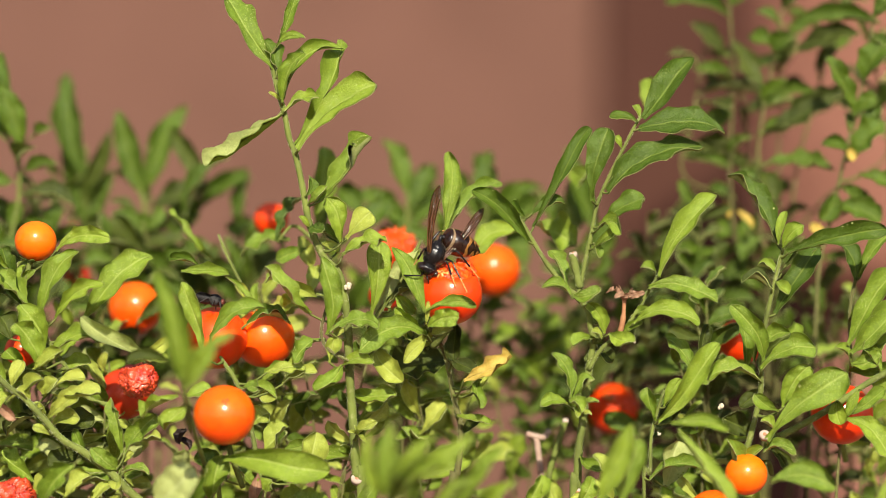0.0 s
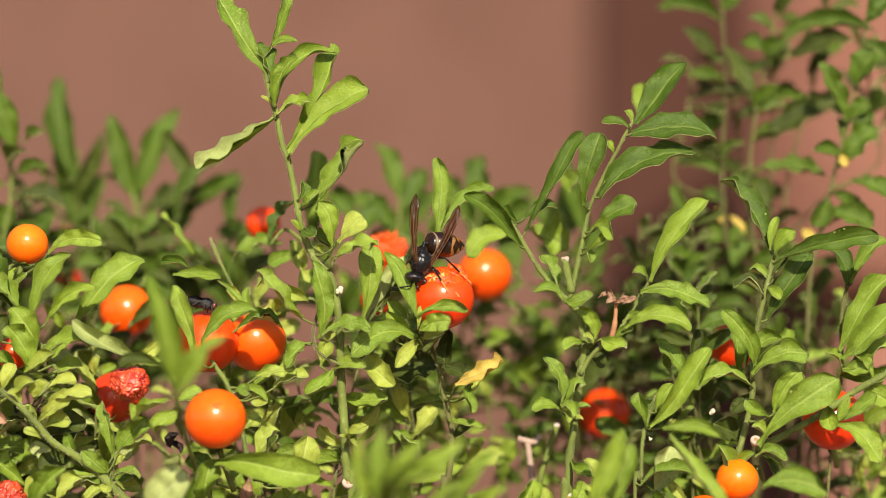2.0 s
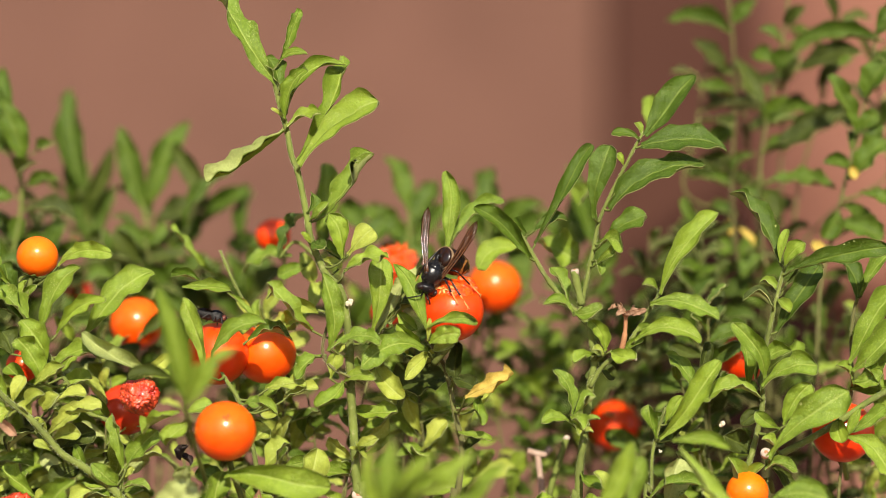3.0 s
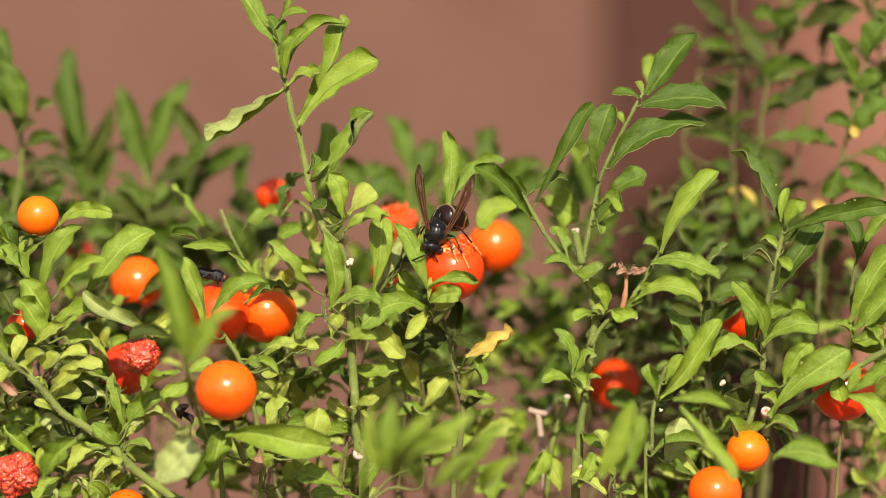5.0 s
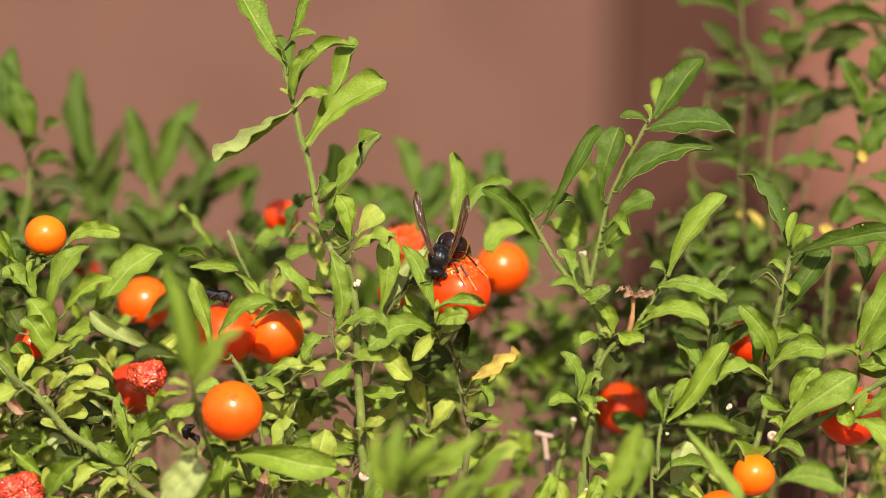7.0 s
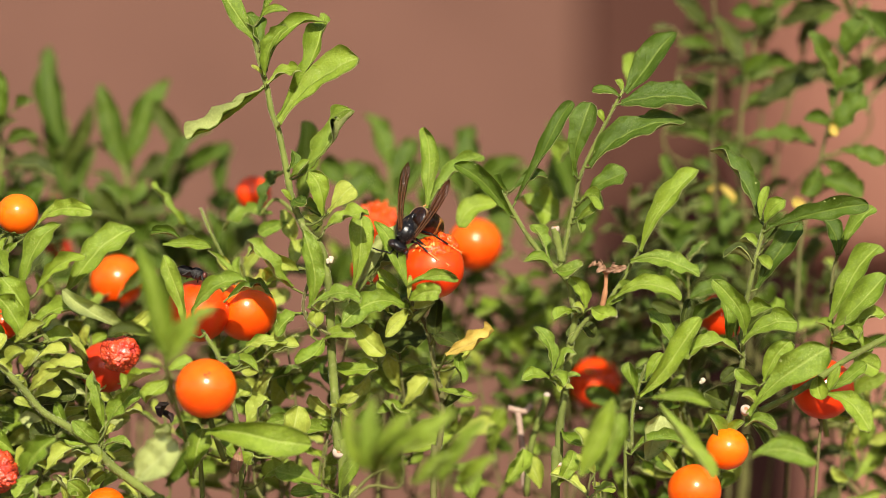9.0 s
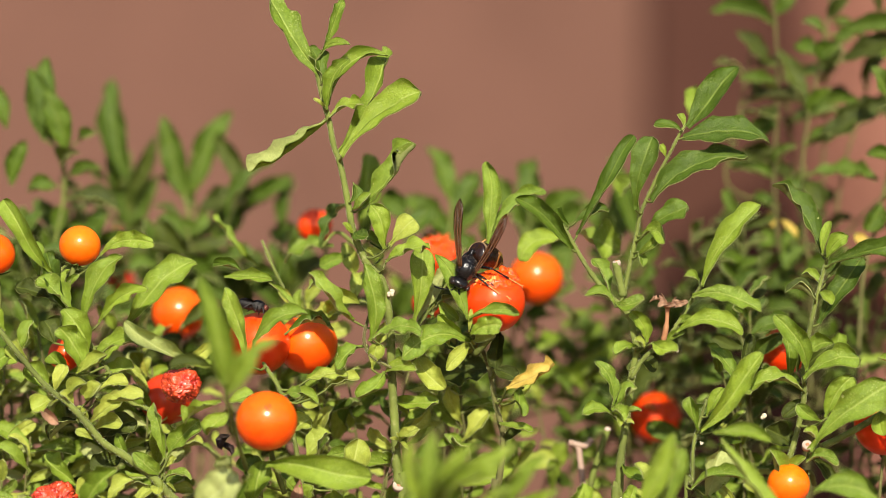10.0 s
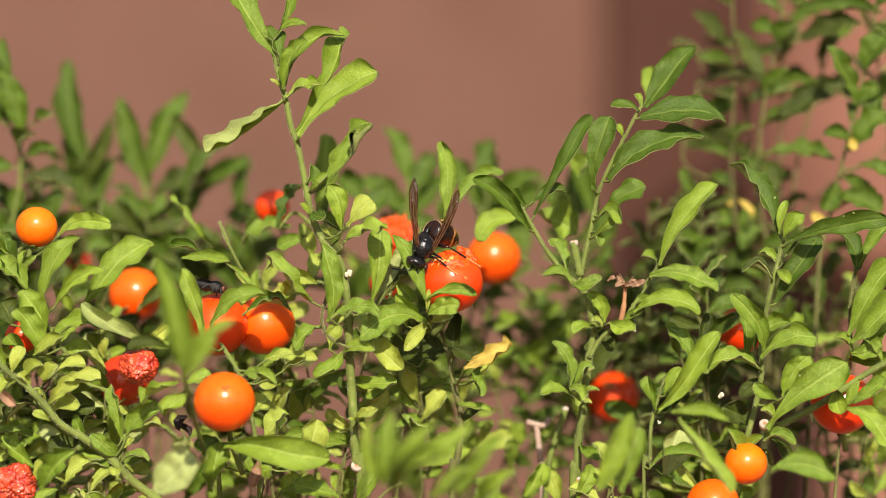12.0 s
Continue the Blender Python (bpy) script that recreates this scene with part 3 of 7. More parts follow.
leaf(twig, (-31.9, -3.0, -15.6), (-41.8, -8.0, -3.9), 5.6, 13, -.14, .10, 30, .16, "l", "g", -25)
leaf(twig, (-27.0, -6.0, -19.9), (-15.5, -12.0, -17.7), 4.4, -3, -.16, .06, 14, .16, "l", "g", 15)
leaf(twig, (-27.2, -3.0, -27.3), (-26.0, -4.0, -21.1), 4.4, -0, -.02, .03, 23, .06, "s", "y", 44)
leaf(twig, (-24.5, -2.0, -28.4), (-16.7, -8.0, -26.8), 4.0, -4, -.10, .10, 32, .05, "l", "g", 31)
leaf(twig, (-16.5, 4.0, -24.3), (-9.8, .0, -32.0), 6.3, -4, .10, .05, 28, .15, "l", "y", 23)
leaf(twig, (-24.4, -3.0, -28.0), (-30.7, -8.0, -33.6), 5.3, -6, -.15, .08, 35, .08, "l", "g", 6)
leaf(twig, (-20.6, -5.0, -44.3), (-15.9, -8.0, -41.1), 3.2, -7, .02, .07, 34, .05, "o", "y", 36)
leaf(twig, (-20.6, -5.0, -44.5), (-22.4, -8.0, -43.5), 1.0, -4, .01, .09, 35, .04, "l", "y", 41)
leaf(twig, (-20.5, -6.0, -44.5), (-21.0, -8.0, -42.2), .9, 10, .02, .12, 37, .05, "l", "y", 4)
leaf(twig, (-20.4, -5.0, -44.5), (-18.4, -9.0, -45.6), 1.3, -9, .03, .11, 28, .06, "l", "y", 26)
leaf(twig, (-25.2, 3.0, 1.8), (-29.4, 5.0, 4.9), 3.6, 6, -.03, .10, 30, .05, "l", "g", -10)
leaf(twig, (-25.3, 6.0, .1), (-27.5, 8.0, 4.3), 3.3, 3, .03, .08, 32, .03, "l", "m", -41)
leaf(twig, (-29.4, 4.0, 1.5), (-25.1, .0, -.5), 3.0, -2, .02, .04, 32, .05, "l", "y", -55)
leaf(twig, (-22.4, 8.0, -34.4), (-11.5, 2.0, -35.4), 4.5, -1, .10, .03, 21, .11, "l", "g", -38)
twig = branch(plant, [(-18.8, 9.0, -19.2), (-16.0, 9.0, -15.9), (-11.6, 9.0, -9.8), (-8.2, 9.0, -4.0), (-5.4, 9.0, 2.2)], 0.69, 0.41, hairs=918)
leaf(twig, (-13.0, 8.0, -14.3), (-6.3, 2.0, -9.7), 5.1, -9, -.20, .07, 45, .05, "l", "d", 11)
leaf(twig, (-11.6, 6.0, -10.9), (-6.7, 3.0, -15.6), 3.9, 30, .04, .02, 26, .04, "l", "g", -11)
leaf(twig, (-9.1, 9.0, -5.4), (-5.4, 10.0, .1), 3.6, -11, .03, .06, 19, .05, "l", "y", -49)
leaf(twig, (-16.7, 12.0, -17.3), (-6.1, 8.0, .1), 4.2, 1, -.04, .08, 14, .20, "n", "p", -10)
leaf(twig, (-13.0, 12.0, -15.1), (-17.3, 14.0, -8.9), 3.9, 9, .01, .06, 21, .05, "l", "g", 8)
twig = branch(plant, [(-24.9, -4.0, -6.6), (-28.6, -4.0, -16.4), (-29.0, -4.0, -21.6), (-26.3, -4.0, -24.9), (-19.5, -4.0, -28.3)], 0.43, 0.27, BARK, hairs=1014)
leaf(twig, (-28.6, 2.0, -21.7), (-35.9, -2.0, -27.1), 4.5, 13, .10, .08, 25, .16, "l", "g", -60)
leaf(twig, (-26.5, 2.0, -21.7), (-22.4, 2.0, -16.3), 3.6, -11, .01, .08, 21, .05, "l", "y", 47)
twig = branch(plant, [(-31.6, 24.0, 1.6), (-37.3, 24.0, 5.8), (-41.5, 24.0, 1.6)], 0.56, 0.35)
leaf(twig, (-41.5, 24.0, 1.8), (-34.9, 22.0, 12.8), 4.9, -3, -.12, .04, 30, .16, "l", "m", -14)
leaf(twig, (-38.5, 26.0, 2.4), (-51.3, 30.0, -1.6), 5.9, 13, .15, .08, 12, .16, "l", "g", 0)
leaf(twig, (-35.8, 22.0, 3.0), (-32.6, 20.0, -4.1), 4.6, -2, -.02, .12, 28, .04, "o", "y", -3)
leaf(twig, (-34.3, 20.0, .1), (-41.2, 18.0, -2.9), 4.0, -11, .01, .06, 24, .06, "l", "g", 39)
twig = branch(plant, [(-23.9, 12.0, -16.5), (-26.9, 12.0, -12.4), (-31.1, 12.0, -11.0)], 0.42, 0.28, hairs=344)
leaf(twig, (-31.1, 12.0, -11.7), (-38.5, 8.0, -8.1), 4.5, -14, .00, .05, 37, .06, "l", "y", -31)
leaf(twig, (-33.3, 14.0, -11.0), (-39.6, 16.0, -14.5), 5.2, -7, -.03, .12, 24, .05, "l", "g", -3)
leaf(twig, (-32.7, 16.0, -11.0), (-31.5, 20.0, -4.1), 4.3, 4, .01, .09, 20, .06, "l", "y", -24)
thicket(plant, (-44, -18), (12, 40), (-45, -23), 7, 21)
thicket(plant, (-47, -21), (30, 60), (-61, -30), 2, 22, "gyyg")

plant = shrub("shrub with a half-eaten berry held among wavy leaves", (10, 30, -700))
twig = branch(plant, [(10.0, 30.0, -700), (7.7, 23.4, -420), (3.4, 11.3, -174.7), (2.2, 8.0, -64.7), (3.3, 8.0, -56.4), (4.4, 8.0, -44.7), (2.5, 8.0, -35.7), (0.6, 8.0, -26.1), (-2.2, 8.0, -20.8), (-4.4, 8.0, -17.8)], 1.03, 0.44, BARK, hairs=3362)
leaf(twig, (-4.4, -6.0, -15.2), (-12.3, -3.0, .6), 4.6, 1, .06, .05, 24, .07, "n", "g", -17)
leaf(twig, (-4.0, -11.0, -14.9), (7.9, -12.0, -13.3), 3.2, 7, -.13, .02, 32, .10, "l", "g", 50)
leaf(twig, (-3.6, -11.0, -18.6), (3.7, -14.0, -16.2), 5.0, 11, -.12, .02, 24, .14, "l", "g", 9)
leaf(twig, (-4.0, -9.0, -18.0), (-3.5, -10.0, -12.5), 1.3, 6, .01, .07, 36, .05, "l", "y", -13)
leaf(twig, (-2.7, -6.0, -20.4), (2.1, -10.0, -18.7), 3.2, 10, .10, .05, 35, .03, "l", "y", 40)
SWAYING = leaf(twig, (-.1, 11.0, 1.8), (1.1, 13.0, 23.2), 4.5, 5, .05, .05, 18, .21, "l", "g", -43)
leaf(twig, (1.1, 13.0, 4.6), (14.2, 16.0, 16.9), 4.6, -1, -.08, .07, 35, .12, "l", "g", 10)
leaf(twig, (4.9, -3.0, -31.6), (16.5, -6.0, -25.6), 4.3, 12, .05, .02, 28, .16, "l", "w", -50)
leaf(twig, (2.2, 2.0, -27.2), (7.9, -2.0, -30.0), 4.5, 10, -.03, .08, 30, .06, "l", "d", -44)
leaf(twig, (9.0, .0, -31.5), (8.9, -4.0, -38.1), 4.1, -6, .10, .03, 30, .05, "l", "g", -41)
leaf(twig, (8.4, 4.0, -34.2), (12.1, 6.0, -28.8), 3.3, 3, -.05, .03, 26, .03, "l", "y", -53)
leaf(twig, (-3.8, -1.0, -20.6), (-19.7, -8.0, -24.0), 6.2, 2, .16, .10, 20, .16, "l", "g", -22)
leaf(twig, (0.8, 16.0, -27.8), (-13.0, 10.0, -30.6), 9.4, 3, -.00, .11, 25, .11, "o", "d", 24)
leaf(twig, (3.0, 9.0, -18.5), (2.6, 6.0, -27.4), 5.1, -10, .01, .07, 36, .13, "o", "d", 15)
leaf(twig, (-5.3, 3.0, -20.4), (-11.5, 1.0, -14.2), 3.6, -7, .01, .05, 40, .12, "l", "g", -44)
leaf(twig, (-8.8, 5.0, -21.8), (-10.8, 4.0, -15.2), 3.0, -7, -.01, .09, 22, .06, "l", "y", 19)
leaf(twig, (3.3, 4.0, -40.3), (11.5, .0, -41.9), 2.4, -12, .02, .03, 20, .05, "l", "g", -31)
leaf(twig, (4.3, 8.0, -45.4), (9.1, 8.0, -40.6), 3.0, 11, -.00, .05, 34, .03, "l", "d", 27)
leaf(twig, (-4.0, .0, -21.0), (-9.4, -4.0, -27.0), 3.9, -12, -.03, .12, 32, .04, "o", "y", -46)
thicket(plant, (-18, -3), (14, 40), (-28, -17), 5, 31)
thicket(plant, (-13, 27), (70, 100), (-31, -15), 9, 32, "gmgm", 16)
thicket(plant, (-14, 14), (20, 55), (-40, -26), 3, 33, "gyg")
thicket(plant, (15, 34), (60, 95), (-36, -18), 2, 34, "dgg", 16)

plant = shrub("upright shrub with a pruned stem and spoon-shaped leaves", (38, 35, -700))
twig = branch(plant, [(38.0, 35.0, -700), (36.1, 24.5, -420), (32.6, 5.2, -174.0), (31.6, 0.0, -64.0), (32.3, 0.0, -58.5), (32.7, 0.0, -49.0), (33.8, 0.0, -40.8), (34.4, 0.0, -35.3), (35.3, 0.0, -28.5), (36.3, 0.0, -22.4), (35.6, 0.0, -18.3), (34.9, 0.0, -14.6), (32.7, 0.0, -11.9)], 1.16, 0.76, hairs=3710)
leaf(twig, (30.4, -3.0, -35.7), (26.7, -5.0, -24.8), 4.0, 13, .10, .10, 15, .10, "l", "g", -17)
leaf(twig, (31.4, -4.0, -35.7), (35.9, -7.0, -31.0), 4.6, -7, -.02, .08, 25, .04, "s", "g", -24)
leaf(twig, (30.9, -4.0, -38.1), (23.4, -8.0, -37.1), 3.8, 9, .14, .10, 27, .04, "s", "g", 2)
leaf(twig, (33.1, -4.0, -37.3), (37.0, -7.0, -36.4), 2.2, 3, .01, .09, 26, .03, "o", "g", -31)
leaf(twig, (30.6, -5.0, -35.9), (33.0, -10.0, -38.6), 3.5, -8, -.05, .11, 28, .04, "o", "g", -33)
leaf(twig, (32.8, -4.0, -38.9), (35.5, -6.0, -39.5), 1.5, -1, .04, .08, 27, .04, "o", "y", -26)
leaf(twig, (31.2, -6.0, -37.7), (32.0, -10.0, -39.9), 2.4, -10, -.03, .06, 26, .04, "o", "y", -23)
leaf(twig, (38.6, -2.0, -20.5), (34.9, -3.0, -12.9), 4.1, -7, .12, .04, 24, .08, "l", "g", -2)
leaf(twig, (36.3, -4.0, -21.3), (31.0, -8.0, -23.0), 4.7, -13, .10, .06, 37, .04, "s", "g", 21)
leaf(twig, (38.2, -4.0, -21.3), (35.6, -7.0, -19.8), 2.7, -1, .04, .03, 31, .03, "o", "y", 21)
leaf(twig, (40.1, -4.0, -20.2), (45.5, -9.0, -21.9), 4.3, 6, .12, .04, 18, .03, "l", "g", -28)
leaf(twig, (33.2, -2.0, -49.6), (38.4, -6.0, -52.8), 5.3, 20, .20, .06, 24, .04, "s", "g", -26)
leaf(twig, (38.6, 2.0, -24.5), (34.4, .0, -27.1), 3.0, 7, .02, .04, 23, .04, "l", "d", 29)
leaf(twig, (36.6, 6.0, -23.3), (41.3, 4.0, -27.3), 3.6, 4, -.01, .12, 18, .02, "l", "d", 34)
twig = branch(plant, [(33.0, -1.0, -12.1), (29.4, -1.0, -8.9), (25.3, -1.0, -3.9), (21.9, -1.0, 1.5), (19.1, -1.0, 6.3), (17.2, -1.0, 8.6)], 0.75, 0.38, hairs=961)
leaf(twig, (20.6, 24.0, 4.4), (8.3, 20.0, -.8), 6.4, 9, .20, .04, 10, .08, "l", "g", 0)
leaf(twig, (20.6, -3.0, 1.8), (7.0, -4.0, 14.2), 5.6, -3, .06, .07, 38, .13, "l", "m", -18)
leaf(twig, (21.9, 2.0, 5.3), (35.3, 5.0, 30.2), 4.5, -11, .05, .11, 34, .11, "l", "m", 20)
leaf(twig, (21.5, 2.0, 8.6), (29.5, 2.0, 11.5), 3.4, -7, -.10, .06, 19, .08, "l", "m", -11)
leaf(twig, (20.0, 4.0, 7.7), (16.6, 6.0, 11.4), 3.0, -5, -.04, .02, 37, .03, "l", "m", 1)
leaf(twig, (29.9, 4.0, -8.8), (25.8, 5.0, -.3), 4.2, 20, .10, .03, 24, .07, "l", "g", 5)
leaf(twig, (31.0, -2.0, -11.8), (24.0, -5.0, -8.8), 3.8, 12, .18, .11, 22, .02, "l", "g", 5)
leaf(twig, (23.4, 30.0, 6.1), (33.4, 26.0, 1.3), 9.6, -0, .01, .06, 31, .11, "l", "g", 28)
leaf(twig, (18.4, 6.0, 7.6), (17.7, 8.0, 12.3), 1.8, -5, -.01, .10, 22, .03, "l", "m", -23)
twig = branch(plant, [(33.0, 0.0, -9.7), (34.4, 0.0, -2.6), (35.9, 0.0, 4.0), (37.2, 0.0, 10.8), (40.6, 0.0, 18.5), (43.9, 0.0, 25.0), (46.9, 0.0, 30.7), (48.8, 0.0, 33.1)], 0.60, 0.30, hairs=1692)
leaf(twig, (36.0, -3.0, 11.4), (39.4, -6.0, 28.9), 7.0, 0, -.04, .10, 10, .05, "s", "m", -16)
leaf(twig, (39.6, -2.0, 13.6), (62.0, -4.0, 25.2), 8.4, -4, -.07, .10, 10, .06, "l", "m", -34)
leaf(twig, (38.0, -3.0, 5.8), (48.1, -6.0, 12.3), 6.2, 6, -.06, .04, 12, .08, "s", "m", -26)
leaf(twig, (37.4, -4.0, 5.3), (42.3, -8.0, 3.9), 4.7, -2, -.30, .10, 35, .04, "l", "g", 18)
leaf(twig, (35.9, -2.0, .1), (41.6, -6.0, 5.8), 2.7, 7, .12, .06, 34, .04, "l", "g", 30)
leaf(twig, (48.3, .0, 31.5), (60.7, 3.0, 46.6), 8.4, 16, .00, .06, 34, .07, "n", "m", 8)
leaf(twig, (47.1, -1.0, 29.0), (67.6, -4.0, 28.6), 8.6, -2, -.02, .10, 10, .06, "n", "m", -12)
leaf(twig, (46.8, -1.0, 30.6), (40.1, -2.0, 32.1), 2.7, 7, .10, .02, 19, .03, "l", "m", -17)
leaf(twig, (47.5, 1.0, 31.8), (46.2, 2.0, 34.9), 2.2, 10, .04, .08, 23, .04, "l", "g", -17)
leaf(twig, (52.4, 38.0, 34.7), (53.0, 42.0, 43.9), 4.1, -5, -.05, .08, 35, .11, "l", "g", -27)
leaf(twig, (43.1, .0, 24.4), (41.7, .0, 27.4), 1.8, 1, -.03, .09, 27, .04, "l", "g", 35)
leaf(twig, (36.2, -2.0, 1.5), (37.7, -4.0, -1.9), 2.4, -11, -.02, .11, 27, .04, "l", "g", -7)
leaf(twig, (39.9, 40.0, 20.4), (34.3, 44.0, 16.1), 6.3, 7, .04, .07, 37, .04, "l", "g", -26)
twig = branch(plant, [(33.0, -2.0, -9.4), (32.2, -2.0, -6.0), (31.1, -2.0, -1.2)], 0.95, 0.92, hairs=308)
leaf(twig, (31.1, -5.0, -11.0), (37.5, -9.0, -9.7), 4.1, 9, .16, .03, 28, .02, "l", "g", 9)
twig = branch(plant, [(35.1, -1.0, -29.1), (38.1, -1.0, -24.1), (43.0, -1.0, -20.3), (46.3, -1.0, -15.7), (49.8, -1.0, -9.7), (52.8, -1.0, -5.0)], 0.61, 0.41, hairs=1109)
leaf(twig, (51.9, -2.0, -6.7), (65.4, -3.0, 13.2), 5.3, -1, -.05, .06, 24, .08, "l", "g", -36)
leaf(twig, (49.3, -4.0, -9.1), (65.2, -10.0, -12.1), 5.3, 2, -.08, .10, 12, .11, "l", "g", -30)
leaf(twig, (45.5, -4.0, -18.0), (61.2, -8.0, -17.2), 5.6, 14, -.16, .10, 20, .09, "l", "g", -24)
leaf(twig, (45.5, .0, -16.2), (49.7, -3.0, -14.1), 2.7, 9, -.00, .02, 21, .03, "l", "g", 26)
leaf(twig, (43.0, -1.0, -20.6), (47.7, -3.0, -17.5), 2.4, 11, -.03, .10, 24, .04, "l", "g", 24)
leaf(twig, (51.9, 8.0, -5.4), (48.6, 10.0, -4.0), 3.0, 3, .03, .06, 18, .04, "l", "g", 10)
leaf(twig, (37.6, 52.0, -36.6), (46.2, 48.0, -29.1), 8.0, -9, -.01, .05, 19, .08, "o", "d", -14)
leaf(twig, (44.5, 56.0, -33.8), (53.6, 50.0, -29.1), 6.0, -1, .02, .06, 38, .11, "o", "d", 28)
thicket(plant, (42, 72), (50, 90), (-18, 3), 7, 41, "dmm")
thicket(plant, (22, 40), (60, 95), (-36, -16), 4, 42, "mgm")
thicket(plant, (51, 66), (24, 50), (-52, -23), 4, 43, "gm")

plant = shrub("shrub with pruned woody stems, long leaves and berries", (78, 30, -700))
twig = branch(plant, [(78.0, 30.0, -700), (75.8, 21.3, -420), (71.6, 5.3, -174.0), (70.5, 1.0, -64.0), (72.1, 1.0, -53.1), (74.6, 1.0, -44.2), (76.8, 1.0, -34.0), (76.9, 1.0, -24.4), (78.7, 1.0, -14.2), (80.7, 1.0, -5.6), (82.2, 1.0, 0.1), (82.9, 1.0, 4.9)], 1.02, 0.35, hairs=4889)
leaf(twig, (81.3, 5.0, 1.2), (70.2, 9.0, 18.5), 6.3, 5, .05, .07, 22, .11, "l", "m", 11)
leaf(twig, (81.1, 1.0, 1.2), (83.0, 2.0, 9.2), 2.5, 5, -.06, .05, 20, .02, "l", "g", -17)
leaf(twig, (82.0, -1.0, .1), (86.6, -3.0, 5.7), 4.0, 2, -.10, .09, 24, .04, "l", "g", -27)
leaf(twig, (82.9, -2.0, -1.0), (105.6, -8.0, 5.3), 5.6, 6, .02, .10, 22, .12, "l", "m", 26)
leaf(twig, (80.4, 2.0, -15.7), (90.7, 3.0, .7), 6.0, 5, .02, .09, 22, .10, "l", "m", 2)
leaf(twig, (83.4, 6.0, -4.0), (92.3, 6.0, .1), 4.5, 11, -.03, .12, 29, .08, "l", "d", -33)
leaf(twig, (79.2, -1.0, -9.7), (71.8, -4.0, -7.7), 4.1, 25, .25, .09, 36, .04, "l", "d", 14)
leaf(twig, (77.0, -2.0, -27.1), (69.2, -6.0, -13.5), 5.3, -3, .10, .09, 22, .14, "l", "g", -15)
leaf(twig, (76.8, -3.0, -22.7), (83.1, -5.0, -19.9), 5.3, 11, -.10, .05, 40, .04, "l", "g", 26)
leaf(twig, (76.4, -3.0, -29.1), (88.7, -8.0, -23.3), 5.9, -9, -.10, .10, 16, .09, "s", "g", 8)
leaf(twig, (76.4, -1.0, -31.7), (63.6, -5.0, -30.7), 5.6, 9, .14, .09, 26, .09, "l", "g", 3)
leaf(twig, (76.9, 10.0, -27.5), (85.5, 12.0, -20.7), 6.6, 11, -.02, .05, 30, .12, "l", "d", -38)
leaf(twig, (80.4, -5.0, -38.8), (74.4, -8.0, -34.6), 3.8, -13, -.10, .08, 30, .03, "s", "g", -37)
leaf(twig, (77.9, 6.0, -34.3), (72.2, 4.0, -38.3), 3.9, 3, .01, .09, 33, .02, "l", "d", -2)
leaf(twig, (82.0, 4.0, -6.0), (76.4, 5.0, -4.0), 3.0, 9, .05, .05, 35, .04, "l", "g", 28)
leaf(twig, (80.3, 1.0, -8.1), (83.1, -2.0, -10.7), 3.3, -8, .02, .10, 28, .03, "l", "g", -37)
leaf(twig, (81.7, -3.0, -38.1), (87.7, -5.0, -28.0), 5.6, -10, -.08, .04, 30, .07, "l", "g", 31)
leaf(twig, (81.6, 14.0, -27.7), (87.6, 18.0, -18.1), 4.6, 7, .03, .10, 32, .12, "l", "g", 30)
leaf(twig, (75.8, 12.0, -46.4), (68.4, 8.0, -41.3), 6.6, 4, .05, .03, 20, .02, "l", "d", -35)
leaf(twig, (70.1, -3.0, -52.8), (68.6, -4.0, -45.7), 5.3, 20, -.00, .09, 33, .02, "l", "g", -12)
leaf(twig, (72.9, -2.0, -51.5), (76.8, -3.0, -47.4), 4.1, 1, -.01, .03, 30, .03, "l", "g", 22)
twig = branch(plant, [(77.9, 0.0, -46.9), (86.7, 0.0, -42.4), (94.9, 0.0, -37.5), (103.1, 0.0, -32.0), (114.7, 0.0, -25.8)], 0.89, 0.75, hairs=1558)
leaf(twig, (77.8, -6.0, -46.1), (95.5, -12.0, -29.3), 8.5, -0, -.05, .08, 14, .15, "s", "g", 27)
leaf(twig, (77.0, -4.0, -48.7), (84.1, -8.0, -48.6), 3.5, -6, -.20, .07, 25, .04, "l", "g", 28)
leaf(twig, (94.6, -4.0, -36.7), (95.1, -6.0, -42.0), 5.3, -3, .10, .07, 32, .04, "o", "g", 9)
leaf(twig, (96.5, -3.0, -40.9), (106.3, -9.0, -49.1), 5.9, -6, -.10, .10, 18, .08, "l", "g", -10)
leaf(twig, (97.3, -2.0, -40.0), (106.2, -3.0, -33.5), 3.6, -7, .05, .03, 23, .07, "l", "g", -3)
leaf(twig, (100.1, -2.0, -33.9), (97.1, -4.0, -39.9), 3.0, 14, .00, .06, 37, .03, "l", "g", -17)
leaf(twig, (78.8, 2.0, -47.7), (84.0, .0, -55.1), 4.2, 9, -.05, .10, 25, .06, "l", "d", -30)
leaf(twig, (76.2, -26.0, -54.4), (90.3, -32.0, -54.7), 6.3, -1, -.14, .07, 19, .04, "o", "g", 31)
leaf(twig, (103.5, 3.0, -32.2), (110.2, 2.0, -35.4), 6.0, -2, -.00, .03, 24, .04, "l", "g", 22)
leaf(twig, (106.3, 3.0, -30.0), (102.5, 5.0, -21.8), 4.5, 0, -.04, .06, 34, .09, "l", "g", 11)
leaf(twig, (79.6, -5.0, -43.2), (76.1, -7.0, -41.0), 3.2, 11, .01, .08, 19, .02, "o", "g", 32)
leaf(twig, (73.5, 6.0, -30.1), (72.6, 6.0, -17.2), 4.5, -2, .04, .10, 36, .08, "l", "g", 33)
leaf(twig, (76.0, 8.0, -27.5), (75.3, 8.0, -20.6), 2.7, 7, .04, .03, 34, .04, "l", "d", 31)
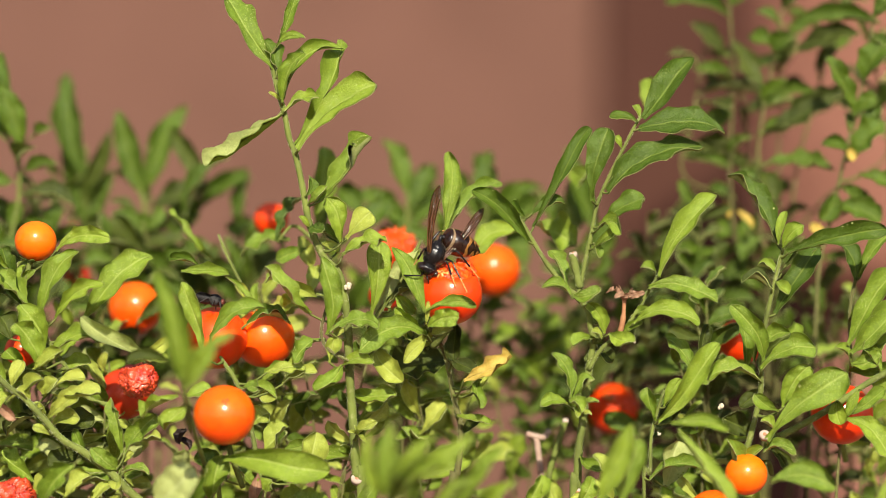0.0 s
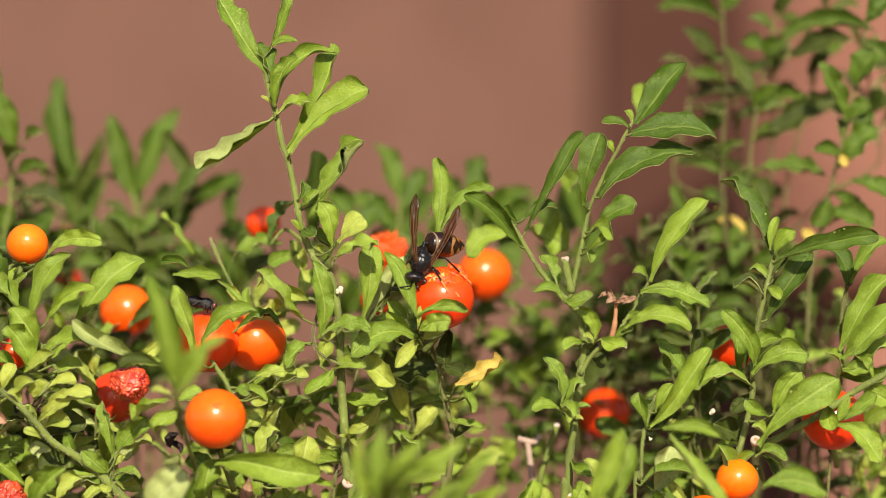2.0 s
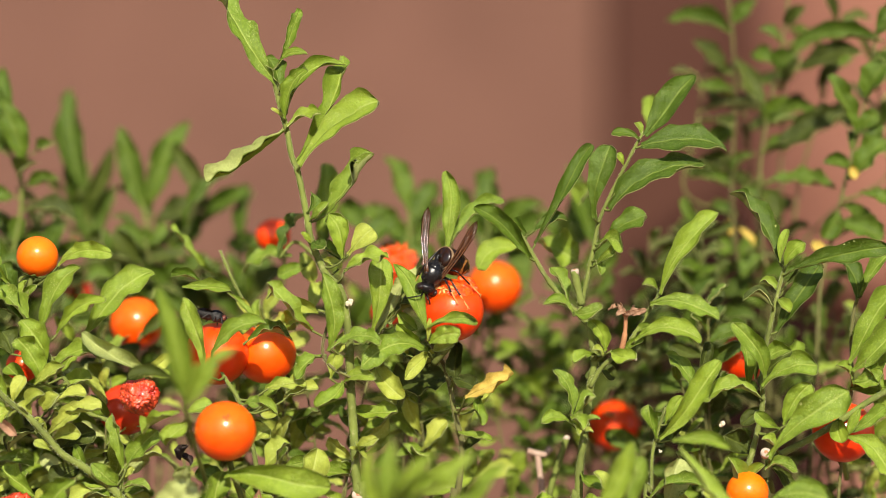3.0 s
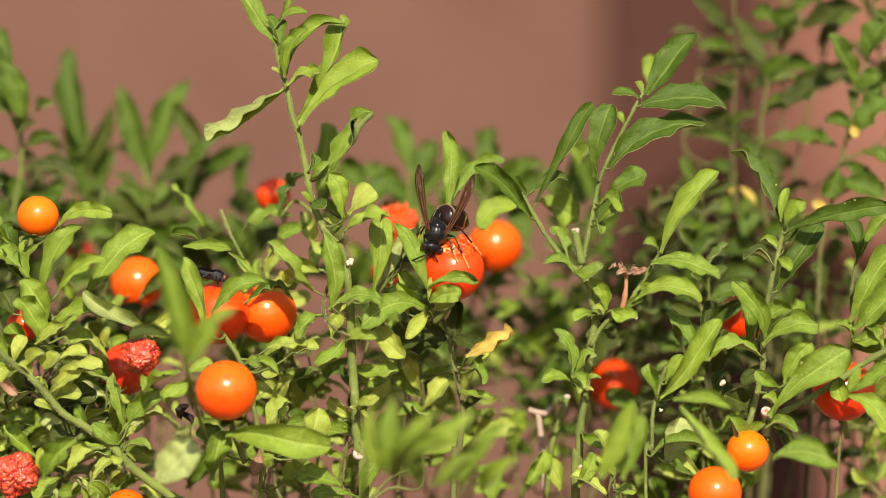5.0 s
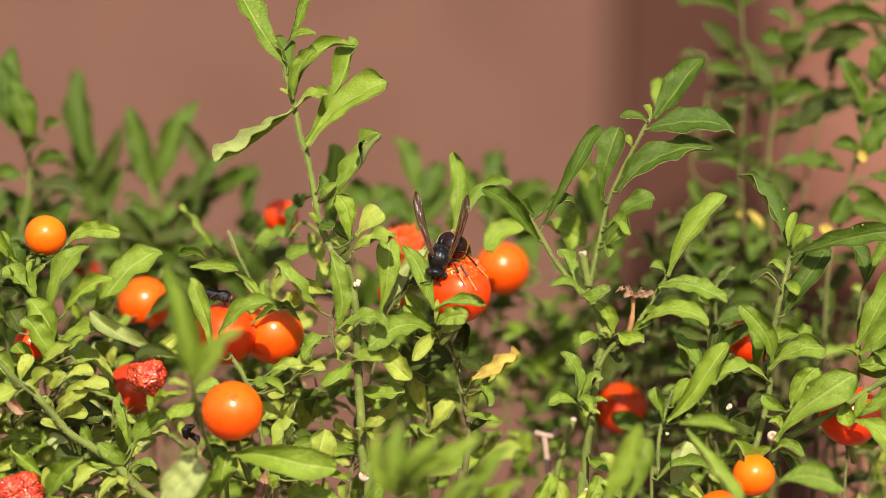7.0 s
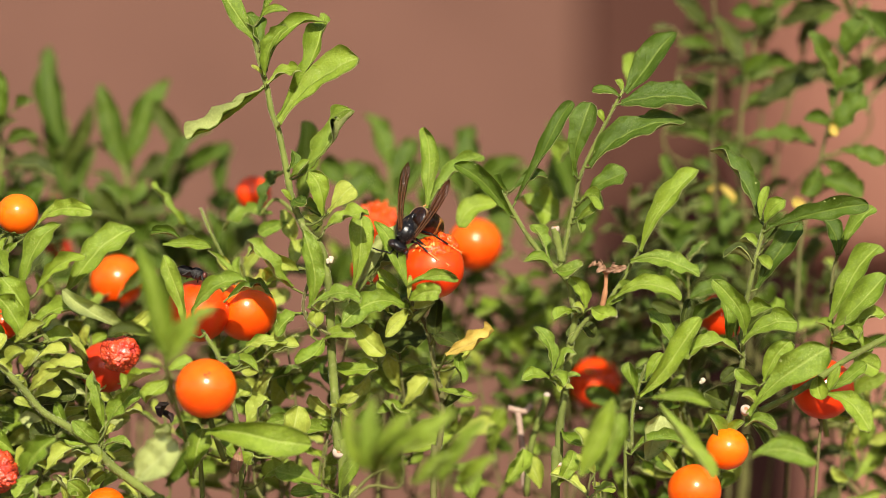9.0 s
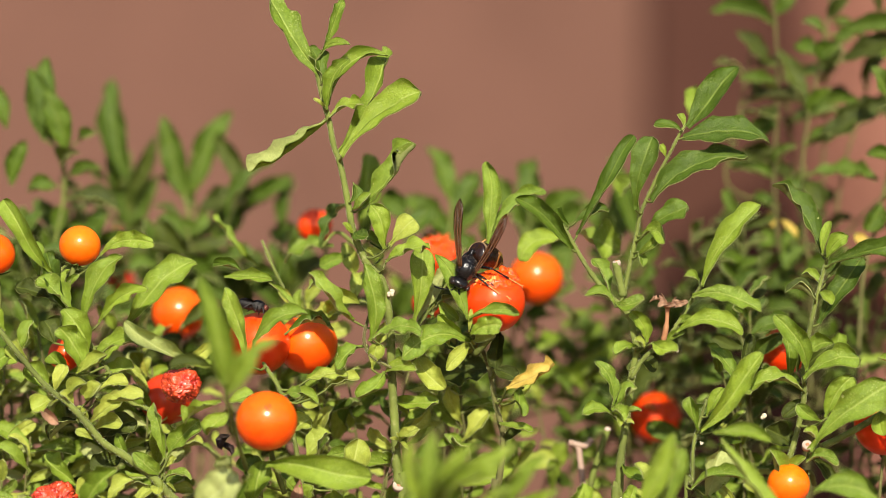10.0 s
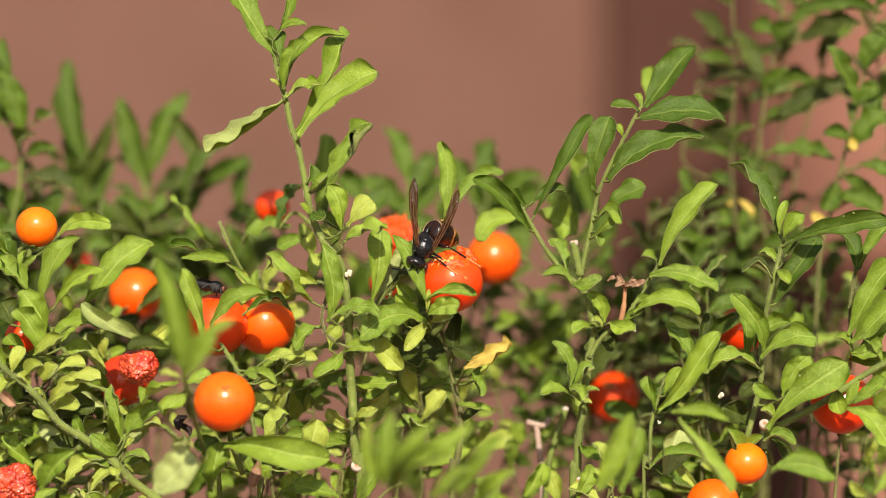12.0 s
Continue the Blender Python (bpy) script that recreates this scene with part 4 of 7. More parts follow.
twig = branch(plant, [(78.0, 30.0, -700), (69.1, 20.4, -420), (52.8, 2.8, -173.1), (48.4, -2.0, -63.1), (49.8, -2.0, -54.2), (50.0, -2.0, -46.1), (51.1, -2.0, -40.7), (53.3, -2.0, -33.9)], 0.54, 0.35, hairs=2081)
leaf(twig, (51.4, -5.0, -41.3), (65.7, -9.0, -22.5), 6.5, 14, .03, .06, 24, .12, "l", "g", -26)
leaf(twig, (61.8, 2.0, -27.9), (64.4, 3.0, -18.2), 3.9, 5, -.04, .04, 27, .07, "l", "d", -14)
leaf(twig, (60.5, .0, -30.1), (53.6, 2.0, -20.9), 4.2, 11, .08, .04, 18, .11, "l", "g", 30)
leaf(twig, (50.8, -3.0, -41.4), (49.1, -4.0, -33.2), 4.7, 3, -.05, .04, 36, .04, "s", "g", -31)
leaf(twig, (53.6, -2.0, -57.0), (56.9, -1.0, -46.2), 8.6, 20, -.01, .05, 33, .11, "o", "p", 33)
leaf(twig, (49.6, -4.0, -55.4), (62.5, -8.0, -52.1), 3.8, -10, -.12, .12, 32, .09, "l", "g", -26)
leaf(twig, (53.0, -26.0, -40.5), (65.9, -30.0, -41.6), 4.3, 4, -.06, .06, 28, .05, "l", "g", 31)
leaf(twig, (53.5, -38.0, -41.1), (66.0, -42.0, -57.4), 5.0, -7, .06, .05, 29, .06, "l", "g", -24)
leaf(twig, (35.4, -44.0, -57.0), (42.3, -48.0, -39.1), 5.8, -10, .05, .02, 18, .04, "n", "g", 0)
leaf(twig, (40.7, -38.0, -58.0), (45.2, -40.0, -43.2), 6.4, 10, -.05, .03, 18, .03, "l", "g", -14)
leaf(twig, (43.8, -30.0, -53.3), (46.1, -34.0, -46.5), 5.7, -4, -.05, .05, 27, .01, "l", "g", 28)
leaf(twig, (53.2, -3.0, -37.9), (57.2, -3.0, -31.1), 3.6, -4, .00, .09, 37, .04, "l", "g", 32)
leaf(twig, (55.1, -3.0, -41.3), (58.4, -4.0, -35.1), 3.3, -6, -.03, .11, 20, .04, "l", "d", 28)
twig = branch(plant, [(78.0, 30.0, -700), (83.0, 24.0, -420), (92.0, 13.0, -170), (96.0, 10.0, -64.9), (99.1, 10.0, -35.8), (99.9, 10.0, -27.5), (99.5, 10.0, -17.9), (100.5, 10.0, -9.5), (102.4, 10.0, -5.7), (106.0, 10.0, 1.5)], 0.40, 0.36, BARK, hairs=2456)
leaf(twig, (100.7, 8.0, -7.7), (97.1, 10.0, 1.8), 4.8, 1, .10, .11, 24, .10, "l", "m", 40)
leaf(twig, (101.6, 8.0, -7.0), (110.0, 9.0, 4.3), 4.8, -10, -.05, .07, 29, .10, "l", "g", -6)
leaf(twig, (98.5, 6.0, -23.5), (110.6, 4.0, -5.1), 6.6, -12, -.04, .05, 26, .17, "l", "g", -28)
leaf(twig, (99.2, 5.0, -25.3), (111.6, 2.0, -12.2), 6.9, -6, .06, .09, 24, .15, "l", "g", 15)
leaf(twig, (99.3, 6.0, -27.4), (95.2, 4.0, -23.7), 3.6, -3, .20, .04, 23, .04, "l", "g", -7)
leaf(twig, (99.2, 5.0, -28.0), (106.1, 2.0, -25.6), 4.5, 11, .14, .03, 19, .11, "l", "g", 7)
leaf(twig, (101.0, 6.0, -27.4), (112.1, 5.0, -21.8), 5.1, -14, -.05, .10, 28, .11, "l", "g", -30)
leaf(twig, (99.5, 8.0, -16.4), (104.0, 6.0, -14.3), 3.0, 2, -.04, .09, 30, .04, "l", "g", -33)
leaf(twig, (99.2, 8.0, -29.5), (109.3, 5.0, -30.1), 5.1, 13, -.04, .03, 32, .07, "l", "g", -29)
thicket(plant, (56, 85), (14, 45), (-51, -25), 8, 51, "gmgy")
thicket(plant, (87, 119), (34, 64), (-35, -17), 3, 52, "md")
thicket(plant, (63, 69), (20, 45), (-23, -6), 4, 53, "dm")
thicket(plant, (108, 122), (20, 40), (-48, -28), 3, 54, "gy")
thicket(plant, (40, 70), (-12, 10), (-65, -53), 4, 55, "yyg")
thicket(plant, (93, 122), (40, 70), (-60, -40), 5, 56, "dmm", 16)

plant = shrub("taller shrub behind, with thin stems and small dark leaves", (60, 110, -700))
twig = branch(plant, [(60.0, 110.0, -700), (66.9, 100.4, -420), (79.6, 82.8, -134.2), (83.1, 78.0, -24.2), (78.5, 78.0, 3.2), (77.3, 78.0, 21.4), (78.0, 78.0, 44.3), (77.3, 78.0, 62.5), (76.1, 78.0, 73.2)], 0.65, 0.33, BARK)
leaf(twig, (77.0, 78.0, 62.8), (59.8, 80.0, 67.3), 5.9, -1, .01, .11, 32, .07, "n", "m", 7)
leaf(twig, (75.8, 78.0, 51.9), (67.1, 76.0, 61.1), 4.8, 10, -.04, .10, 23, .07, "n", "d", -24)
leaf(twig, (78.2, 78.0, 44.7), (67.5, 74.0, 48.6), 5.5, 7, .00, .11, 27, .05, "n", "m", -14)
leaf(twig, (77.9, 78.0, 56.1), (85.4, 72.0, 42.7), 5.9, -7, .04, .04, 20, .09, "n", "d", -20)
leaf(twig, (77.9, 78.0, 36.7), (69.2, 76.0, 32.8), 5.9, -2, .01, .09, 21, .02, "n", "m", 0)
leaf(twig, (77.5, 80.0, 29.1), (71.5, 84.0, 28.5), 5.2, 5, -.01, .08, 36, .02, "n", "d", -11)
leaf(twig, (77.6, 78.0, 24.5), (82.4, 72.0, 30.3), 5.1, -0, .00, .11, 29, .03, "n", "m", -4)
leaf(twig, (77.5, 80.0, 21.5), (65.3, 84.0, 25.5), 5.2, 8, .03, .05, 20, .06, "n", "m", -7)
leaf(twig, (77.0, 78.0, 65.6), (83.6, 76.0, 71.5), 5.1, 11, -.02, .08, 31, .04, "n", "m", -18)
leaf(twig, (78.7, 80.0, 13.9), (72.2, 84.0, 17.0), 4.5, 8, -.02, .03, 31, .04, "n", "m", 4)
leaf(twig, (78.9, 82.0, 6.3), (72.6, 80.0, 3.2), 5.9, -13, .05, .06, 31, .04, "n", "m", -12)
leaf(twig, (80.0, 78.0, 1.7), (84.4, 76.0, 9.3), 5.1, -3, -.02, .03, 19, .04, "n", "m", -4)
twig = branch(plant, [(60.0, 110.0, -700), (68.1, 98.6, -420), (82.9, 77.7, -128.0), (86.9, 72.0, -18.0), (84.7, 72.0, 6.2), (84.2, 72.0, 27.3), (87.2, 72.0, 45.4), (90.5, 72.0, 63.5), (91.8, 72.0, 74.1)], 0.60, 0.33, BARK)
leaf(twig, (85.7, 72.0, 39.1), (91.0, 68.0, 45.2), 5.7, 10, -.04, .05, 22, .04, "n", "m", 14)
leaf(twig, (84.7, 72.0, 40.9), (81.3, 76.0, 47.2), 5.1, 11, .00, .03, 26, .02, "n", "m", -23)
leaf(twig, (88.2, 70.0, 52.8), (93.0, 66.0, 57.0), 6.8, 2, -.02, .03, 28, .04, "n", "m", 22)
leaf(twig, (87.7, 72.0, 54.5), (82.8, 76.0, 57.8), 5.9, -1, -.04, .10, 20, .03, "n", "m", -20)
leaf(twig, (89.6, 72.0, 60.5), (83.7, 70.0, 63.4), 4.8, 14, .00, .06, 23, .03, "n", "m", 23)
leaf(twig, (94.5, 70.0, 52.8), (109.3, 60.0, 56.9), 6.1, -2, -.03, .07, 36, .09, "n", "d", 6)
leaf(twig, (92.7, 70.0, 59.6), (115.2, 60.0, 59.8), 5.7, 12, -.02, .10, 29, .07, "n", "m", -22)
leaf(twig, (86.4, 70.0, 40.8), (98.5, 66.0, 42.1), 5.1, 12, -.00, .06, 36, .08, "n", "m", 0)
leaf(twig, (86.8, 68.0, 30.9), (105.6, 60.0, 41.0), 7.8, -6, .02, .05, 27, .12, "n", "d", 5)
leaf(twig, (85.2, 70.0, 30.3), (92.2, 66.0, 33.8), 4.8, -10, -.03, .09, 33, .02, "n", "m", 24)
leaf(twig, (84.7, 68.0, 21.9), (102.5, 58.0, 20.9), 6.3, -10, -.10, .03, 27, .11, "n", "m", 17)
leaf(twig, (84.4, 70.0, 21.2), (87.5, 64.0, 12.1), 6.8, -9, .02, .03, 30, .06, "n", "d", -7)
leaf(twig, (84.7, 72.0, 24.3), (81.3, 76.0, 16.8), 5.1, -13, .02, .03, 33, .02, "n", "m", 4)
leaf(twig, (90.8, 72.0, 64.3), (95.7, 70.0, 69.4), 5.7, 4, -.00, .11, 36, .02, "n", "d", -8)
leaf(twig, (84.2, 72.0, 16.8), (79.6, 74.0, 21.3), 4.8, 11, -.04, .06, 26, .04, "n", "m", -18)
leaf(twig, (84.7, 72.0, 3.2), (79.2, 70.0, -2.9), 5.7, 4, .03, .09, 18, .04, "n", "m", -9)
leaf(twig, (85.2, 70.0, -2.9), (92.2, 66.0, .1), 5.7, 10, .02, .06, 35, .03, "n", "m", -8)
twig = branch(plant, [(60.0, 110.0, -700), (70.8, 92.0, -420), (90.7, 59.0, -139.1), (96.1, 50.0, -29.1), (97.5, 50.0, -4.2), (100.5, 50.0, 7.5), (103.4, 50.0, 20.7), (106.6, 50.0, 33.8), (109.3, 50.0, 45.6), (112.9, 50.0, 67.5)], 0.70, 0.38, BARK)
leaf(twig, (106.3, 48.0, 34.5), (99.3, 46.0, 49.7), 6.2, 6, .00, .09, 30, .12, "l", "m", -16)
leaf(twig, (105.6, 50.0, 26.5), (98.0, 48.0, 27.2), 4.6, -0, -.05, .10, 33, .04, "l", "m", -22)
leaf(twig, (107.2, 48.0, 35.2), (111.3, 46.0, 40.2), 5.0, 1, -.00, .03, 22, .04, "l", "m", 17)
leaf(twig, (104.6, 48.0, 22.8), (113.4, 44.0, 32.8), 6.6, -7, .03, .09, 26, .11, "l", "m", -13)
leaf(twig, (105.6, 50.0, 29.4), (105.2, 52.0, 35.4), 4.3, -6, -.05, .09, 30, .04, "l", "m", 0)
leaf(twig, (109.0, 48.0, 44.0), (113.4, 44.0, 52.4), 7.8, -2, -.02, .09, 25, .08, "l", "m", 12)
leaf(twig, (108.2, 48.0, 30.8), (113.0, 46.0, 36.6), 5.0, -2, .02, .03, 23, .04, "l", "m", -17)
leaf(twig, (101.9, 50.0, 14.8), (98.0, 48.0, 7.4), 5.9, -12, -.05, .10, 20, .03, "l", "m", -3)
leaf(twig, (101.4, 48.0, 11.8), (112.7, 44.0, 7.4), 6.2, 8, -.00, .07, 18, .09, "l", "m", 13)
leaf(twig, (102.4, 48.0, 16.2), (107.8, 50.0, 13.3), 4.6, 3, .03, .08, 32, .04, "l", "m", 6)
leaf(twig, (111.2, 48.0, 60.0), (117.4, 46.0, 67.1), 5.9, -13, .04, .12, 22, .05, "l", "m", -8)
leaf(twig, (111.2, 48.0, 55.6), (118.9, 46.0, 48.2), 5.9, -11, -.01, .03, 22, .05, "l", "m", -4)
leaf(twig, (107.5, 48.0, 19.1), (118.5, 44.0, 16.1), 5.9, -6, .02, .06, 21, .10, "l", "m", 19)
leaf(twig, (103.4, 50.0, 8.9), (111.0, 52.0, 14.1), 4.6, 5, -.03, .06, 27, .03, "l", "m", -23)
leaf(twig, (78.0, 66.0, 10.3), (81.8, 64.0, 5.8), 2.4, -1, .03, .09, 35, .04, "o", "w", 13)
leaf(twig, (74.8, 68.0, 12.2), (76.0, 66.0, 8.5), 1.9, 10, .04, .10, 26, .03, "o", "w", 8)
leaf(twig, (95.5, 50.0, 6.6), (97.6, 48.0, 3.7), 3.5, 11, .02, .06, 22, .02, "o", "w", -12)
leaf(twig, (104.7, 46.0, 26.1), (105.6, 45.0, 22.7), 2.9, 5, .03, .04, 29, .04, "o", "w", -6)
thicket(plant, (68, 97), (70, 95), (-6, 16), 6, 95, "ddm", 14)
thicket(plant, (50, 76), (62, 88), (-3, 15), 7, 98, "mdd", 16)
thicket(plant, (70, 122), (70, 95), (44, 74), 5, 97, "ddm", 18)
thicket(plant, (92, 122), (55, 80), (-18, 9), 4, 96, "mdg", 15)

plant = shrub("sprawling shrub with a thick low branch and many small leaves", (-80, 20, -700))
twig = branch(plant, [(-80.0, 20.0, -700), (-69.9, 11.6, -420), (-51.4, -3.8, -189.4), (-46.4, -8.0, -79.4), (-61.2, -8.0, -67.9), (-73.6, -8.0, -58.9), (-79.0, -8.0, -53.5), (-85.4, -8.0, -48.6), (-90.8, -8.0, -45.4), (-95.1, -8.0, -40.6), (-100.3, -8.0, -35.2), (-105.6, -8.0, -31.1), (-118.4, -8.0, -16.0)], 1.35, 0.57, hairs=6804)
leaf(twig, (-76.8, -6.0, -48.8), (-79.5, -7.0, -35.5), 3.7, -11, .05, .06, 21, .14, "l", "g", -59)
leaf(twig, (-76.0, -6.0, -48.8), (-68.3, -9.0, -39.4), 5.3, -10, -.04, .03, 18, .13, "l", "g", 55)
leaf(twig, (-77.3, -6.0, -52.8), (-83.4, -10.0, -47.2), 4.1, 9, -.14, .11, 20, .09, "l", "g", -59)
leaf(twig, (-76.6, -5.0, -53.5), (-70.2, -9.0, -53.4), 2.9, -12, -.12, .10, 28, .06, "l", "g", -6)
leaf(twig, (-77.7, -7.0, -55.2), (-77.7, -11.0, -57.0), 3.5, 12, .01, .07, 21, 0.02, "o", "y", -2)
leaf(twig, (-76.0, -6.0, -54.7), (-73.8, -8.0, -56.5), 1.3, 9, -.03, .05, 34, 0.012, "o", "y", 1)
leaf(twig, (-96.0, -5.0, -40.7), (-97.4, -7.0, -36.6), 3.2, -8, .02, .08, 20, 0.024, "o", "y", -4)
leaf(twig, (-95.3, -5.0, -41.1), (-86.0, -9.0, -33.5), 5.0, -5, .04, .10, 24, 0.056, "s", "y", -16)
leaf(twig, (-93.3, -5.0, -35.1), (-81.8, -9.0, -33.8), 5.6, 1, .14, .08, 36, 0.052, "s", "y", -19)
leaf(twig, (-95.3, -5.0, -35.1), (-92.0, -9.0, -31.1), 4.7, 0, -.00, .06, 21, 0.016, "o", "y", -2)
leaf(twig, (-94.2, -3.0, -33.8), (-85.8, -5.0, -30.7), 4.1, -12, -.10, .04, 24, 0.036, "s", "y", -8)
leaf(twig, (-94.9, -3.0, -43.6), (-86.9, -7.0, -40.4), 4.7, 12, -.14, .03, 25, 0.024, "s", "y", -17)
leaf(twig, (-93.5, 2.0, -45.0), (-84.4, .0, -40.1), 6.5, -4, -.03, .09, 27, .09, "l", "d", 43)
leaf(twig, (-92.0, 3.0, -46.4), (-84.9, 4.0, -43.8), 9.0, -5, .02, .07, 35, .03, "o", "d", -33)
leaf(twig, (-92.7, -4.0, -45.3), (-97.6, -8.0, -42.3), 2.4, -6, -.02, .10, 28, 0.016, "s", "y", 0)
leaf(twig, (-98.7, -5.0, -37.1), (-101.4, -9.0, -33.5), 3.8, 10, .01, .07, 31, 0.02, "s", "y", -4)
leaf(twig, (-100.7, -5.0, -35.1), (-95.4, -9.0, -30.8), 4.4, -2, -.04, .06, 36, 0.016, "s", "y", -6)
leaf(twig, (-102.2, -4.0, -34.4), (-108.3, -8.0, -37.6), 5.0, 3, .01, .04, 27, 0.024, "s", "y", -19)
leaf(twig, (-103.6, -4.0, -33.8), (-100.6, -6.0, -26.9), 4.4, -11, .03, .11, 19, 0.012, "s", "y", 5)
leaf(twig, (-105.2, -2.0, -32.5), (-110.7, -2.0, -27.1), 5.9, -6, .02, .02, 27, .04, "l", "g", -20)
leaf(twig, (-99.0, 2.0, -40.2), (-105.5, .0, -44.9), 5.1, 5, .00, .11, 35, .05, "l", "d", 42)
leaf(twig, (-88.3, 4.0, -49.2), (-94.6, .0, -53.0), 6.0, -9, -.00, .05, 30, .04, "l", "d", 46)
leaf(twig, (-86.1, -3.0, -50.1), (-88.7, -4.0, -43.2), 3.8, -4, .03, .11, 37, .05, "l", "g", 43)
leaf(twig, (-94.1, -18.0, -59.6), (-86.3, -22.0, -50.3), 7.5, 14, -.05, .09, 33, .12, "l", "g", -27)
leaf(twig, (-90.8, -8.0, -60.5), (-84.0, -9.0, -53.7), 5.3, -9, -.01, .11, 26, 0.04, "s", "y", 5)
leaf(twig, (-98.3, -3.0, -59.6), (-94.8, -4.0, -54.1), 4.4, -2, .01, .07, 24, 0.012, "s", "y", 13)
leaf(twig, (-99.6, 6.0, -56.3), (-107.9, 6.0, -49.4), 6.0, 4, -.03, .07, 30, .12, "l", "g", 48)
leaf(twig, (-92.4, -6.0, -60.7), (-97.6, -8.0, -65.9), 5.9, 8, -.02, .05, 30, .04, "l", "g", 52)
leaf(twig, (-109.1, -3.0, -28.4), (-114.4, -4.0, -21.6), 4.4, -13, -.00, .05, 29, 0.032, "s", "y", -12)
leaf(twig, (-113.2, -3.0, -24.3), (-118.8, -6.0, -26.9), 5.3, 14, .03, .04, 27, .03, "l", "g", -45)
leaf(twig, (-111.9, -3.0, -22.9), (-109.1, -3.0, -16.2), 3.8, -9, .05, .05, 23, .03, "l", "g", -47)
leaf(twig, (-115.9, -3.0, -18.9), (-121.4, -3.0, -12.1), 5.3, 14, .02, .11, 35, .15, "l", "g", -29)
twig = branch(plant, [(-77.4, -5.0, -55.4), (-77.2, -5.0, -53.3), (-76.9, -5.0, -48.6)], 0.41, 0.27, hairs=250)
leaf(twig, (-77.0, -5.0, -51.3), (-74.2, -6.0, -48.5), 2.1, -9, -.02, .03, 22, .06, "l", "y", -1)
twig = branch(plant, [(-79.6, 0.0, -38.0), (-86.5, 0.0, -35.3), (-91.9, 0.0, -27.1), (-95.7, 0.0, -21.7), (-99.4, 0.0, -16.2), (-101.2, 0.0, -10.8), (-102.1, 0.0, -6.0)], 0.55, 0.35, hairs=1504)
leaf(twig, (-100.5, -1.0, -14.2), (-106.4, .0, .4), 5.6, -14, -.06, .10, 35, .19, "l", "m", 28)
leaf(twig, (-100.5, -3.0, -13.4), (-107.6, -4.0, -5.6), 5.9, 12, .01, .06, 29, .10, "l", "g", -56)
leaf(twig, (-96.9, -3.0, -15.9), (-87.4, -6.0, -.4), 5.6, -7, -.10, .03, 26, .14, "l", "g", -16)
leaf(twig, (-93.1, -3.0, -16.7), (-81.4, -6.0, -8.2), 4.1, 13, -.10, .10, 33, .18, "l", "g", -21)
leaf(twig, (-87.2, 4.0, -17.1), (-71.0, 6.0, -1.5), 7.5, -3, -.06, .08, 24, .12, "l", "g", -25)
leaf(twig, (-94.6, -4.0, -25.3), (-79.8, -9.0, -21.7), 5.3, -10, -.16, .08, 23, .11, "l", "g", -24)
leaf(twig, (-95.8, -3.0, -24.3), (-101.5, -5.0, -13.4), 6.5, -8, .10, .09, 30, .10, "l", "g", 28)
leaf(twig, (-96.0, -6.0, -28.2), (-101.7, -9.0, -17.6), 6.5, -8, .06, .03, 30, .14, "l", "g", 28)
leaf(twig, (-70.3, -3.0, -27.3), (-86.1, -9.0, -16.1), 6.2, -15, -.05, .08, 45, .12, "l", "p", -38)
leaf(twig, (-97.9, -6.0, -28.9), (-90.5, -10.0, -24.0), 4.4, -1, .00, .03, 33, .04, "l", "y", -3)
leaf(twig, (-104.5, 2.0, -21.7), (-107.5, 4.0, -16.3), 6.0, 1, .03, .05, 29, .05, "l", "d", 19)
leaf(twig, (-101.5, .0, -28.5), (-105.5, .0, -24.4), 5.9, -5, -.02, .07, 30, .05, "l", "g", -44)
leaf(twig, (-93.7, 3.0, -27.3), (-88.5, 5.0, -19.1), 3.9, -2, .01, .04, 20, .16, "l", "g", -58)
leaf(twig, (-92.2, 2.0, -30.0), (-85.1, .0, -27.1), 5.4, -0, -.02, .02, 23, .04, "l", "g", -12)
leaf(twig, (-102.7, -1.0, -10.8), (-100.5, -2.0, -3.9), 3.0, 11, -.04, .06, 32, .05, "l", "g", -58)
leaf(twig, (-105.9, 2.0, -10.8), (-114.1, 2.0, -8.1), 5.4, -8, -.02, .11, 27, .10, "l", "d", -2)
leaf(twig, (-105.0, -2.0, -4.5), (-116.3, -4.0, 13.0), 6.5, -0, -.04, .09, 32, .16, "l", "g", 4)
leaf(twig, (-108.6, 2.0, -5.3), (-110.3, 4.0, 2.9), 4.5, 8, .05, .08, 19, .05, "l", "g", 19)
leaf(twig, (-120.9, 6.0, -35.6), (-121.3, 8.0, -5.4), 4.5, -5, .02, .06, 30, .18, "l", "g", 20)
leaf(twig, (-73.2, 4.0, -27.3), (-66.4, 4.0, -21.8), 3.6, 12, .02, .09, 32, .10, "l", "y", 14)
leaf(twig, (-105.6, -8.0, -37.9), (-101.5, -12.0, -40.3), 3.8, 3, -.04, .10, 40, .05, "l", "r", 3)
leaf(twig, (-93.0, -2.0, -.3), (-80.0, -5.0, 2.7), 5.0, 6, -.14, .07, 20, .16, "l", "g", 15)
twig = branch(plant, [(-100.5, -1.0, -12.8), (-101.7, -1.0, -8.7), (-102.8, -1.0, -5.3), (-101.8, -1.0, -3.1), (-99.1, -1.0, -2.0)], 0.41, 0.35, hairs=482)
leaf(twig, (-101.5, .0, -8.0), (-98.4, -2.0, -5.0), 2.4, 14, -.02, .09, 37, .03, "l", "g", 33)
thicket(plant, (-125, -82), (6, 40), (-39, -22), 10, 61, "gypg")
thicket(plant, (-125, -80), (8, 40), (-62, -39), 10, 62, "gypg")
thicket(plant, (-107, -76), (22, 55), (-29, -14), 6, 63, "gd")
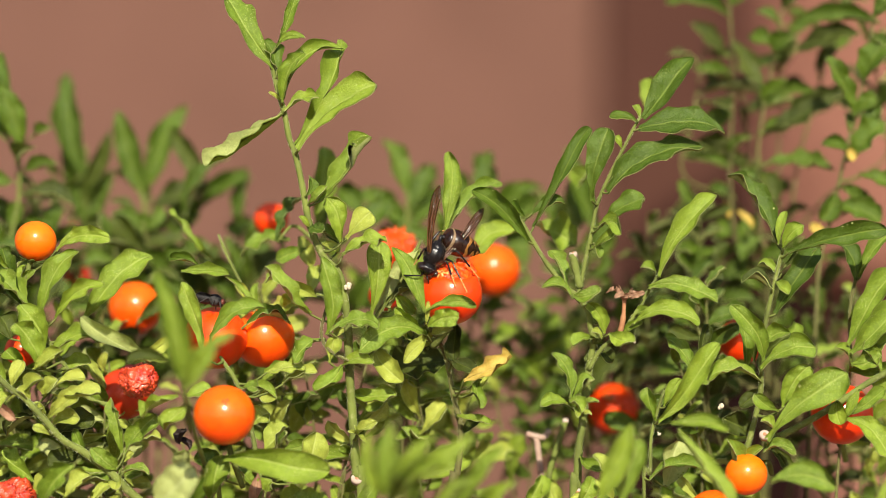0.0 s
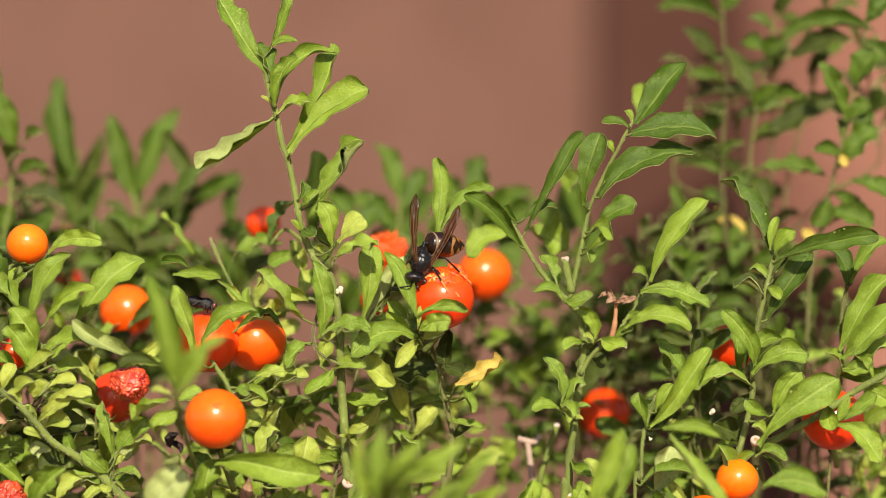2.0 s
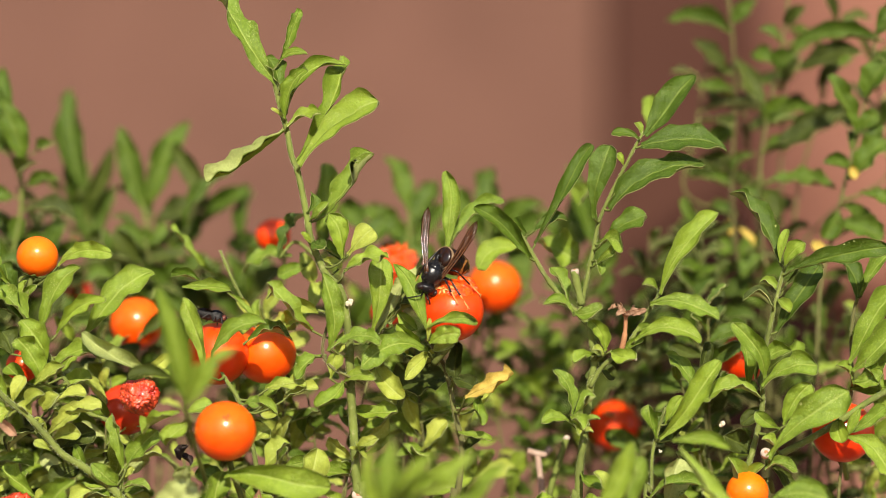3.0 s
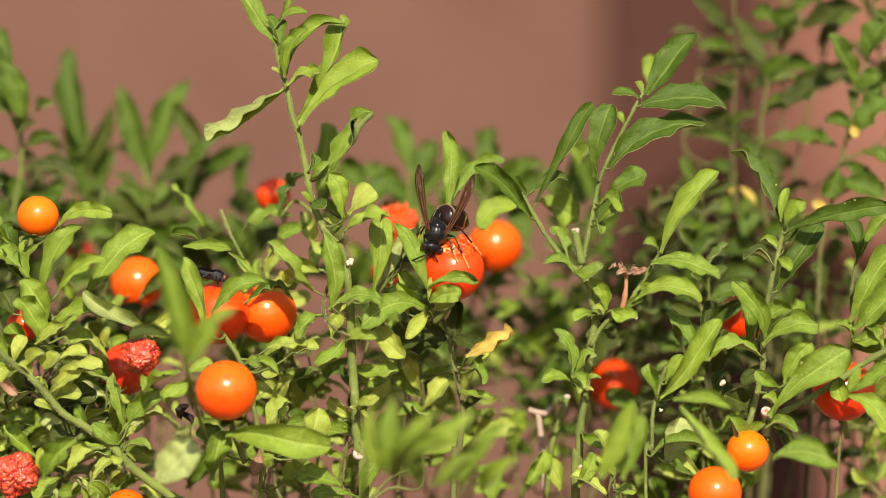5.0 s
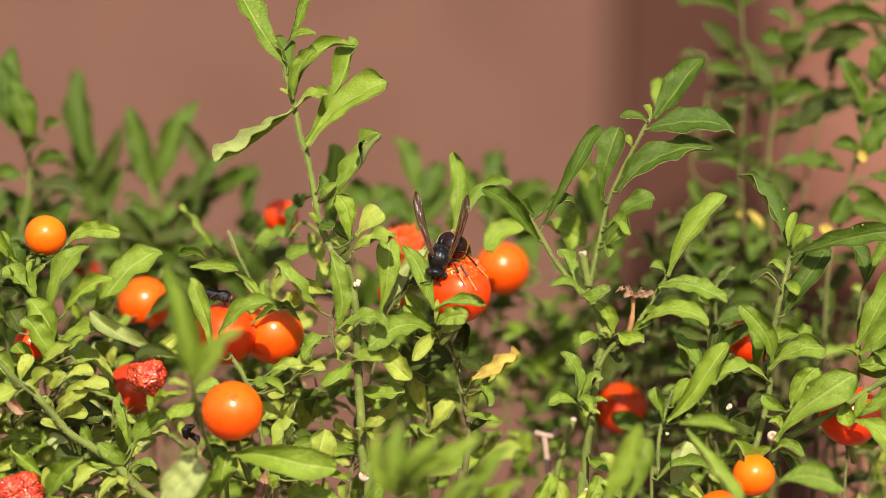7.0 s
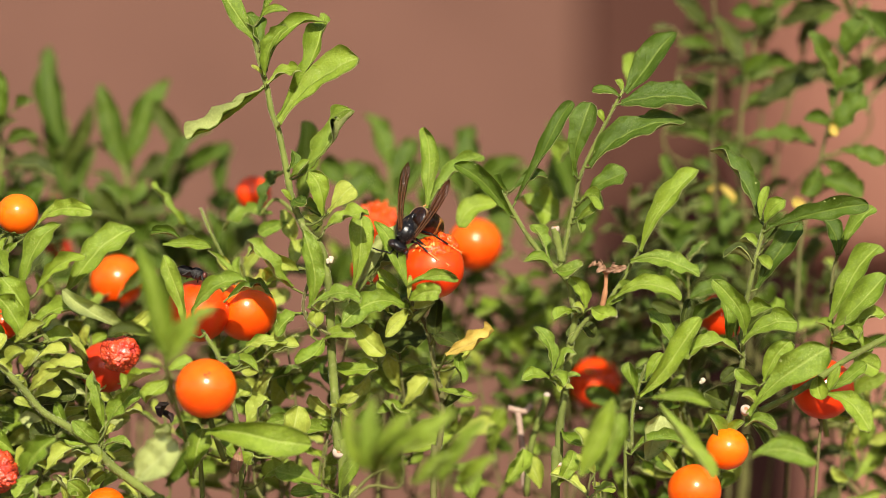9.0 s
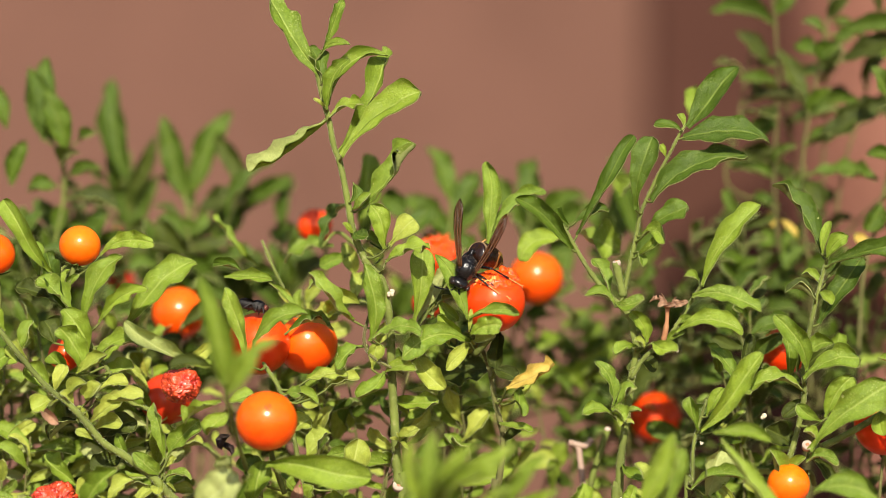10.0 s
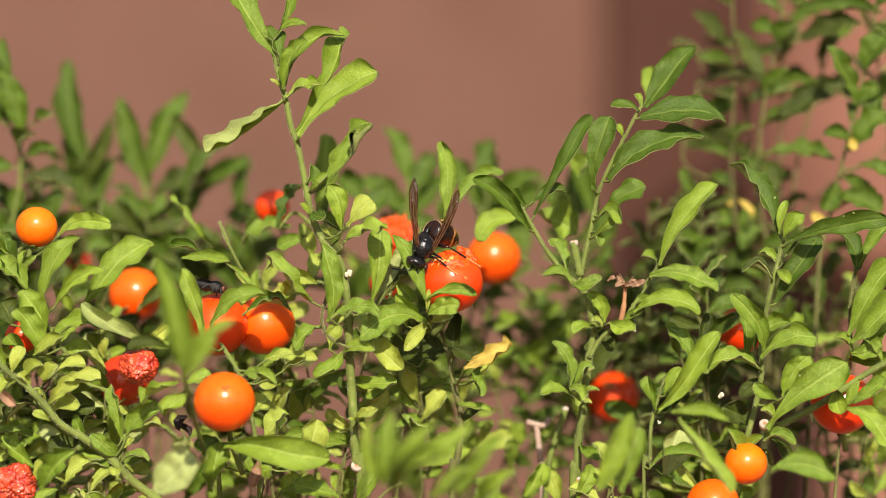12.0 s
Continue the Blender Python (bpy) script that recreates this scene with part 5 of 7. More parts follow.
thicket(plant, (-125, -102), (10, 40), (-28, -8), 5, 64, "gyy")
thicket(plant, (-98, -66), (-10, 5), (-71, -57), 5, 65, "yyg")

plant = shrub("bushy shrub with orange berries between broad leaves", (-48, 25, -700))
twig = branch(plant, [(-48.0, 25.0, -700), (-49.8, 18.1, -420), (-53.0, 5.5, -173.5), (-53.9, 2.0, -63.5), (-56.2, -16.0, -50.5), (-57.8, -36.0, -38.6), (-58.1, -47.0, -31.6), (-58.5, -50.0, -27.0)], 0.71, 0.38)
leaf(twig, (-56.7, -68.0, -28.3), (-62.1, -72.0, -4.5), 7.5, 4, .04, .10, 34, .05, "n", "g", -2)
leaf(twig, (-56.2, -68.0, -30.5), (-45.3, -72.0, -17.9), 6.1, 3, .02, .12, 34, .08, "n", "g", -52)
leaf(twig, (-63.5, -26.0, -26.1), (-73.1, -28.0, -26.0), 4.3, -2, .04, .11, 33, .04, "l", "d", 32)
leaf(twig, (-62.6, -14.0, -34.6), (-71.1, -16.0, -39.8), 4.9, 1, .02, .08, 35, .14, "l", "g", 56)
leaf(twig, (-60.8, -12.0, -37.4), (-66.0, -14.0, -42.6), 5.2, -0, -.00, .09, 29, .03, "l", "g", 55)
leaf(twig, (-61.5, -5.0, -35.1), (-55.4, -5.0, -33.7), 4.4, -5, -.00, .02, 22, .06, "l", "g", -27)
twig = branch(plant, [(-48.0, 25.0, -700), (-46.9, 18.1, -420), (-44.9, 5.5, -174.1), (-44.3, 2.0, -64.1), (-45.0, 2.0, -51.8), (-47.0, 2.0, -40.9), (-49.8, 2.0, -32.7), (-53.2, 2.0, -27.2), (-56.3, 2.0, -21.7)], 0.77, 0.41, hairs=3116)
leaf(twig, (-57.5, -7.0, -25.2), (-62.4, -9.0, -7.9), 4.4, -6, .06, .04, 26, .17, "l", "g", 48)
leaf(twig, (-55.4, -9.0, -20.9), (-42.5, -13.0, -13.8), 5.0, -1, -.14, .05, 24, .11, "l", "g", -46)
leaf(twig, (-47.8, 5.0, -18.3), (-37.0, 4.0, -18.0), 4.8, -10, -.16, .10, 37, .12, "l", "m", -30)
leaf(twig, (-48.0, -4.0, -35.1), (-39.9, -8.0, -35.2), 3.5, -6, -.20, .07, 20, .05, "l", "g", -28)
leaf(twig, (-48.6, -5.0, -33.7), (-44.3, -8.0, -33.6), 3.8, -10, -.20, .03, 27, .06, "s", "g", 5)
leaf(twig, (-51.4, -15.0, -49.2), (-27.0, -20.0, -52.2), 8.8, 18, -.03, .14, 36, .07, "l", "g", -22)
leaf(twig, (-47.2, 4.0, -43.8), (-42.4, 4.0, -39.6), 6.0, -14, -.02, .12, 32, .06, "l", "y", 37)
leaf(twig, (-43.0, 3.0, -49.2), (-37.5, 2.0, -42.9), 6.6, -14, -.02, .07, 36, .06, "l", "y", -42)
leaf(twig, (-33.4, 2.0, -55.9), (-30.6, 2.0, -44.3), 6.9, 14, .01, .05, 20, .12, "l", "y", 2)
leaf(twig, (-39.1, 6.0, -49.4), (-30.7, 4.0, -47.9), 4.5, -1, -.02, .11, 28, .04, "l", "g", 33)
leaf(twig, (-62.9, -4.0, -5.3), (-51.2, -6.0, -5.9), 3.5, -7, -.01, .03, 23, .16, "l", "g", 15)
leaf(twig, (-59.0, -2.0, -3.9), (-66.0, .0, -1.9), 3.3, 1, .02, .09, 28, .04, "l", "m", -42)
leaf(twig, (-52.7, 4.0, -6.7), (-45.8, 4.0, -14.3), 2.1, -13, -.04, .06, 18, .14, "l", "g", -20)
leaf(twig, (-42.9, 2.0, -30.0), (-33.3, .0, -28.5), 3.9, -7, -.02, .07, 22, .15, "l", "y", -2)
leaf(twig, (-44.6, 6.0, -34.3), (-37.7, 6.0, -27.4), 3.3, -12, -.04, .11, 30, .10, "l", "g", 26)
leaf(twig, (-38.9, 3.0, -32.7), (-30.6, 2.0, -29.3), 3.3, -13, .04, .11, 31, .08, "l", "y", -9)
leaf(twig, (-66.3, -30.0, -59.2), (-56.8, -34.0, -50.4), 9.3, 9, .01, .04, 12, .05, "o", "p", 3)
leaf(twig, (-54.8, -12.0, -60.8), (-52.5, -12.0, -48.9), 7.0, -9, -.01, .11, 36, .12, "l", "g", 34)
leaf(twig, (-51.9, -6.0, -55.3), (-58.7, -6.0, -48.5), 5.3, -10, .04, .11, 28, .16, "l", "m", -24)
leaf(twig, (-45.3, -3.0, -56.9), (-49.3, -4.0, -52.7), 3.8, 13, -.02, .11, 35, .06, "l", "g", 27)
leaf(twig, (-42.6, -3.0, -58.2), (-41.2, -4.0, -55.4), 4.4, -12, -.02, .09, 36, .06, "l", "g", -55)
leaf(twig, (-38.4, -6.0, -60.7), (-33.6, -8.0, -57.8), 5.3, -4, -.02, .04, 23, .05, "l", "g", -15)
leaf(twig, (-57.7, 32.0, -2.7), (-68.9, 30.0, 10.1), 2.8, -7, -.10, .11, 30, .19, "l", "g", 52)
leaf(twig, (-43.5, 10.0, -8.2), (-39.4, 12.0, -5.4), 3.3, -13, .04, .03, 22, .06, "l", "g", 30)
twig = branch(plant, [(-43.6, 12.0, -22.1), (-47.0, 12.0, -13.7), (-52.6, 12.0, -2.6), (-55.2, 12.0, 3.6)], 0.56, 0.25, hairs=1016)
leaf(twig, (-47.6, 10.0, -13.7), (-50.4, 10.0, -8.2), 2.7, 3, -.00, .09, 27, .04, "l", "y", -34)
leaf(twig, (-45.2, 16.0, -16.6), (-46.1, 18.0, -8.3), 2.4, -11, -.05, .12, 37, .04, "l", "g", -11)
leaf(twig, (-44.0, 18.0, -16.7), (-36.9, 16.0, -13.8), 6.1, -6, .03, .07, 21, .06, "l", "y", 51)
twig = branch(plant, [(-48.0, 25.0, -700), (-44.0, 0.0, -420), (-26.0, -48.0, -150), (-17.9, -60.0, -58.3), (-14.8, -60.0, -50.8), (-11.7, -60.0, -44.6)], 0.50, 0.31)
leaf(twig, (-13.0, -78.0, -52.9), (-15.0, -84.0, -37.8), 4.4, -13, -.06, .04, 31, .06, "n", "g", -24)
leaf(twig, (-12.3, -80.0, -52.8), (-11.2, -84.0, -36.4), 5.0, -6, .05, .07, 28, .07, "n", "g", 30)
leaf(twig, (-10.6, -76.0, -54.5), (-13.4, -80.0, -45.2), 3.4, 13, -.01, .10, 37, .07, "n", "g", 11)
leaf(twig, (-11.1, -78.0, -52.0), (-1.4, -84.0, -39.5), 4.4, 8, -.04, .04, 26, .05, "n", "g", -57)
leaf(twig, (-10.2, -76.0, -50.7), (6.5, -82.0, -39.2), 4.7, 5, .06, .05, 19, .04, "n", "g", 21)
leaf(twig, (-9.5, -78.0, -52.9), (1.9, -84.0, -45.5), 4.4, -4, -.05, .09, 36, .08, "n", "g", -34)
leaf(twig, (-11.3, -82.0, -50.2), (-6.4, -86.0, -41.5), 3.4, 14, -.03, .08, 31, .04, "n", "g", 47)
leaf(twig, (-7.7, -78.0, -54.2), (-4.3, -82.0, -47.3), 3.9, 3, .02, .03, 35, .02, "n", "g", 14)
leaf(twig, (-2.9, -72.0, -55.9), (10.4, -76.0, -45.6), 4.8, 7, .04, .05, 25, .09, "n", "g", 19)
leaf(twig, (-1.7, -74.0, -55.7), (5.5, -78.0, -49.3), 4.0, -1, .01, .09, 23, .03, "n", "g", -47)
leaf(twig, (-5.3, -76.0, -56.1), (-10.1, -80.0, -46.8), 3.9, 2, .01, .12, 30, .06, "n", "g", 58)
leaf(twig, (3.5, -64.0, -57.3), (13.0, -68.0, -42.6), 4.6, -0, -.04, .07, 25, .08, "n", "g", 9)
leaf(twig, (8.2, -58.0, -58.5), (15.4, -62.0, -50.9), 4.9, -11, .05, .07, 33, .05, "n", "g", 11)
leaf(main_stem, (-20.3, -3.0, -66.0), (-16.4, -6.0, -56.8), 4.4, 2, -.06, .06, 18, .04, "s", "g", -15)
leaf(twig, (19.4, -16.0, -61.1), (23.5, -14.0, -53.3), 5.8, 9, .02, .10, 26, .09, "l", "g", 31)
leaf(twig, (27.5, -14.0, -62.6), (24.2, -14.0, -54.6), 5.2, -8, .02, .09, 23, .08, "l", "y", 11)
leaf(twig, (31.8, -8.0, -62.5), (35.8, -8.0, -54.4), 4.4, 8, .01, .12, 23, .14, "l", "g", -8)
leaf(main_stem, (-20.8, -3.0, -65.6), (-32.0, -6.0, -64.6), 3.4, -5, .08, .06, 20, .05, "s", "g", 10)
leaf(twig, (-24.7, -10.0, -62.3), (-35.4, -12.0, -58.8), 5.8, 3, -.00, .09, 31, .11, "l", "g", -28)
leaf(twig, (-18.2, -4.0, -61.5), (-16.1, -5.0, -55.4), 3.8, 5, -.01, .02, 21, .04, "l", "g", 22)
leaf(twig, (11.4, -20.0, -64.7), (8.7, -20.0, -58.1), 6.3, 4, -.00, .10, 25, .04, "l", "g", 30)
leaf(twig, (-44.5, -4.0, -53.8), (-45.1, -6.0, -60.1), 3.2, 5, -.01, .11, 40, .05, "l", "r", 43)
leaf(twig, (-61.9, .0, -43.5), (-63.6, -2.0, -46.8), 3.1, 11, -.03, .10, 50, .06, "l", "b", 80)
leaf(twig, (-63.7, 2.0, -45.3), (-61.2, .0, -48.2), 2.2, 5, .01, .12, 45, .05, "l", "b", -80)
thicket(plant, (-73, -32), (22, 55), (-46, -30), 7, 71, "gypg")
thicket(plant, (-69, -23), (10, 45), (-62, -47), 2, 72, "gypm")
thicket(plant, (-52, -26), (22, 50), (-23, -6), 6, 73, "ygy")

plant = shrub("shrub behind, with upright lance-shaped leaves", (-95, 120, -700))
twig = branch(plant, [(-95.0, 120.0, -700), (-102.9, 102.6, -420), (-117.3, 70.7, -127.7), (-121.2, 62.0, -17.7), (-113.8, 62.0, 3.1), (-111.5, 62.0, 21.0), (-114.5, 62.0, 38.9)], 0.74, 0.45)
leaf(twig, (-114.5, 62.0, 28.4), (-117.4, 66.0, 52.5), 6.7, 5, -.04, .10, 21, .08, "n", "m", 22)
leaf(twig, (-110.5, 60.0, 26.9), (-116.1, 58.0, 43.1), 7.3, -0, .03, .05, 23, .09, "n", "m", 23)
leaf(twig, (-107.8, 62.0, 29.9), (-103.0, 60.0, 32.1), 4.0, -9, .04, .11, 32, .02, "n", "m", 11)
leaf(twig, (-110.0, 62.0, 21.0), (-101.3, 58.0, 22.4), 5.0, 11, .01, .04, 30, .04, "n", "m", 4)
leaf(twig, (-109.3, 62.0, 15.0), (-96.8, 58.0, 12.0), 6.7, -10, -.03, .08, 19, .05, "n", "d", -6)
leaf(twig, (-113.8, 62.0, 6.1), (-111.1, 64.0, 12.1), 6.7, -7, -.00, .03, 29, .03, "n", "m", -9)
leaf(twig, (-104.8, 62.0, 3.1), (-100.1, 60.0, 10.5), 6.1, 2, .00, .10, 30, .03, "n", "m", 3)
leaf(twig, (-125.3, 60.0, 18.0), (-121.6, 60.0, 29.8), 6.7, 9, -.04, .03, 35, .09, "n", "m", -24)
leaf(twig, (-127.2, 62.0, 32.9), (-132.0, 64.0, 44.9), 5.7, 11, .01, .11, 32, .07, "n", "m", -18)
leaf(twig, (-116.7, 62.0, 29.9), (-121.5, 64.0, 49.4), 6.7, 7, .02, .07, 23, .09, "n", "m", 21)
leaf(twig, (-112.0, 60.0, 22.4), (-106.9, 56.0, 26.7), 5.0, -1, -.03, .12, 38, .02, "n", "d", -14)
leaf(twig, (-113.8, 62.0, 18.0), (-120.9, 60.0, 16.5), 5.7, 6, -.01, .07, 32, .02, "n", "m", 4)
twig = branch(plant, [(-95.0, 120.0, -700), (-97.5, 112.5, -420), (-102.1, 98.8, -134.7), (-103.3, 95.0, -24.7), (-98.6, 95.0, 0.2), (-97.8, 95.0, 17.3), (-98.6, 95.0, 28.2)], 0.78, 0.47)
leaf(twig, (-98.6, 95.0, 18.8), (-104.0, 98.0, 48.9), 8.4, -8, -.03, .07, 27, .13, "n", "m", -17)
leaf(twig, (-98.4, 96.0, 9.5), (-91.3, 92.0, 32.7), 6.0, 12, -.02, .05, 20, .08, "n", "d", 23)
leaf(twig, (-98.1, 97.0, 3.3), (-105.5, 100.0, 28.3), 7.1, -4, .03, .12, 32, .08, "n", "m", -3)
leaf(twig, (-97.1, 95.0, 6.4), (-90.8, 95.0, 21.9), 6.0, -9, -.03, .05, 21, .11, "n", "m", 1)
twig = branch(plant, [(-95.0, 120.0, -700), (-90.6, 109.5, -420), (-82.7, 90.2, -137.5), (-80.5, 85.0, -27.5), (-79.7, 85.0, -1.4), (-82.0, 85.0, 15.5), (-83.5, 85.0, 24.7)], 0.77, 0.46)
leaf(twig, (-81.7, 85.0, 14.7), (-88.3, 84.0, 37.7), 7.3, -6, -.02, .03, 20, .10, "n", "m", -20)
leaf(twig, (-82.5, 90.0, 14.1), (-70.5, 94.0, 39.8), 7.7, 1, -.02, .10, 23, .13, "n", "m", 21)
leaf(twig, (-80.2, 90.0, 12.5), (-90.5, 92.0, 21.8), 7.0, 12, -.03, .11, 27, .10, "n", "m", -2)
leaf(twig, (-79.0, 86.0, 10.9), (-63.3, 82.0, 17.0), 7.7, 1, -.02, .10, 25, .13, "n", "d", 10)
leaf(twig, (-77.3, 84.0, 7.8), (-84.5, 80.0, 3.2), 7.9, -2, -.05, .05, 26, .02, "n", "m", 4)
leaf(twig, (-69.2, 80.0, 9.3), (-58.3, 76.0, 25.9), 6.6, -14, -.00, .11, 37, .11, "n", "m", 9)
leaf(twig, (-65.0, 84.0, 15.5), (-74.6, 88.0, 33.3), 5.9, 3, .05, .10, 27, .10, "n", "d", 21)
leaf(twig, (-67.2, 92.0, 11.0), (-53.6, 96.0, 22.0), 7.3, 1, .01, .05, 31, .10, "n", "m", 21)
leaf(twig, (-74.8, 90.0, 3.2), (-68.8, 92.0, 17.2), 8.8, 14, .05, .12, 19, .07, "n", "m", -8)
leaf(twig, (-74.2, 84.0, 1.7), (-86.0, 80.0, .2), 7.0, 9, .01, .05, 20, .06, "n", "m", -18)
leaf(twig, (-72.3, 80.0, -1.4), (-61.3, 76.0, .2), 6.8, -10, .02, .04, 21, .08, "n", "m", -18)
leaf(twig, (-80.6, 86.0, 1.7), (-89.5, 84.0, 4.8), 7.0, 9, .02, .11, 33, .08, "n", "m", -11)
leaf(twig, (-56.6, 95.0, 6.4), (-52.9, 98.0, 20.5), 7.1, -2, -.01, .06, 36, .07, "n", "m", 14)
leaf(twig, (-59.2, 88.0, 6.3), (-49.7, 84.0, 3.2), 7.0, 4, -.04, .04, 30, .09, "n", "m", -13)
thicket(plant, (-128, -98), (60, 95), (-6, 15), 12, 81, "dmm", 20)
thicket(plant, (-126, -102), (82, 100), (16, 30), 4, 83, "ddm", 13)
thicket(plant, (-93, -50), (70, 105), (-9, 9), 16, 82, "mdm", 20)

plant = shrub("shrub behind, with blurred light green leaves", (5, 125, -700))
twig = branch(plant, [(5.0, 125.0, -700), (-0.4, 113.9, -420), (-10.2, 93.5, -140.7), (-12.9, 88.0, -30.7), (-10.6, 88.0, -6.0), (-9.9, 88.0, 6.3), (-9.6, 88.0, 15.6)], 0.77, 0.46)
leaf(twig, (-9.6, 88.0, 14.8), (-16.7, 92.0, 30.2), 7.0, -7, .05, .07, 26, .13, "n", "m", 5)
leaf(twig, (-10.7, 92.0, 6.4), (-22.3, 90.0, 16.4), 8.1, -6, -.02, .07, 21, .09, "n", "m", -21)
leaf(twig, (-9.6, 94.0, 9.5), (-2.2, 98.0, 23.6), 7.7, 4, .04, .11, 30, .09, "n", "m", 3)
leaf(twig, (-9.9, 90.0, 3.2), (-14.6, 94.0, 12.6), 6.3, 2, -.03, .07, 28, .06, "n", "m", -3)
leaf(twig, (-32.4, 40.0, 5.9), (-30.3, 42.0, 26.2), 7.0, 9, .01, .05, 23, .11, "l", "g", 2)
leaf(twig, (-30.4, 44.0, 3.1), (-31.2, 46.0, 20.5), 5.9, -6, -.00, .06, 31, .13, "l", "m", -6)
leaf(twig, (-21.7, 70.0, 3.2), (-14.2, 72.0, 13.7), 6.8, 1, .01, .09, 23, .06, "n", "m", 20)
leaf(twig, (-22.0, 80.0, 9.3), (-28.2, 84.0, 17.0), 7.0, -10, .02, .05, 28, .07, "n", "m", -12)
leaf(twig, (-9.9, 94.0, 4.8), (0.9, 96.0, 17.3), 7.1, -9, .05, .02, 21, .11, "n", "m", -6)
twig = branch(plant, [(5.0, 125.0, -700), (5.6, 114.5, -420), (6.8, 95.2, -140.8), (7.1, 90.0, -30.8), (10.2, 90.0, -2.9), (11.7, 90.0, 9.4), (12.1, 90.0, 15.6)], 0.77, 0.46)
leaf(twig, (12.1, 90.0, 11.0), (13.0, 94.0, 27.3), 7.7, -9, .03, .12, 22, .11, "n", "m", -5)
leaf(twig, (12.7, 92.0, 9.5), (27.2, 90.0, 17.2), 8.1, 14, .01, .11, 31, .07, "n", "m", -3)
leaf(twig, (11.5, 94.0, 6.4), (2.5, 96.0, 22.0), 7.1, 6, -.03, .03, 38, .13, "n", "m", 7)
leaf(twig, (14.8, 88.0, 3.2), (27.2, 90.0, 14.1), 7.0, -12, .02, .12, 34, .11, "n", "m", -3)
leaf(twig, (11.8, 94.0, 1.7), (19.7, 98.0, 17.3), 7.7, 4, .04, .07, 19, .07, "n", "m", 22)
leaf(twig, (33.4, 90.0, 1.7), (36.8, 96.0, 22.0), 8.8, 6, .04, .03, 20, .11, "n", "m", -4)
leaf(twig, (35.0, 92.0, 3.3), (25.7, 90.0, 15.6), 7.7, -1, -.03, .10, 34, .11, "n", "m", -3)
leaf(twig, (42.4, 85.0, 3.2), (33.4, 90.0, 28.0), 7.0, -0, -.01, .07, 25, .10, "n", "m", 22)
leaf(twig, (39.5, 88.0, -4.5), (47.0, 86.0, 7.8), 8.7, 8, -.04, .09, 34, .07, "n", "m", 19)
leaf(twig, (22.6, 92.0, -4.5), (18.0, 94.0, 6.4), 7.7, 12, -.04, .08, 26, .07, "n", "m", 2)
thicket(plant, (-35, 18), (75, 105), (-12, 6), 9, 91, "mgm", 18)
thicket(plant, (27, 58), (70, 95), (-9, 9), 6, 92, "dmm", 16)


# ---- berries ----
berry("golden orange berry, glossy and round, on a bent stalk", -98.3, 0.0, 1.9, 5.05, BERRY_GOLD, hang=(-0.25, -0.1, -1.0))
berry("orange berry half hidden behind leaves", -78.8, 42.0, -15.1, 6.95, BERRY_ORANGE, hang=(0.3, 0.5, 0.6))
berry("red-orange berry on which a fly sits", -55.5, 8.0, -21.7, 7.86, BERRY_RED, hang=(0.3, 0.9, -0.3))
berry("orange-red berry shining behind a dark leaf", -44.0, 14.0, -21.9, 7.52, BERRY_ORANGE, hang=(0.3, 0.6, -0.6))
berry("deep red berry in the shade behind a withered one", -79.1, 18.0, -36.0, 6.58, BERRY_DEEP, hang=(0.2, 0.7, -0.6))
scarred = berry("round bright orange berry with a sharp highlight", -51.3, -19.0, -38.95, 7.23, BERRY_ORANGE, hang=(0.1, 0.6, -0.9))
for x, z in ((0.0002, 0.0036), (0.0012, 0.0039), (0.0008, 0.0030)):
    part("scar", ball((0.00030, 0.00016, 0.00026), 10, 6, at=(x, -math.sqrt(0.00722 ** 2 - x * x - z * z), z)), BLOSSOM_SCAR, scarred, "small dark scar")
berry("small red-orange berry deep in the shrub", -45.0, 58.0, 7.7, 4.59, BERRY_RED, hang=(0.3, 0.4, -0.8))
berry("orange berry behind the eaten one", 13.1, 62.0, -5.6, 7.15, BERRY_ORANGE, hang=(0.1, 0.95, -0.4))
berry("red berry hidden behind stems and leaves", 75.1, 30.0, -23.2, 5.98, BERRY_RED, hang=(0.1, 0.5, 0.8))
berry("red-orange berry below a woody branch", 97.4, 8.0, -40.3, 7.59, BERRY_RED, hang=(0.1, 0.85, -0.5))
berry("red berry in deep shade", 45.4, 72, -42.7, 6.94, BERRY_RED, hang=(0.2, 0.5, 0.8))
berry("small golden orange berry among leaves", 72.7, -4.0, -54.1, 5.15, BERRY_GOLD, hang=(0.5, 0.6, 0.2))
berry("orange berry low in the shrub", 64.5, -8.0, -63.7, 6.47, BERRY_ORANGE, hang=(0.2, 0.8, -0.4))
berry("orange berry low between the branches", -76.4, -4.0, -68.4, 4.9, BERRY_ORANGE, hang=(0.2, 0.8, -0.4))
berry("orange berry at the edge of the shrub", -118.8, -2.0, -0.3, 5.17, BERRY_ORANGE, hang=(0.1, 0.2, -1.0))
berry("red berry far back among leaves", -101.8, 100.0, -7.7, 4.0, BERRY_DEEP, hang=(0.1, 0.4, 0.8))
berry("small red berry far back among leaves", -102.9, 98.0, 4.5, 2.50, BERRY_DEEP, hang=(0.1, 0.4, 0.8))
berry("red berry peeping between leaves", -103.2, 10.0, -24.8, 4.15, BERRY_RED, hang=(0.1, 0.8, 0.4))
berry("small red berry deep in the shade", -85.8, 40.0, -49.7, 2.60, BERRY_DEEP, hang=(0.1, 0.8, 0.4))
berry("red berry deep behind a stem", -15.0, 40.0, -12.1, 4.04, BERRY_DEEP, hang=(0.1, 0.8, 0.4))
withered_berry("wrinkled dark red berry, shrunken and dry", -73.4, -2, -31.6, 4.6, seed=1, rough=0.17, squash=0.86)
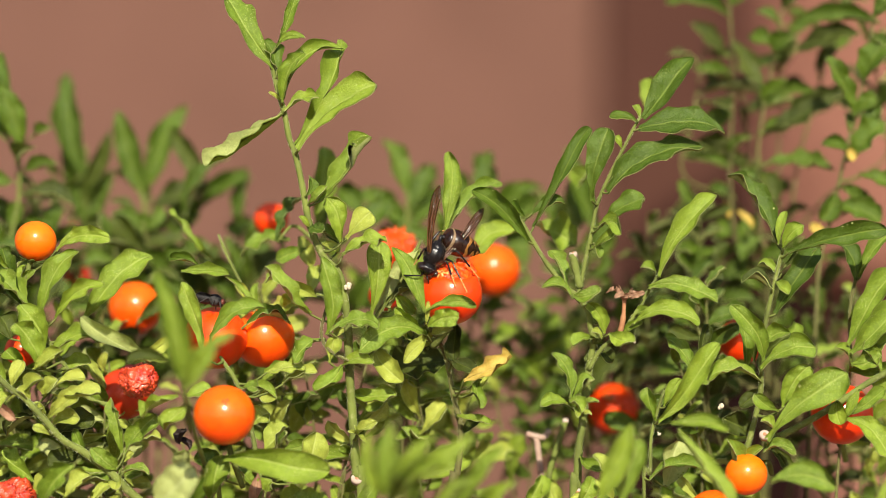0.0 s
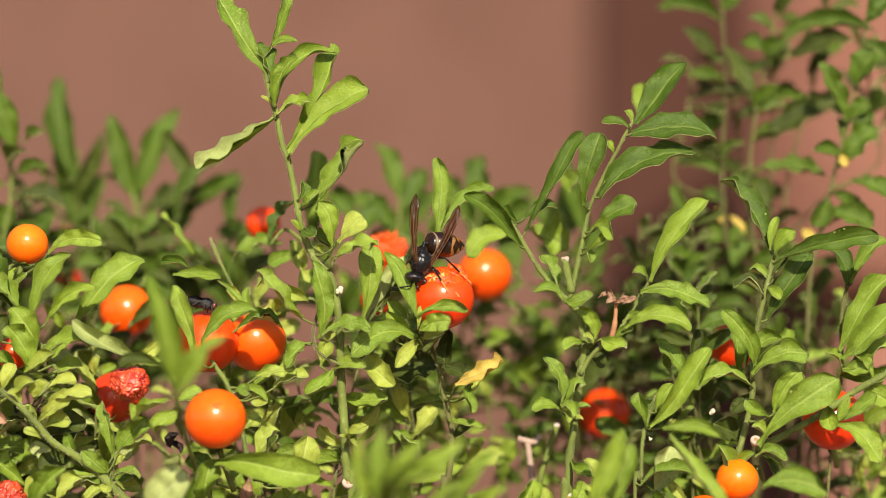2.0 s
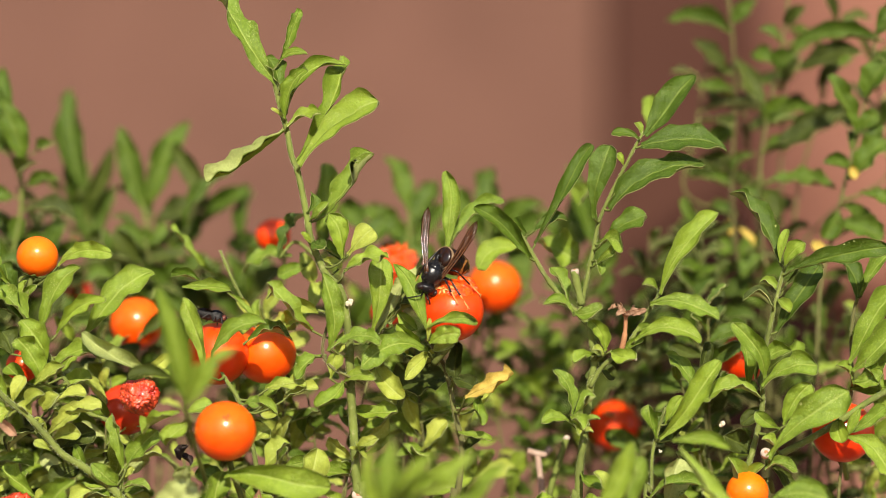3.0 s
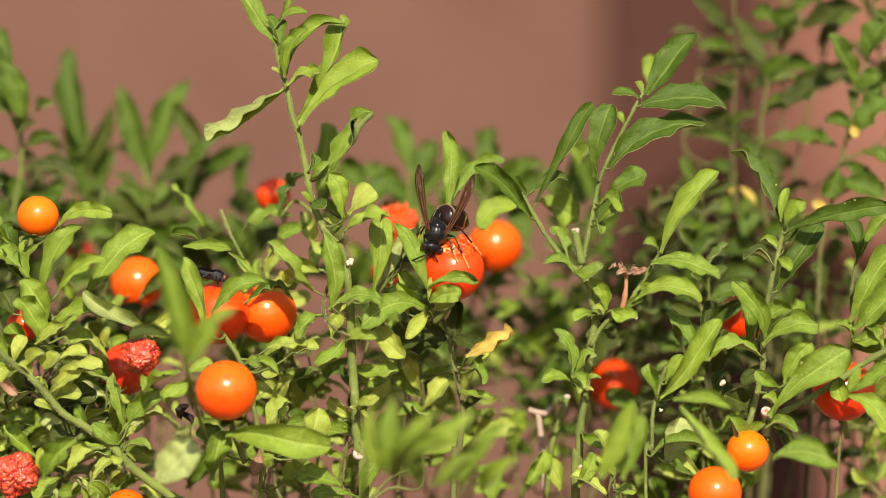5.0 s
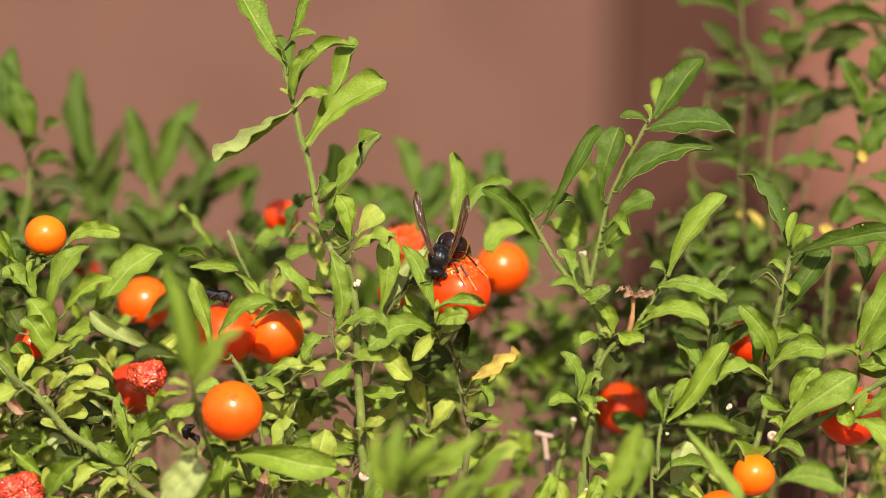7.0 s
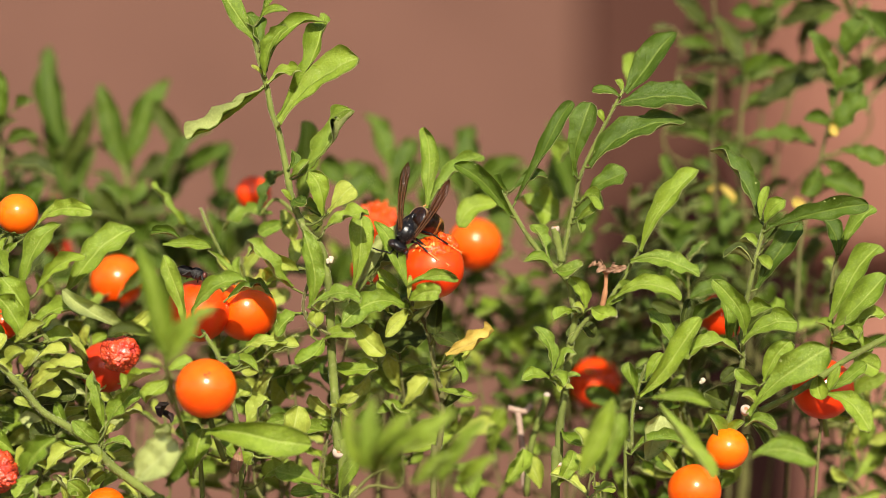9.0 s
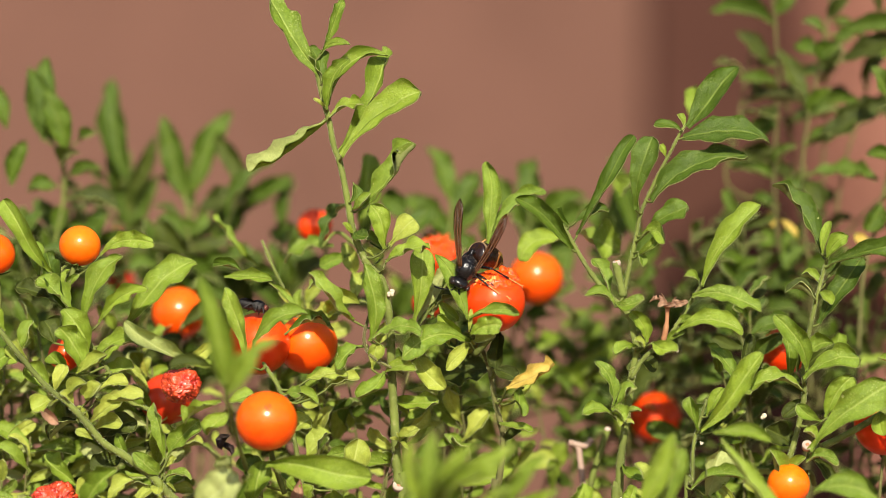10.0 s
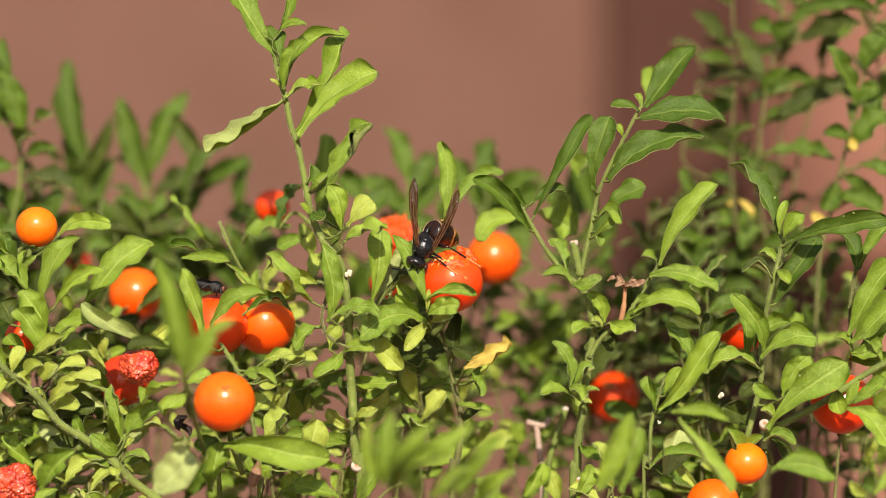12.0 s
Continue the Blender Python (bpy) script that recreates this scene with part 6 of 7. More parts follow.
withered_berry("wrinkled red berry with dark folds", -103.0, -6.0, -59.9, 5.6, seed=2, rough=0.24)
withered_berry("wrinkled bright red berry with a ragged top", -12.3, 50, -0.6, 4.9, seed=3, rough=0.2, material=FLESH, ragged=0.6)

# ---- the eaten berry ----
def eaten_berry():
    """A red-orange berry with a chewed, fleshy crater at its top."""
    thing = new("eaten_berry")
    thing.location = spot(1.9, 0, -10.8)
    r = 0.0076
    bite = Vector((0.10, -0.30, 0.95)).normalized()
    bm = ball((r, r, r * 0.98), 56, 40)
    for v in bm.verts:
        d = v.co.normalized()
        gone = d.dot(bite) - 0.68 + 0.09 * noise.noise(d * 7)
        if gone > 0:
            v.co *= 1 - min(gone * 1.1, 0.20)
    part("skin", bm, BERRY_RED, thing, "taut shiny red-orange skin with an eaten top")
    bm = ball((r * 0.70, r * 0.66, r * 0.40), 60, 36)
    for v in bm.verts:
        d = v.co.normalized()
        v.co *= 0.92 + 0.16 * noise.noise(d * 5) + 0.14 * abs(noise.noise(d * 11))
    flesh = part("flesh", bm, FLESH, thing, "wet torn orange flesh")
    flesh.location = bite * (r * 0.60)
    flesh.rotation_euler = bite.to_track_quat("Z", "Y").to_euler()
    # lumps of skin pushed up at the back of the bite
    for k, (x, y, z, s) in enumerate(((4.2, 0.4, 6.6, 1.5), (5.2, -0.4, 5.4, 1.2), (3.2, 1.2, 7.2, 1.3), (4.6, -1.8, 5.0, 0.9), (2.2, 0.2, 7.6, 1.2))):
        bm = ball((s / 1000,) * 3, 24, 16)
        for v in bm.verts:
            v.co *= 0.9 + 0.35 * noise.noise(v.co * 700 + Vector((k * 3.3, 0, 0)))
        lump = part("pulp", bm, FLESH, thing, "ragged lump of pulp")
        lump.location = (x / 1000, y / 1000, z / 1000)
    rnd = random.Random(11)
    seed_mesh = None
    for k in range(16):
        a, s = rnd.uniform(-0.75, 0.45), rnd.uniform(0.30, 0.62)
        d = Vector((math.sin(a), -math.cos(a) * (0.45 + s * 0.5), 0.95 - s * 0.62)).normalized()
        if seed_mesh is None:
            ob = part("pip", ball((0.0006, 0.00032, 0.00018), 10, 6), SEED, thing)
            seed_mesh = ob.data
        else:
            ob = new("pip", seed_mesh)
            ob.parent = thing
        ob.location = d * (r * 0.985)
        ob.rotation_euler = (d.to_track_quat("Z", "Y") @ Euler((rnd.uniform(-.5, .5), rnd.uniform(-.5, .5), rnd.uniform(0, 6))).to_quaternion()).to_euler()
    part("stalk", tube(flowing([(0, 0, -r * 0.95), (-0.002, 0.001, -r * 1.3), (-0.0045, 0.003, -r * 1.7)]), 0.0009, 8), STEM, thing, "green stalk under the berry")
    tagged(thing, "red-orange berry with an eaten top and loose seeds", "berry", "berries on the shrubs")


eaten_berry()


# ---- small dry and cut pieces ----
def stub(x, y, z, r, way, label):
    """The pale end of a pruned stem: a disc with a brown ring."""
    thing = new("pruned_end")
    thing.location = spot(x, y, z)
    q = Vector(way).to_track_quat("Z", "Y").to_matrix().to_4x4()
    bm = tube([(0, 0, -0.0012), (0, 0, -0.0002), (0, 0, 0.0002)], [r / 1000, r / 1000 * 1.04, r / 1000 * 0.9], 16)
    bm.transform(q)
    part("wood", bm, CUT, thing)
    bm = tube([(0, 0, 0.0001), (0, 0, 0.0003)], [r / 1000 * 0.42, r / 1000 * 0.36], 12)
    bm.transform(q)
    part("pith", bm, DRY, thing, "brown pith")
    tagged(thing, label, "cut stem", "pruned stem ends")


stub(-20.7, -1.0, -55.2, 1.45, (0.1, -0.8, 0.6), "pale cut end of a pruned green stem")
stub(32.5, -1.2, -58.8, 1.25, (-0.2, -0.9, 0.4), "pale cut end of a pruned green stem")
stub(77.0, -5.5, -44.4, 1.25, (0.0, -0.85, 0.5), "pale cut end of a pruned side stem")
stub(31.3, -2.0, -1.0, 0.98, (-0.15, -0.25, 1.0), "dry cut top of a short stem")


def dry_calyx():
    """A brown star-shaped calyx that has lost its berry, on a reddish stalk."""
    thing = new("dry_calyx")
    thing.location = spot(43.6, -3, -11.5)
    thing["base"] = tuple(thing.location)
    x, y, z = 43.6, -3, -11.5
    for ex, ey, ez, wide, roll in ((-4.2, -1.0, 1.3, 1.7, 30), (-2.2, -2.6, 0.2, 1.6, -20), (4.6, -1.5, 1.2, 1.8, 10), (2.0, 2.4, 2.0, 1.5, 40), (-1.6, 2.2, 2.4, 1.5, -35), (1.4, -2.8, 0.6, 1.4, 25)):
        sepal = leaf(thing, (x, y, z), (x + ex, y + ey, z + ez), wide, roll, 0.12, 0.16, 36, 0.2, "l", "r", 50)
        sepal.name = "sepal"
        tagged(sepal, "curled brown sepal")
    part("cup", ball((0.0010, 0.0010, 0.0008), 16, 10), DRY, thing)
    part("stalk", tube(flowing([(0, 0, 0), (-0.0003, 0, -0.005), (-0.0012, 0.001, -0.0095)]), [0.0005] * 5 + [0.0007] * 6, 8), DRY, thing, "reddish brown stalk")
    tagged(thing, "dry brown calyx without its berry on a reddish stalk", "calyx")


dry_calyx()


def dead_twig():
    """A dried T-shaped flower stalk beside a bare green one."""
    thing = new("dead_twig")
    thing.location = spot(24.5, 24, -55)
    part("stalk", tube(flowing([(0.0006, 0, -0.012), (0, 0, -0.002), (-0.0012, 0, 0.0085)]), 0.0008, 7), PALE_TWIG, thing)
    part("arm", tube(flowing([(-0.0036, 0, 0.0088), (-0.0015, 0, 0.0082), (0.0006, -0.0004, 0.0080), (0.0022, 0, 0.0096)]), [0.0009, 0.0007] * 8, 7), PALE_TWIG, thing, "knobbly pinkish cross piece")
    tagged(thing, "dried pinkish T-shaped twig in the shrub", "twig")
    other = new("bare_twig")
    other.location = spot(26.4, 20, -56)
    part("stalk", tube(flowing([(-0.001, 0.001, -0.012), (0, 0, 0.0), (0.0022, 0, 0.0075), (0.0040, 0, 0.0132)]), 0.0008, 8), STEM, other)
    part("tip", ball((0.0009, 0.0009, 0.0007), 10, 6, at=(0.0040, 0, 0.0133)), CUT, other)
    tagged(other, "bare light green twig with a pale tip", "twig")


dead_twig()


def bud(x, y, z, s, seed):
    """A cluster of whitish buds on a stem."""
    thing = new("bud_cluster")
    thing.location = spot(x, y, z)
    rnd = random.Random(seed)
    for k in range(8):
        b = part("bud", ball((s / 1000 * 0.34, s / 1000 * 0.34, s / 1000 * 0.42), 12, 8), BUD, thing)
        b.location = Vector([rnd.uniform(-1, 1) for _ in range(3)]) * (s / 1000 * 0.5)
    tagged(thing, "cluster of tiny whitish dried buds on a stem", "bud")


bud(-23.0, -1.2, -9.0, 1.3, 4)
bud(46, -2, -22.5, 0.6, 6)
bud(52, -2, -44.5, 0.6, 8)
bud(67.2, 2, -38.0, 1.1, 9)


def spider_thread(ends, label):
    """A slack strand of silk between two twigs."""
    a, b = (spot(*e) for e in ends)
    mid = (a + b) / 2 - Vector((0, 0, 0.0012))
    part_of = new("spider_thread")
    part_of.location = a
    part("strand", tube(flowing([Vector((0, 0, 0)), mid - a, b - a]), 0.000018, 5), CUT, part_of)
    tagged(part_of, label, "spider thread", "silk strands")


spider_thread(((-24.5, -2, -54.5), (-21.5, -2, -46)), "fine pale silk strand beside a stem")
# ---- the hornet: x ahead, y to its left, z up from its back ----
HORNET = new("hornet")


def shape(size, at=(0, 0, 0), seg=32, rings=20, dent=0.0, freq=1.0):
    bm = ball([s / 1000 for s in size], seg, rings, at=[a / 1000 for a in at])
    if dent:
        for v in bm.verts:
            v.co += v.normal * (dent / 1000 * noise.noise(v.co * 1000 * freq))
    return bm


def mm_tube(points, radii, sides=10, bm=None, steps=5):
    line = flowing([Vector(p) / 1000 for p in points], steps)
    n = len(line) - 1
    if isinstance(radii, (list, tuple)):
        rr = []
        for i in range(n + 1):
            u = i / n * (len(radii) - 1)
            k = min(int(u), len(radii) - 2)
            rr.append((radii[k] + (radii[k + 1] - radii[k]) * (u - k)) / 1000)
    else:
        rr = radii / 1000
    return tube(line, rr, sides, bm)


WAIST = (-4.7, 0, -0.4)      # the joint of the abdomen on the body


def thorax():
    bm = shape((3.15, 2.65, 2.55), seg=48, rings=32)
    for v in bm.verts:
        p = v.co * 1000
        groove = 0.10 * math.exp(-((abs(p.y) - 1.25) / 0.12) ** 2) + 0.08 * math.exp(-(p.y / 0.10) ** 2) * (p.x > -0.5)
        seam = 0.22 * math.exp(-((p.x + 1.05 + 0.10 * p.y * p.y) / 0.16) ** 2)
        if p.z > 0.3:
            v.co -= v.normal * ((groove + seam) / 1000)
    t = part("thorax", bm, SHELL, HORNET, "glossy black thorax")
    part("collar", shape((0.75, 1.9, 1.6), (1.9, 0, -0.1)), SHELL, t)
    part("scutellum", shape((0.8, 1.5, 0.7), (-1.55, 0, 1.35)), SHELL, t)
    part("waist_plate", shape((1.1, 1.7, 1.6), (-2.3, 0, -0.1)), SHELL, t)
    part("petiole", mm_tube([(-2.8, 0, -0.2), (-3.8, 0, -0.4), WAIST], [0.8, 0.45, 0.5]), SHELL, t)
    rnd = random.Random(5)
    bm = bmesh.new()
    for _ in range(1400):
        d = Vector([rnd.gauss(0, 1) for _ in range(3)]).normalized()
        foot = Vector((d.x * 3.1, d.y * 2.6, d.z * 2.5)) / 1000
        way = (d + Vector([rnd.uniform(-0.5, 0.5) for _ in range(3)])).normalized()
        side = way.orthogonal().normalized() * 0.000022
        bm.faces.new([bm.verts.new(v) for v in (foot - side, foot + side, foot + way * rnd.uniform(0.00022, 0.0005))])
    tagged(part("hairs", bm, HAIR, t, "short dark hairs"), kind="stuff")
    for s in (1, -1):
        part("wing_scale", shape((0.75, 0.5, 0.45), (0.7, 2.05 * s, 1.25)), BROWN, t, "brown wing base scale")


thorax()


def head():
    h = part("head", shape((1.45, 2.45, 2.0), seg=40, rings=24, dent=0.05), SHELL, HORNET, "broad black head")
    for s in (1, -1):
        part("eye", shape((1.0, 0.85, 1.65), (0.25, 2.0 * s, -0.05)), EYE_SHELL, h, "dark shiny compound eye")
        bm = mm_tube([(0.9, 0.75 * s, -1.5), (1.3, 0.9 * s, -2.2), (1.0, 0.25 * s, -2.9)], [0.55, 0.5, 0.2])
        part("mandible", bm, BROWN, h, "brown mandible")
        bm = mm_tube([(1.35, 0.55 * s, -0.2), (2.2, 1.0 * s, 0.5), (2.5, 1.5 * s, 0.45)], [0.22, 0.18])
        mm_tube([(2.5, 1.5 * s, 0.45), (3.2, 2.5 * s, -0.4), (3.8, 3.4 * s, -1.3), (4.2, 4.3 * s, -2.2)], [0.18, 0.21, 0.15], 10, bm)
        part("antenna", bm, SHELL, h, "black elbowed antenna")
    for x, y in ((0.35, 0.0), (-0.15, 0.42), (-0.15, -0.42)):
        part("ocellus", shape((0.24, 0.24, 0.2), (x, y, 2.08), 12, 8), EYE_SHELL, h, "small glassy simple eye")
    part("face_plate", shape((0.8, 1.2, 1.2), (1.05, 0, -0.9)), BROWN, h)
    return h


HEAD = head()


def abdomen():
    """Overlapping rings along the x axis, backwards from the waist at the origin."""
    a = new("abdomen")
    a.parent = HORNET
    part("waist", mm_tube([(0.3, 0, 0), (-0.4, 0, 0), (-1.0, 0, 0)], [0.45, 0.5, 1.0]), SHELL, a)
    rings = [
        (-0.2, -1.5, (1.00, 2.50, 2.85), BROWN), (-1.4, -4.1, (2.70, 3.15, 3.10), BROWN), (-3.9, -6.2, (3.05, 3.00, 2.80), BROWN),
        (-6.0, -8.0, (2.75, 2.55, 2.20), BROWN), (-7.8, -9.5, (2.15, 1.85, 1.40), BROWN), (-9.3, -11.0, (1.35, 0.85, 0.15), SHELL)]

    def arched(bm):
        for v in bm.verts:
            u = (v.co.x * 1000 + 5.8) / 6.0
            v.co.z += 0.0005 * (1 - u * u)
        return bm

    for k, (x0, x1, rr, mat) in enumerate(rings):
        x0, x1 = x0 * 0.97 - 0.4, x1 * 0.97 - 0.4
        plate = part("segment", arched(mm_tube([(x0, 0, 0), ((x0 + x1) / 2, 0, 0.05), (x1, 0, 0)], list(rr), 28, None, 6)), mat, a)
        if k in (0, 2, 3, 4):
            wide = (0.16, 0.14, 0.6, 0.75, 0.6)[k]
            bm = mm_tube([(x1 + wide, 0, 0.02), (x1 + wide / 2, 0, 0.02), (x1 - 0.03, 0, 0)], [rr[1] * 0.35 + rr[2] * 0.66 + 0.10, rr[2] * 1.02 + 0.11, rr[2] + 0.06], 28)
            for v in bm.verts:
                v.co.x += 0.00042 * math.sin(math.atan2(v.co.y, v.co.z) * 4 + k) * (k > 1)
            part("band", arched(bm), PALE_RIM if k == 0 else AMBER, plate, "pale narrow rim" if k == 0 else "amber band")
    return a


ABDOMEN = abdomen()


def wing(s):
    """A narrow folded brown wing, pleated lengthwise, with raised veins."""
    w = new("wing")
    w.parent = HORNET
    bm = bmesh.new()
    n, m = 30, 14
    grid = []
    for i in range(n + 1):
        u = i / n
        half = 1.08 * (0.30 + 0.70 * math.sin(min(u * 1.25, 1.0) * math.pi / 2)) * (1 - max(0, (u - 0.80) / 0.20) ** 2.2 * 0.92)
        row = []
        for j in range(m + 1):
            v = 2 * j / m - 1
            z = 0.30 * math.sin(v * 5.2 + 0.7 + 0.8 * u) * (1 - u * 0.4) + 0.19 * math.sin(v * 11 + u * 9) + 0.12 * math.sin(u * 23 + v * 4) + 0.35 * v * v + 0.45 * math.sin(u * math.pi)
            row.append(bm.verts.new(Vector((-16.3 * u, v * half + s * (0.5 * math.sin(u * math.pi)), z)) / 1000))
        grid.append(row)
    for a, b in zip(grid, grid[1:]):
        for j in range(m):
            bm.faces.new((a[j], a[j + 1], b[j + 1], b[j]))
    bmesh.ops.solidify(bm, geom=bm.faces[:], thickness=0.00008)
    part("membrane", smooth(bm), WING, w)
    for off, end in ((-0.95, -0.5), (-0.2, 0.1), (0.55, 0.6)):
        pts = [(-16.3 * u, s * (0.5 * math.sin(u * math.pi)) + (off + (end - off) * u) * (0.45 + 0.75 * min(u * 1.6, 1)), 0.45 + 0.45 * math.sin(u * math.pi)) for u in (0.0, 0.25, 0.5, 0.75, 0.93)]
        part("vein", mm_tube(pts, [0.17, 0.12, 0.06], 7), VEIN, w, "dark raised wing vein")
    return w


WINGS = [wing(1), wing(-1)]


def leg_parts(upper, lower):
    """Thigh and shank of one leg, each along +x from its joint."""
    thigh = part("thigh", mm_tube([(0, 0, 0), (upper * 0.5, 0, 0.08), (upper, 0, 0)], [0.28, 0.36, 0.22], 10), SHELL, HORNET, "black thigh")
    shank = part("shank", mm_tube([(0, 0, 0), (lower * 0.3, 0, 0.05), (lower * 0.56, 0, 0)], [0.18, 0.22, 0.25], 10), SHELL, HORNET, "black shank")
    bm = mm_tube([(lower * 0.55, 0, 0), (lower * 0.63, 0, 0)], [0.22, 0.16], 9)
    u = 0.62
    for k in range(4):
        step = (0.38 / 4) * lower
        mm_tube([(lower * u, 0, 0), (lower * u + step * 0.98, 0, 0)], [0.11, 0.22], 8, bm)
        u += 0.38 / 4
    for s in (1, -1):
        mm_tube([(lower, 0, 0), (lower + 0.35, 0.28 * s, -0.05), (lower + 0.42, 0.42 * s, -0.3)], [0.12, 0.05], 6, bm)
    part("foot", bm, TARSUS, shank, "yellow jointed foot")
    return thigh, shank


tagged(HORNET, "black and amber hornet with smoky brown wings eating a berry", "hornet")


# ---- the fly on a berry: x ahead, z up ----
def fly(x, y, z, turn, scale=1.0):
    thing = new("fly")
    thing.matrix_basis = Matrix.Translation(spot(x, y, z)) @ pose(0, 0, 0, *turn) @ Matrix.Scale(scale, 4)
    part("thorax", shape((1.5, 1.2, 1.2), seg=24, rings=16, dent=0.04, freq=3), GREY_FLY, thing, "grey bristly thorax")
    part("abdomen", shape((1.9, 1.3, 1.1), (-2.1, 0, -0.2), 24, 16), GREY_FLY, thing, "dark grey abdomen")
    h = part("head", shape((0.6, 0.95, 0.85), (1.55, 0, -0.1), 20, 14), GREY_FLY, thing)
    for s in (1, -1):
        part("eye", shape((0.45, 0.42, 0.62), (1.62, 0.55 * s, 0.0), 16, 12), RUST, h, "rust red eye")
        bm = bmesh.new()
        rim = [(0.2, 0.5), (-1.2, 0.55), (-3.2, 0.95), (-4.6, 1.5), (-4.9, 2.1), (-4.0, 2.5), (-2.2, 2.0), (-0.4, 1.0)]
        verts = [bm.verts.new(Vector((a, b * s, 0.75 - 0.06 * b)) / 1000) for a, b in rim]
        bm.faces.new(verts)
        bmesh.ops.solidify(bm, geom=bm.faces[:], thickness=0.00005)
        part("wing", bm, FLY_WING, thing, "clear wing with dark veins")
        for k, (x0, x1) in enumerate(((0.8, 1.8), (0.1, 0.2), (-0.6, -1.9))):
            part("leg", mm_tube([(x0, 0.6 * s, -0.6), ((x0 + x1) / 2, 1.6 * s, -0.3), (x1, 2.0 * s, -1.1), (x1 * 1.15, 2.3 * s, -1.4)], [0.17, 0.14, 0.08], 6), GREY_FLY, thing, "thin black leg")
    tagged(thing, "small dark grey fly with rust red eyes on a berry", "fly")
    return thing


fly(-55.2, 2.0, -12.4, (-12, 16, -8), 1.25)



# ---- what moves ----
LEGS = [   # hip on the hornet, place of the foot, thigh and shank lengths (mm); the hornet's left side first
    ((1.7, 1.5, -1.3), (2.9, -7.9, -8.7), 3.4, 6.6), ((1.7, -1.5, -1.3), (-4.6, -4.6, -7.0), 3.2, 5.6),
    ((-0.2, 1.8, -1.5), (5.6, -6.9, -10.0), 4.2, 8.0), ((-0.2, -1.8, -1.5), (-7.2, -4.6, -4.2), 3.6, 6.0),
    ((-1.9, 1.7, -1.4), (8.6, -2.4, -7.0), 5.6, 9.0), ((-1.9, -1.7, -1.4), (0.2, 1.6, 4.4), 3.6, 5.4)]
LEG_PARTS = [leg_parts(thigh, shank) for _, _, thigh, shank in LEGS]


def aimed(at, way, up):
    """The pose at a place whose x axis runs along way, z towards up."""
    x = Vector(way).normalized()
    y = Vector(up).cross(x).normalized()
    m = Matrix((x, y, x.cross(y))).transposed().to_4x4()
    return Matrix.Translation(at) @ m


